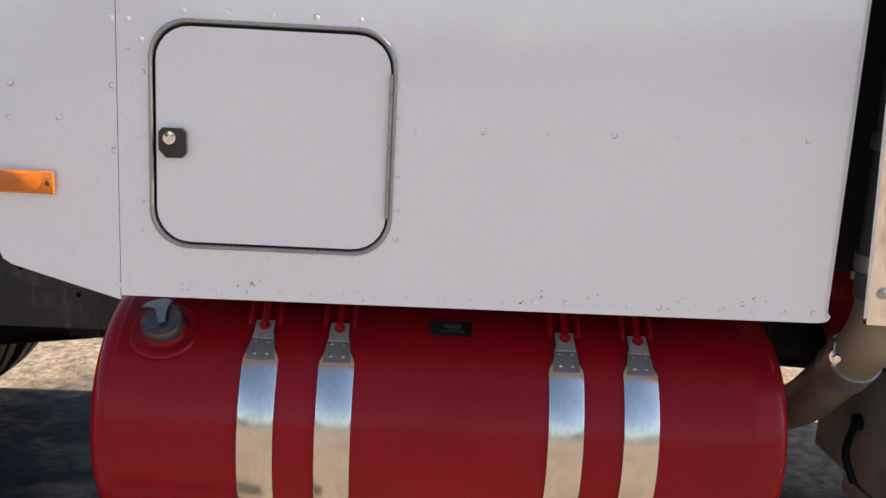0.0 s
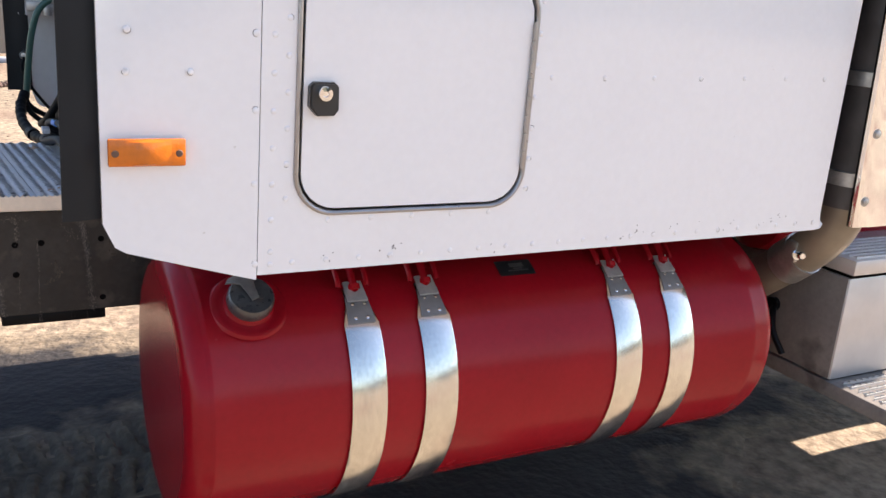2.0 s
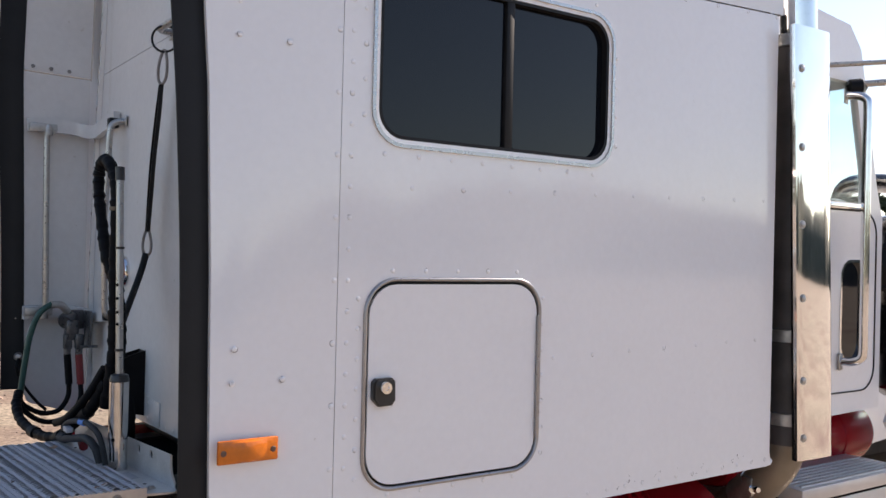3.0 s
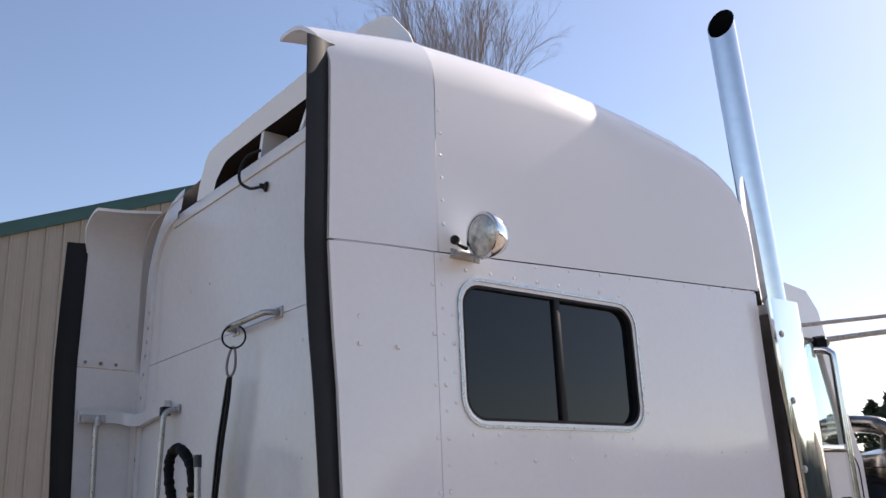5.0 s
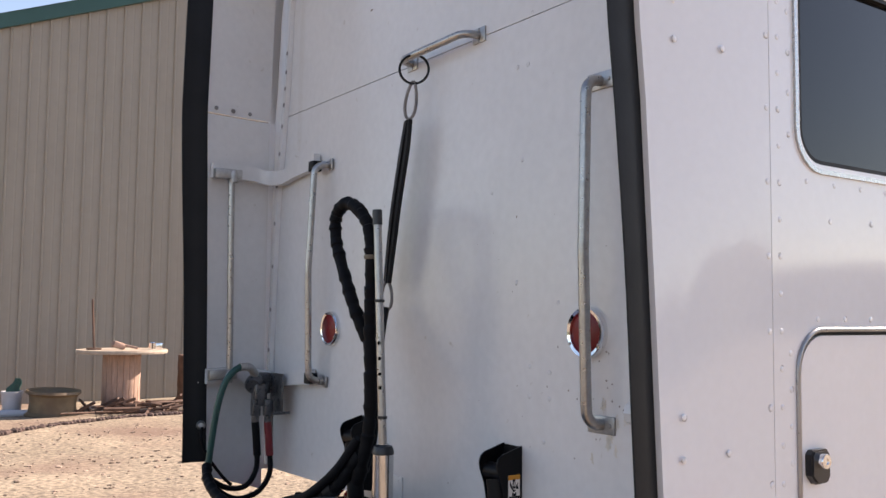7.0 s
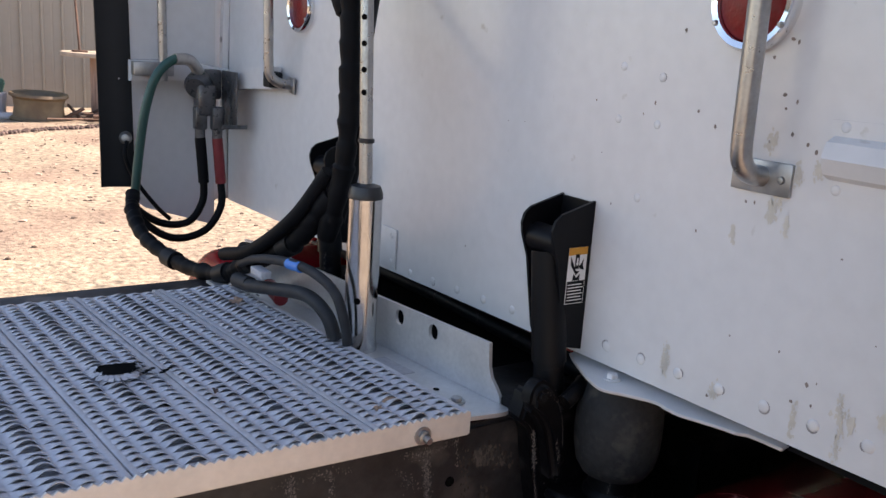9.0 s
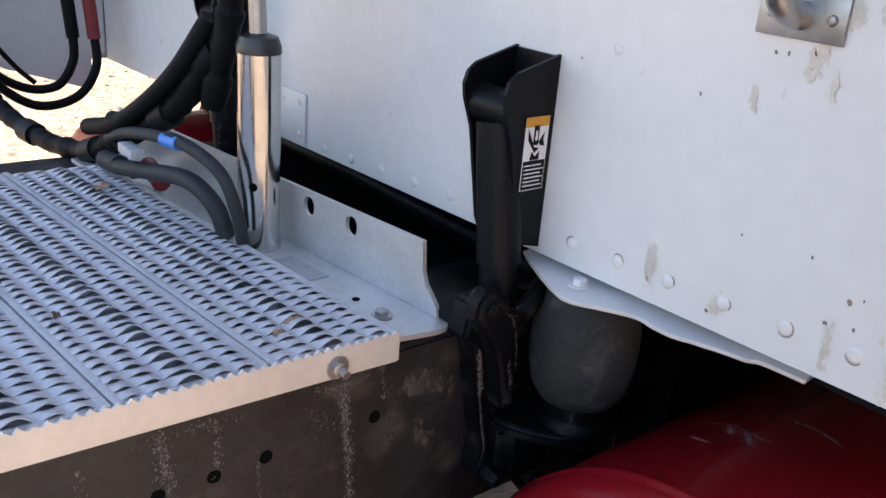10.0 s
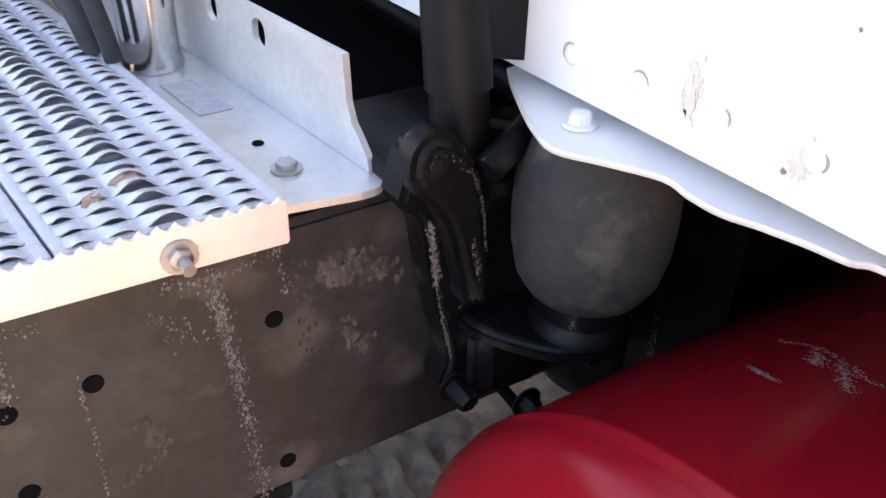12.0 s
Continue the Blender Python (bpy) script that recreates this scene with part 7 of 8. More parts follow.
for s_ in (-1, 1):
    bm = bmesh.new()
    c0 = (yA + yB) / 2
    # arch height and inner edges set to block sun under the cab
    fp = [(p.x, p.y) for p in spline([(2.55, 0.80, 0), (2.72, 1.05, 0), (3.0, 1.36, 0), (3.35, 1.54, 0), (3.75, 1.57, 0), (4.15, 1.46, 0), (4.38, 1.18, 0), (4.46, 0.75, 0)], 4)]
    ra = [[bm.verts.new((x, c0 + s_ * w, z)) for w in (0.63 if s_ < 0 else 0.46, 0.85, 1.10)] for x, z in fp]
    for u, v in zip(ra, ra[1:]):
        for k in range(2):
            bm.faces.new((u[k], u[k + 1], v[k + 1], v[k]))
    part("fender", bm, WHITE_FRP, cab)
bm = bmesh.new()
plate(bm, [(1.85, 0.95), (2.35, 0.95), (2.45, 1.16), (1.83, 1.16), (1.805, 1.12), (1.845, 1.07)], [], lambda x, z: (x, 2.085, z), (0, 0.02, 0))
bolt(bm, (1.87, 2.085, 1.13), (0, -1, 0), 0.010, 0.008)
part("cowl_skirt", bm, WHITE_FRP, cab, smooth=False)
# mirror arms
for pts_, r_w in (([(1.32, CY - 0.003, 2.435), (1.70, 1.86, 2.475), (2.25, 1.58, 2.53)], 0.0095), ([(1.48, CY - 0.003, 2.385), (1.80, 1.88, 2.425), (2.25, 1.60, 2.47)], 0.013), ([(2.25, 1.59, 2.60), (2.25, 1.59, 2.05)], 0.0125)):
    bm = bmesh.new()
    tube(bm, pts_, r_w, 10)
    part("mirror_arm", bm, BAR, cab)
bm = bmesh.new()
box(bm, 2.24, 2.30, 1.51, 1.69, 2.06, 2.42, 0.02)
part("mirror_head", bm, CHROME, cab)
bm = bmesh.new()
lathe(bm, [(0.0, -0.03), (0.03, -0.02), (0.035, 0.02), (0.0, 0.05)], (1.50, CY - 0.02, 2.375), (0.8, -0.6, 0), 12)
part("marker_light", bm, BLACK, cab)
# visor and cab roof light
bm = bmesh.new()
lathe(bm, [(0.03, 0.0), (0.026, 0.03), (0.0, 0.045)], (1.35, CY + 0.22, 2.69), (0, 0, 1), 12)
part("roof_marker", bm, AMBER, cab)

# air cleaner on the cowl
air = thing("air_cleaner", "dull silver cylindrical air cleaner beside the hood", "air cleaner")
AX, AY = 2.055, 2.11
bm = bmesh.new()
lathe(bm, [(0.0, 1.20), (0.12, 1.20), (0.185, 1.24), (0.19, 1.26), (0.19, 1.40), (0.194, 1.405), (0.194, 1.42), (0.19, 1.425), (0.19, 1.86), (0.196, 1.865), (0.196, 1.90), (0.185, 1.92), (0.06, 1.945), (0.0, 1.95)], (AX, AY, 0), (0, 0, 1), 44)
part("canister", bm, CAN_STEEL, air)
for k in range(10):
    a_ = radians(158 + k * 24)
    bm = bmesh.new()
    box(bm, -0.018, 0.018, -0.004, 0.003, 1.32, 1.74, 0.003, Matrix.Translation((AX + 0.1905 * math.cos(a_), AY + 0.1905 * math.sin(a_), 0)) @ Matrix.Rotation(a_ - math.pi / 2, 4, 'Z'))
    part("intake_slot", bm, BLACK_FLAT, air)
bm = bmesh.new()
tube(bm, spline([(AX, AY, 1.93), (AX, AY, 2.02), (AX - 0.03, AY + 0.07, 2.06), (AX - 0.02, AY + 0.30, 2.06), (AX, AY + 0.35, 1.9)], 6), 0.040, 20)
part("intake_pipe", bm, CAN_STEEL, air)
bm = bmesh.new()
box(bm, AX - 0.235, AX - 0.185, AY - 0.03, AY + 0.03, 1.38, 1.58, 0.006)
bolt(bm, (AX - 0.215, AY - 0.03, 1.41), (0, -1, 0), 0.01, 0.008)
bolt(bm, (AX - 0.215, AY - 0.03, 1.55), (0, -1, 0), 0.01, 0.008)
part("mount", bm, STEEL, air)
bm = bmesh.new()
lathe(bm, [(0.095, -0.06), (0.10, 0.0), (0.085, 0.01), (0.075, 0.0), (0.03, 0.012), (0.0, 0.03)], (AX - 0.235, AY - 0.02, 1.72), (-0.55, -0.83, 0), 28)
part("horn", bm, BLACK, air)
bm = bmesh.new()
box(bm, AX - 0.01, AX + 0.05, AY + 0.17, AY + 0.32, 1.30, 1.80, 0.01)
part("bracket", bm, DULL, air)

# step box with treads
stepb = thing("step_box", "aluminium battery box with serrated steps below the cab", "step box")
BX0, BX1, BYF = 1.075, 1.735, 1.972
bm = bmesh.new()
box(bm, BX0, BX1, BYF + 0.004, 2.45, 0.606, 0.925, 0.006)
part("box", bm, BOX_ALU, stepb)
bm = bmesh.new()
box(bm, BX0 - 0.003, BX0 - 0.0003, BYF + 0.010, 2.445, 0.610, 0.923, 0.001)
part("end_cover", bm, BOX_END, stepb, "dull dark taupe end plate")
bm = bmesh.new()
box(bm, BX0 - 0.006, BX1 + 0.006, BYF - 0.008, 2.46, 0.937, 0.982, 0.004)
part("lid", bm, BOX_ALU, stepb)
bm = bmesh.new()
box(bm, BX0 + 0.005, BX1 - 0.005, BYF + 0.006, 2.44, 0.925, 0.937)
part("lid_gap", bm, BLACK_FLAT, stepb, smooth=False)
bm = bmesh.new()
box(bm, BX0 - 0.005, 2.45, 1.742, 2.26, 0.556, 0.602, 0.003)
part("lower_step", bm, BOX_END, stepb)
# Plate and bars added to cut the sunlit ground patch to size.
bm = bmesh.new()
box(bm, BX0 + 0.1, 2.38, 2.262, 2.495, 0.560, 0.585, 0.003)
for y in (2.305, 2.372):
    box(bm, 2.381, 2.85, y, y + 0.018, 0.562, 0.582)
part("step_light_stop", bm, BLACK, stepb, "added dark plate and bars that trim the sun patch on the ground", smooth=False)
for nm, z, y0, x0, x1 in (("upper_treads", 0.982, 1.985, BX0 + 0.02, BX1 - 0.02), ("lower_treads", 0.602, 1.757, BX0 + 0.02, 2.40)):
    bm = bmesh.new()
    for k in range(7 if z > 0.9 else 8):
        y = y0 + 0.026 * k
        box(bm, x0, x1, y, y + 0.003, z, z + 0.006)
        x = x0 + 0.012 * (k % 2)
        while x < x1 - 0.02:
            vs = [bm.verts.new((x, y + 0.004, z + 0.0005)), bm.verts.new((x + 0.010, y + 0.004, z + 0.009)), bm.verts.new((x + 0.020, y + 0.004, z + 0.0005)), bm.verts.new((x + 0.010, y + 0.020, z + 0.001))]
            bm.faces.new((vs[0], vs[1], vs[3]))
            bm.faces.new((vs[1], vs[2], vs[3]))
            x += 0.028
    part(nm, bm, ALU_CAST, stepb, smooth=False, kind="stuff")
bm = bmesh.new()
tube(bm, spline([(BX0 - 0.004, 2.22, 0.76), (BX0 - 0.03, 2.20, 0.75), (BX0 - 0.06, 2.16, 0.70), (BX0 - 0.05, 2.12, 0.64)], 5), 0.010, 8)
lathe(bm, [(0.022, 0.0), (0.022, 0.02), (0.0, 0.024)], (BX0, 2.22, 0.765), (-1, 0, 0), 14)
part("cable_gland", bm, FRAME_BLACK, stepb)
for x in (BX0 + 0.1, BX1 - 0.2):
    bm = bmesh.new()
    box(bm, x, x + 0.1, 2.46, RY - 0.0008, 0.62, 0.90)
    part("hanger", bm, FRAME_BLACK, stepb, smooth=False)
# red air tank above the steps
airt = thing("air_tank", "red cylindrical air tank mounted under the cab", "air tank")
bm = bmesh.new()
lathe(bm, [(0.0, 1.00), (0.07, 1.005), (0.115, 1.03), (0.125, 1.06), (0.125, 1.72), (0.129, 1.725), (0.129, 1.745), (0.125, 1.75), (0.125, 1.91), (0.115, 1.94), (0.07, 1.965), (0.0, 1.97)], (0, 2.33, 1.04), (1, 0, 0), 40)
part("shell", bm, RED, airt)
for x in (1.25, 1.78):
    bm = bmesh.new()
    box(bm, x, x + 0.05, 2.455, RY - 0.0008, 0.98, 1.03)
    part("hanger", bm, FRAME_BLACK, airt, smooth=False)
for nm, par_, x0 in (("tank_bracket", tank, -0.437), ("tank_bracket", tank, 0.30)):
    bm = bmesh.new()
    box(bm, x0 - 0.05, x0 + 0.12, TY + TR * 0.86, RY - 0.0008, 0.55, 1.0)
    part(nm, bm, FRAME_BLACK, par_, smooth=False)

# ---------------------------------------------------------------- metal building
BYW = 18.5
GX, GZ, GS = 6.80, 9.58, 0.405             # gable peak and slope
bld = thing("metal_building", "beige ribbed steel building with dark green roof trim", "building")


def gable(x):
    return GZ - GS * abs(x - GX)


bm = bmesh.new()
x = GX - 15.0
pitch = 0.333
cols = []
k = 0
while x < GX + 15.0:
    for dx, d in ((0.0, 0.0), (0.125, 0.0), (0.150, 0.004), (0.17, 0.0), (0.283, 0.0), (0.296, -0.028), (0.320, -0.028)):
        cols.append((x + dx, d))
    x += pitch
va = [(bm.verts.new((x, BYW + d, -0.05)), bm.verts.new((x, BYW + d, max(gable(x), 0.5)))) for x, d in cols]
for (a0, a1), (b0, b1) in zip(va, va[1:]):
    bm.faces.new((a0, b0, b1, a1))
part("gable_wall", bm, SIDING, bld, smooth=False)
bm = bmesh.new()
for s_ in (-1, 1):
    xe = GX + s_ * 15.3
    p0, p1 = Vector((GX, 0, GZ + 0.02)), Vector((xe, 0, gable(xe) + 0.02))
    loop = [(p0.x, p0.z - 0.22), (p0.x, p0.z + 0.05), (p1.x, p1.z + 0.05), (p1.x, p1.z - 0.22)]
    plate(bm, loop, [], lambda x, z: (x, BYW - 0.10, z), (0, 0.09, 0))
part("rake_trim", bm, GREEN_TRIM, bld, smooth=False)
bm = bmesh.new()
for s_ in (-1, 1):
    xe = GX + s_ * 15.4
    vs = [bm.verts.new(p) for p in ((GX, BYW - 0.12, GZ + 0.075), (xe, BYW - 0.12, gable(xe) + 0.075), (xe, BYW + 22, gable(xe) + 0.075), (GX, BYW + 22, GZ + 0.075))]
    bm.faces.new(vs)
part("roof", bm, GREEN_TRIM, bld, smooth=False)
bm = bmesh.new()
for xw in (GX - 15.0, GX + 15.0):
    box(bm, xw - 0.05, xw + 0.05, BYW + 0.03, BYW + 22, -0.05, gable(xw))
part("side_wall", bm, SIDING, bld, smooth=False)

# ---------------------------------------------------------------- clutter by the building
spool = thing("cable_spool", "weathered wooden cable spool used as a table", "cable spool")
SX, SPY = 2.06, 16.45
for z0, z1, r in ((0.96, 1.02, 0.73), (0.0, 0.07, 0.62)):
    bm = bmesh.new()
    lathe(bm, [(0.0, z0), (r, z0), (r + 0.008, (z0 + z1) / 2), (r, z1), (0.0, z1)], (SX, SPY, 0), (0, 0, 1), 44)
    part("flange", bm, WOOD_TOP, spool, smooth=False)
for k in range(20):
    a_ = 2 * math.pi * k / 20
    bm = bmesh.new()
    box(bm, -0.044, 0.044, -0.02, 0.02, 0.07, 0.96, 0.005, Matrix.Translation((SX + 0.285 * math.cos(a_), SPY + 0.285 * math.sin(a_), 0)) @ Matrix.Rotation(a_ - math.pi / 2, 4, 'Z'))
    part("stave", bm, WOOD_GREY, spool)
post_ = thing("upright_rod", "thin rusty steel rod on a square foot standing on the spool", "rod")
bm = bmesh.new()
tube(bm, [(1.60, 16.45, 1.03), (1.55, 16.45, 1.86)], 0.018, 8)
part("rod", bm, RUST, post_)
bm = bmesh.new()
box(bm, 1.50, 1.70, 16.35, 16.55, 1.0205, 1.05, 0.005)
part("foot", bm, RUST, post_)
lump_ = thing("wood_block", "split wooden block lying on the spool", "wood block")
bm = bmesh.new()
box(bm, 1.85, 2.05, 16.2, 16.4, 1.025, 1.13, 0.03, Matrix.Translation((1.95, 16.3, 1.08)) @ Matrix.Rotation(radians(18), 4, 'Y') @ Matrix.Translation((-1.95, -16.3, -1.06)))
tube(bm, [(2.03, 16.25, 1.10), (2.21, 16.05, 1.05)], 0.02, 8)
part("block", bm, WOOD_GREY, lump_)
tool = thing("tool_tin", "shiny metal tool tin on the spool", "tin")
bm = bmesh.new()
lathe(bm, [(0.0, 0.0), (0.07, 0.0), (0.07, 0.11), (0.05, 0.13), (0.0, 0.13)], (2.50, 16.25, 1.0205), (0, 0, 1), 18)
box(bm, 2.54, 2.66, 16.2, 16.32, 1.0205, 1.13, 0.01)
part("tin", bm, CHROME, tool)
bucket = thing("bucket", "white plastic bucket holding a green plant pot", "bucket")
bm = bmesh.new()
lathe(bm, [(0.0, 0.0), (0.135, 0.0), (0.155, 0.33), (0.165, 0.33), (0.165, 0.36), (0.15, 0.36), (0.14, 0.30), (0.0, 0.30)], (0.41, 16.58, 0.02), (0, 0, 1), 28)
part("pail", bm, BUCKET_W, bucket)
bm = bmesh.new()
for k in range(9):
    tube(bm, [(0.41 + 0.02 * (k - 4), 16.58, 0.30), (0.42 + 0.02 * (k - 4), 16.58, 0.42), (0.47 + 0.03 * (k % 3), 16.56, 0.52 + 0.02 * (k % 4))], 0.022, 6)
part("green_rags", bm, HOSE_GREEN, bucket)
pipe_ = thing("white_pipe", "white plastic pipe lying on the ground", "pipe")
bm = bmesh.new()
tube(bm, [(-1.1, 16.7, 0.05), (0.62, 16.25, 0.05)], 0.06, 14)
part("pipe", bm, BUCKET_W, pipe_)
barrel = thing("wheel_rim", "rusty pale yellow truck wheel rim lying on the ground", "wheel rim")
bm = bmesh.new()
lathe(bm, [(0.20, 0.05), (0.33, 0.03), (0.36, 0.0), (0.40, 0.0), (0.415, 0.03), (0.36, 0.07), (0.345, 0.20), (0.36, 0.33), (0.415, 0.37), (0.40, 0.41), (0.36, 0.40), (0.32, 0.33), (0.30, 0.22), (0.18, 0.20), (0.12, 0.26), (0.0, 0.27)], (0.93, 16.15, 0.0), (0.03, -0.04, 1), 36)
part("rim", bm, YELLOW_OLD, barrel)
scrap = thing("scrap_metal", "heap of rusty scrap steel and rods by the wall", "scrap metal", kind="stuff")
bm = bmesh.new()
r_ = random.Random(5)
for k in range(46):
    p = Vector((r_.uniform(1.25, 2.9), r_.uniform(15.6, 16.3), r_.uniform(0.03, 0.16)))
    d = Vector((r_.uniform(-1, 1), r_.uniform(-0.6, 0.6), r_.uniform(-0.1, 0.25))).normalized() * r_.uniform(0.08, 0.42)
    p.z = max(0.03, p.z)
    tube(bm, [p - d, p + d], r_.uniform(0.012, 0.035), 6)
part("scrap", bm, RUST, scrap)
plank_ = thing("timber", "long grey timber lying at the wall foot", "timber")
bm = bmesh.new()
box(bm, 1.7, 3.4, 15.85, 15.97, 0.015, 0.09, 0.006)
part("timber", bm, WOOD_TOP, plank_)
drum2 = thing("steel_drum", "dark steel drum standing at the wall", "drum")
bm = bmesh.new()
lathe(bm, [(0.0, 0.0), (0.24, 0.0), (0.25, 0.02), (0.24, 0.30), (0.25, 0.32), (0.24, 0.6), (0.25, 0.62), (0.24, 0.88), (0.22, 0.87), (0.0, 0.87)], (3.45, 17.0, 0), (0, 0, 1), 26)
part("drum", bm, RUST, drum2)
bm = bmesh.new()
r_ = random.Random(15)
for k in range(420):
    x = -0.8 + 3.9 * k / 420
    y = 14.25 + 0.80 * x - 0.14 * x * x + r_.uniform(-0.05, 0.05)
    s = r_.uniform(0.02, 0.05)
    vs = bmesh.ops.create_icosphere(bm, subdivisions=1, radius=s)["verts"]
    for v in vs:
        v.co = v.co + Vector((x, y, s * 0.4))
part("stone_edge", bm, CLOD, None, "line of dark stones and clods along the yard edge", smooth=False, kind="stuff")


# ---------------------------------------------------------------- trees
def bare_tree(x, y, h, seed, material=BARK):
    r = random.Random(seed)
    tr = thing("bare_tree", "leafless tree with fine spreading twigs", "tree", at=(0, 0, 0))
    bm = bmesh.new()
    tw = bmesh.new()

    def grow(p, d, l, rad, depth):
        q = p + d * l
        mid = (p + q) / 2 + Vector((r.uniform(-1, 1), r.uniform(-1, 1), r.uniform(-0.3, 0.6))) * l * 0.08
        tube(bm if depth > 3 else tw, [p, mid, q], rad, 6 if depth > 3 else 3, cap=False, r_of=lambda u: 1 - 0.4 * u)
        if depth == 0:
            return
        for k in range(r.choice((3, 3, 4)) if depth > 1 else 4):
            ax_ = Vector((r.uniform(-1, 1), r.uniform(-1, 1), r.uniform(-1, 1))).normalized()
            nd = (Matrix.Rotation(radians(r.uniform(8, 23) if depth > 3 else r.uniform(15, 42)), 3, ax_) @ d)
            nd = (nd + Vector((0, 0, 0.08))).normalized()
            st_ = p + d * l * (1.0 if k == 0 else r.uniform(0.45, 1.0))
            grow(st_, nd, l * (r.uniform(0.68, 0.84) if depth > 3 else r.uniform(0.5, 0.72)), rad * 0.56, depth - 1)

    grow(Vector((x, y, -0.1)), Vector((0.01, 0.02, 1)).normalized(), h * 0.26, h * 0.009, 8)
    part("trunk", bm, material, tr)
    part("twig_crown", tw, material, tr, smooth=False, kind="stuff")


def cedar(x, y, h, seed, wide=0.44):
    r = random.Random(seed)
    tr = thing("cedar_tree", "dark conical evergreen at the field edge", "tree")
    bm = bmesh.new()
    tube(bm, [(x, y, -0.1), (x, y, h * 0.9)], h * 0.022, 8, r_of=lambda u: 1 - 0.8 * u)
    part("trunk", bm, BARK, tr)
    bm = bmesh.new()
    for k in range(1500):
        u = r.random() ** 0.9
        z = h * (0.08 + 0.92 * u)
        lim = h * wide * (1 - u) ** 0.75 * (0.75 + 0.35 * math.sin(u * 23 + seed))
        rad = lim * math.sqrt(r.random())
        a_ = r.uniform(0, 2 * math.pi)
        c = Vector((x + rad * math.cos(a_), y + rad * math.sin(a_), z))
        s = h * r.uniform(0.018, 0.05)
        d1 = Vector((r.uniform(-1, 1), r.uniform(-1, 1), r.uniform(-0.4, 0.9))).normalized() * s
        d2 = d1.orthogonal().normalized() * s * 0.55
        bm.faces.new([bm.verts.new(p) for p in (c - d1, c + d2, c + d1 * 1.2, c - d2)])
        d3 = d1.cross(d2).normalized() * s * 0.5
        bm.faces.new([bm.verts.new(p) for p in (c - d1 * 0.9, c + d3, c + d1, c - d3)])
    part("crown", bm, CEDAR, tr, smooth=False, kind="stuff")


bare_tree(23.2, 30.2, 29.0, 4)
for k, (x, y, h) in enumerate(((76, 34, 10.5), (80, 38.5, 12.0), (85, 41, 11.0), (74, 30, 8.5), (90, 45, 12.5), (83, 33.5, 9.0), (72, 40, 9.5), (77, 45, 11.0), (70, 43, 9.0), (68, 37, 7.5), (79, 36, 8.0))):
    cedar(x, y, h * 0.86, 20 + k)
bm = bmesh.new()
rg = []
for k in range(181):
    q = radians(150 + 240 * k / 180)
    rad = 95 + 6 * math.sin(k * 0.31)
    top = 7.4 + 1.8 * math.sin(k * 0.11 + 1.0) + 0.9 * math.sin(k * 0.37) + 2.6 * noise.noise(Vector((k * 0.45, 0, 0))) + 0.7 * noise.noise(Vector((k * 1.9, 3, 0)))
    top *= max(0.05, min(1.0, min(k, 180 - k) / 14))
    c, s = math.cos(q), math.sin(q)
    rg.append([bm.verts.new((rr * c, rr * s, z)) for rr, z in ((rad - 12, -0.2), (rad - 9, top * 0.55), (rad - 4, top * 0.9), (rad, top), (rad + 14, -0.2))])
for u, v in zip(rg, rg[1:]):
    for k in range(4):
        bm.faces.new((u[k], u[k + 1], v[k + 1], v[k]))
part("backdrop_woods", bm, RIDGE, None, "low wooded ridge far across the fields", kind="structure")

# parked dark car beyond the cab
car = thing("parked_car", "dark parked car with a bright roof edge", "car")
CO = Vector((16.5, 9.4, 0))


def car_loft(secs):
    bm = bmesh.new()
    rr_ = []
    for x, z0, z1, w0, w1 in secs:
        rr_.append([bm.verts.new(CO + Vector((y, x, z))) for y, z in ((-w0, z0), (-w0, (z0 + z1) * 0.55), (-w1, z1), (w1, z1), (w0, (z0 + z1) * 0.55), (w0, z0))])
    for u, v in zip(rr_, rr_[1:]):
        for k in range(6):
            bm.faces.new((u[k], u[(k + 1) % 6], v[(k + 1) % 6], v[k]))
    bm.faces.new(rr_[0])
    bm.faces.new(rr_[-1])
    return bm


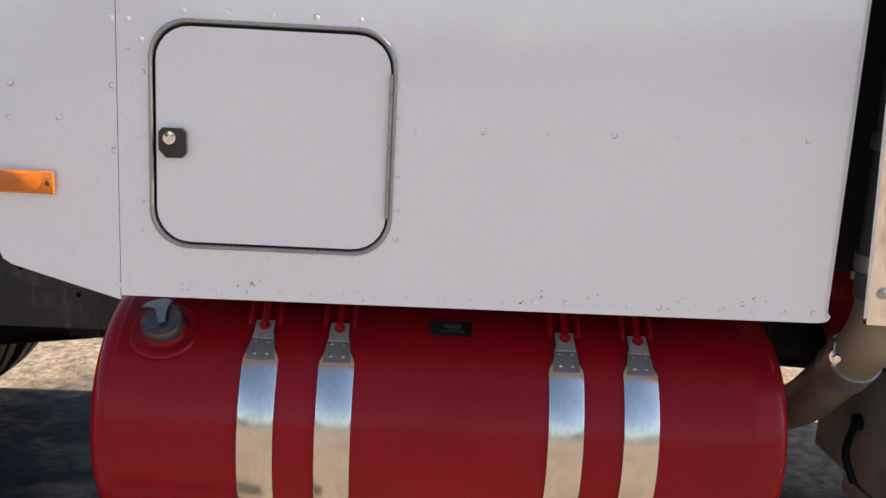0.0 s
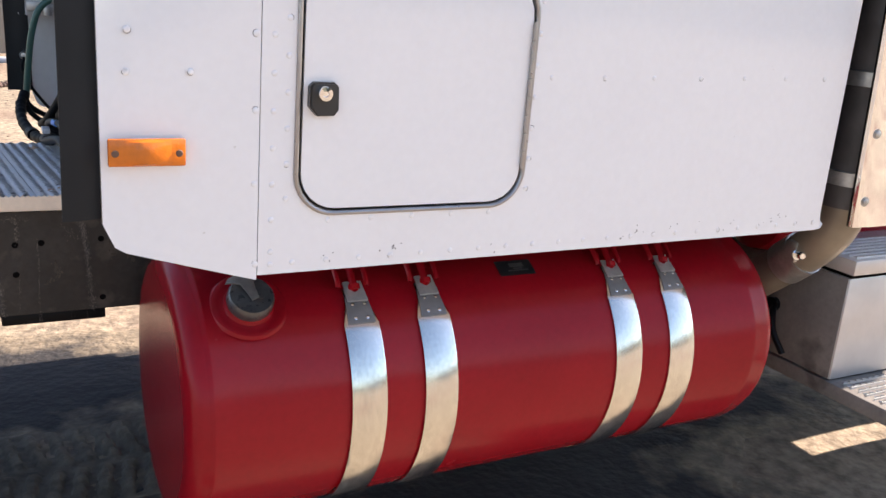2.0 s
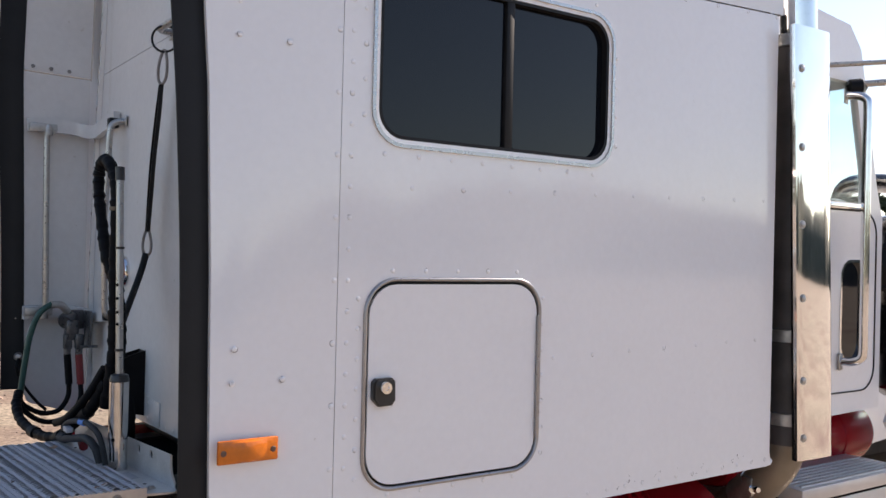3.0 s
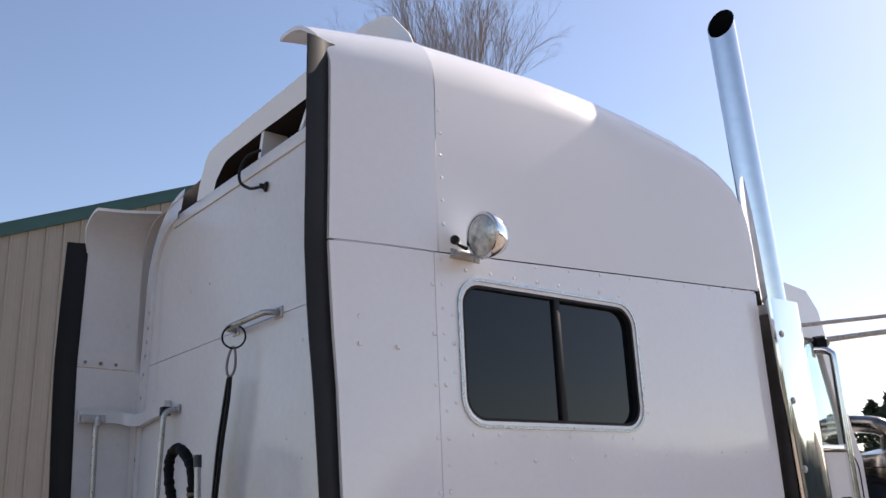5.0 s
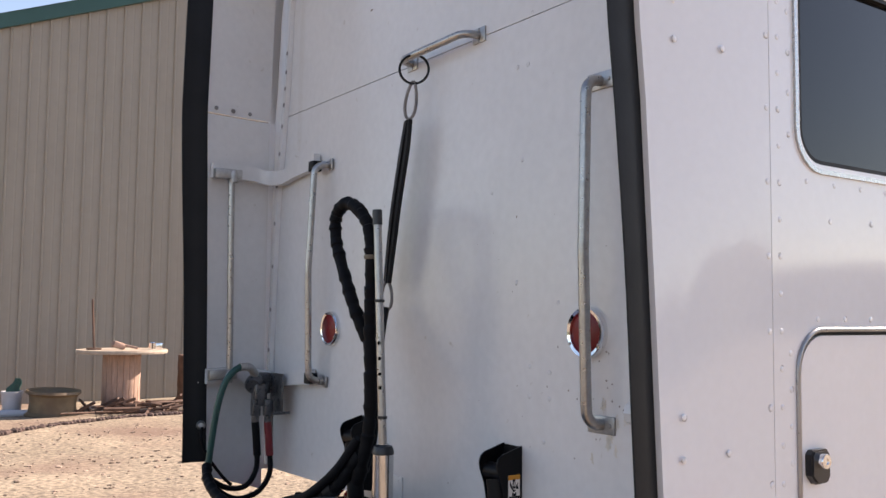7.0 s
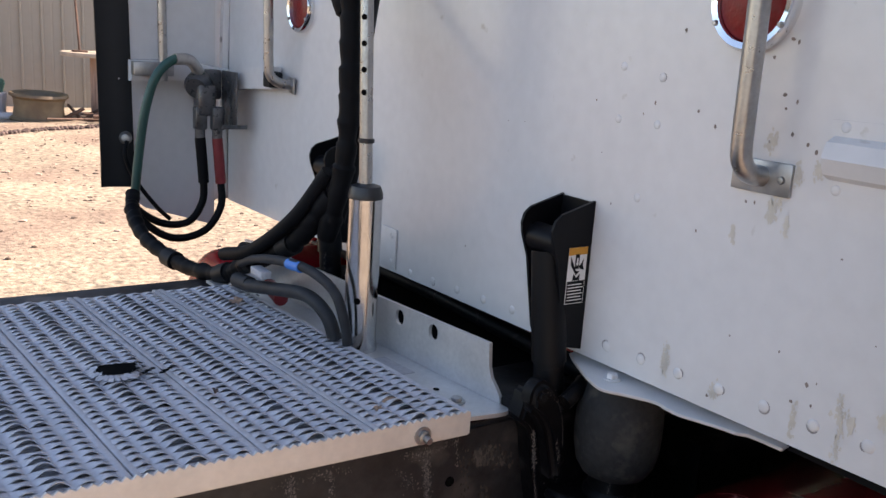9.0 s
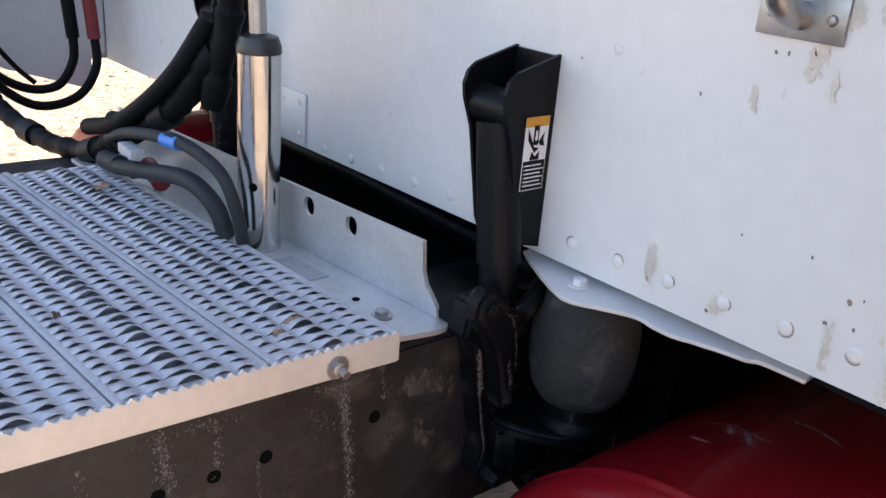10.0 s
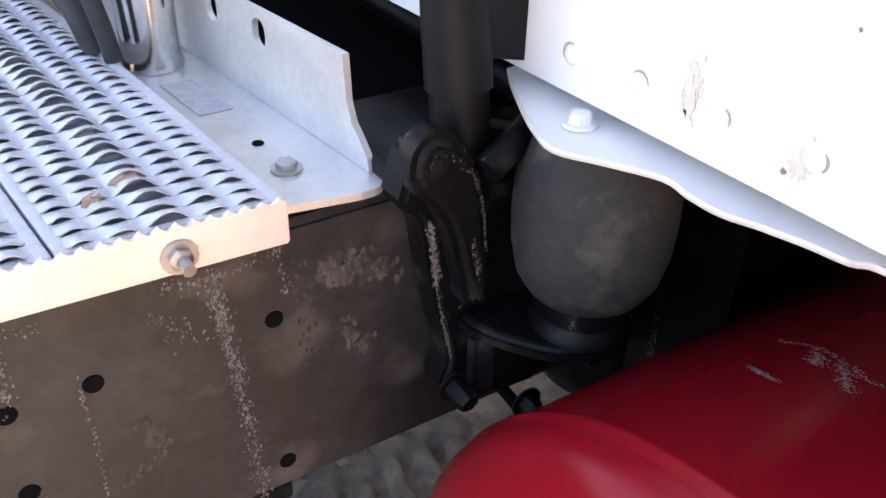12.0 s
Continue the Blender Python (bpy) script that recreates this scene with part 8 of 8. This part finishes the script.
part("body", car_loft(((-2.4, 0.45, 0.85, 0.80, 0.72), (-2.2, 0.35, 1.05, 0.92, 0.82), (-0.9, 0.32, 1.15, 0.95, 0.86), (2.0, 0.32, 1.18, 0.95, 0.86), (2.4, 0.45, 1.0, 0.86, 0.78))), CAR_DARK, car)
part("cabin", car_loft(((-0.95, 1.12, 1.16, 0.84, 0.80), (-0.3, 1.12, 1.85, 0.84, 0.68), (1.7, 1.12, 1.88, 0.84, 0.68), (2.15, 1.12, 1.2, 0.84, 0.76))), GLASS_DARK, car)
part("roof", car_loft(((-0.35, 1.84, 1.90, 0.70, 0.66), (0.6, 1.86, 1.95, 0.72, 0.66), (1.75, 1.86, 1.92, 0.70, 0.66))), WHITE, car)
for sx in (-0.88, 0.88):
    for sy in (-1.5, 1.5):
        bm = bmesh.new()
        lathe(bm, [(0.0, -0.11), (0.19, -0.11), (0.20, -0.09), (0.31, -0.11), (0.35, -0.06), (0.35, 0.06), (0.31, 0.11), (0.0, 0.11)], CO + Vector((sx, sy, 0.35)), (1, 0, 0), 28)
        part("wheel", bm, RUBBER, car)

# the second fuel tank, on the far side
copy_thing(tank, pose(-0.03, 6.01, 0, 0, 0, 180))
# Unseen far step box, added to keep the ground below the cab dark.
copy_thing(stepb, pose(2.81, 6.01, 0, 0, 0, 180))


# tyre print pressed into the dirt between the rails, toned down for the truck's shade
bm = bmesh.new()
tk = []
for i in range(84):
    x = -1.25 + 0.0125 * i
    row = []
    for j in range(45):
        v = j / 44
        y = 2.98 + 0.56 * v
        edge = min(1.0, min(v, 1 - v) / 0.12)
        lug = math.sin((x + 0.10 * abs(v - 0.5)) * 2 * math.pi / 0.075 + (math.pi if v > 0.5 else 0.0))
        bar = max(-0.6, min(0.8, 2.2 * lug)) * (0.35 if abs(v - 0.5) < 0.05 else 1.0)
        h = 0.012 + 0.013 * bar * edge + 0.010 * noise.noise(Vector((x * 9, y * 9, 2))) + 0.004 * noise.noise(Vector((x * 40, y * 40, 7)))
        row.append(bm.verts.new((x, y, lumps(x, y) + (h if 0 < i < 83 and 0 < j < 44 else -0.01))))
    tk.append(row)
for u, v in zip(tk, tk[1:]):
    for k in range(44):
        bm.faces.new((u[k], u[k + 1], v[k + 1], v[k]))
part("tyre_track", bm, TRACK_SHADE, None, "tyre tread print pressed into the dirt", kind="stuff")
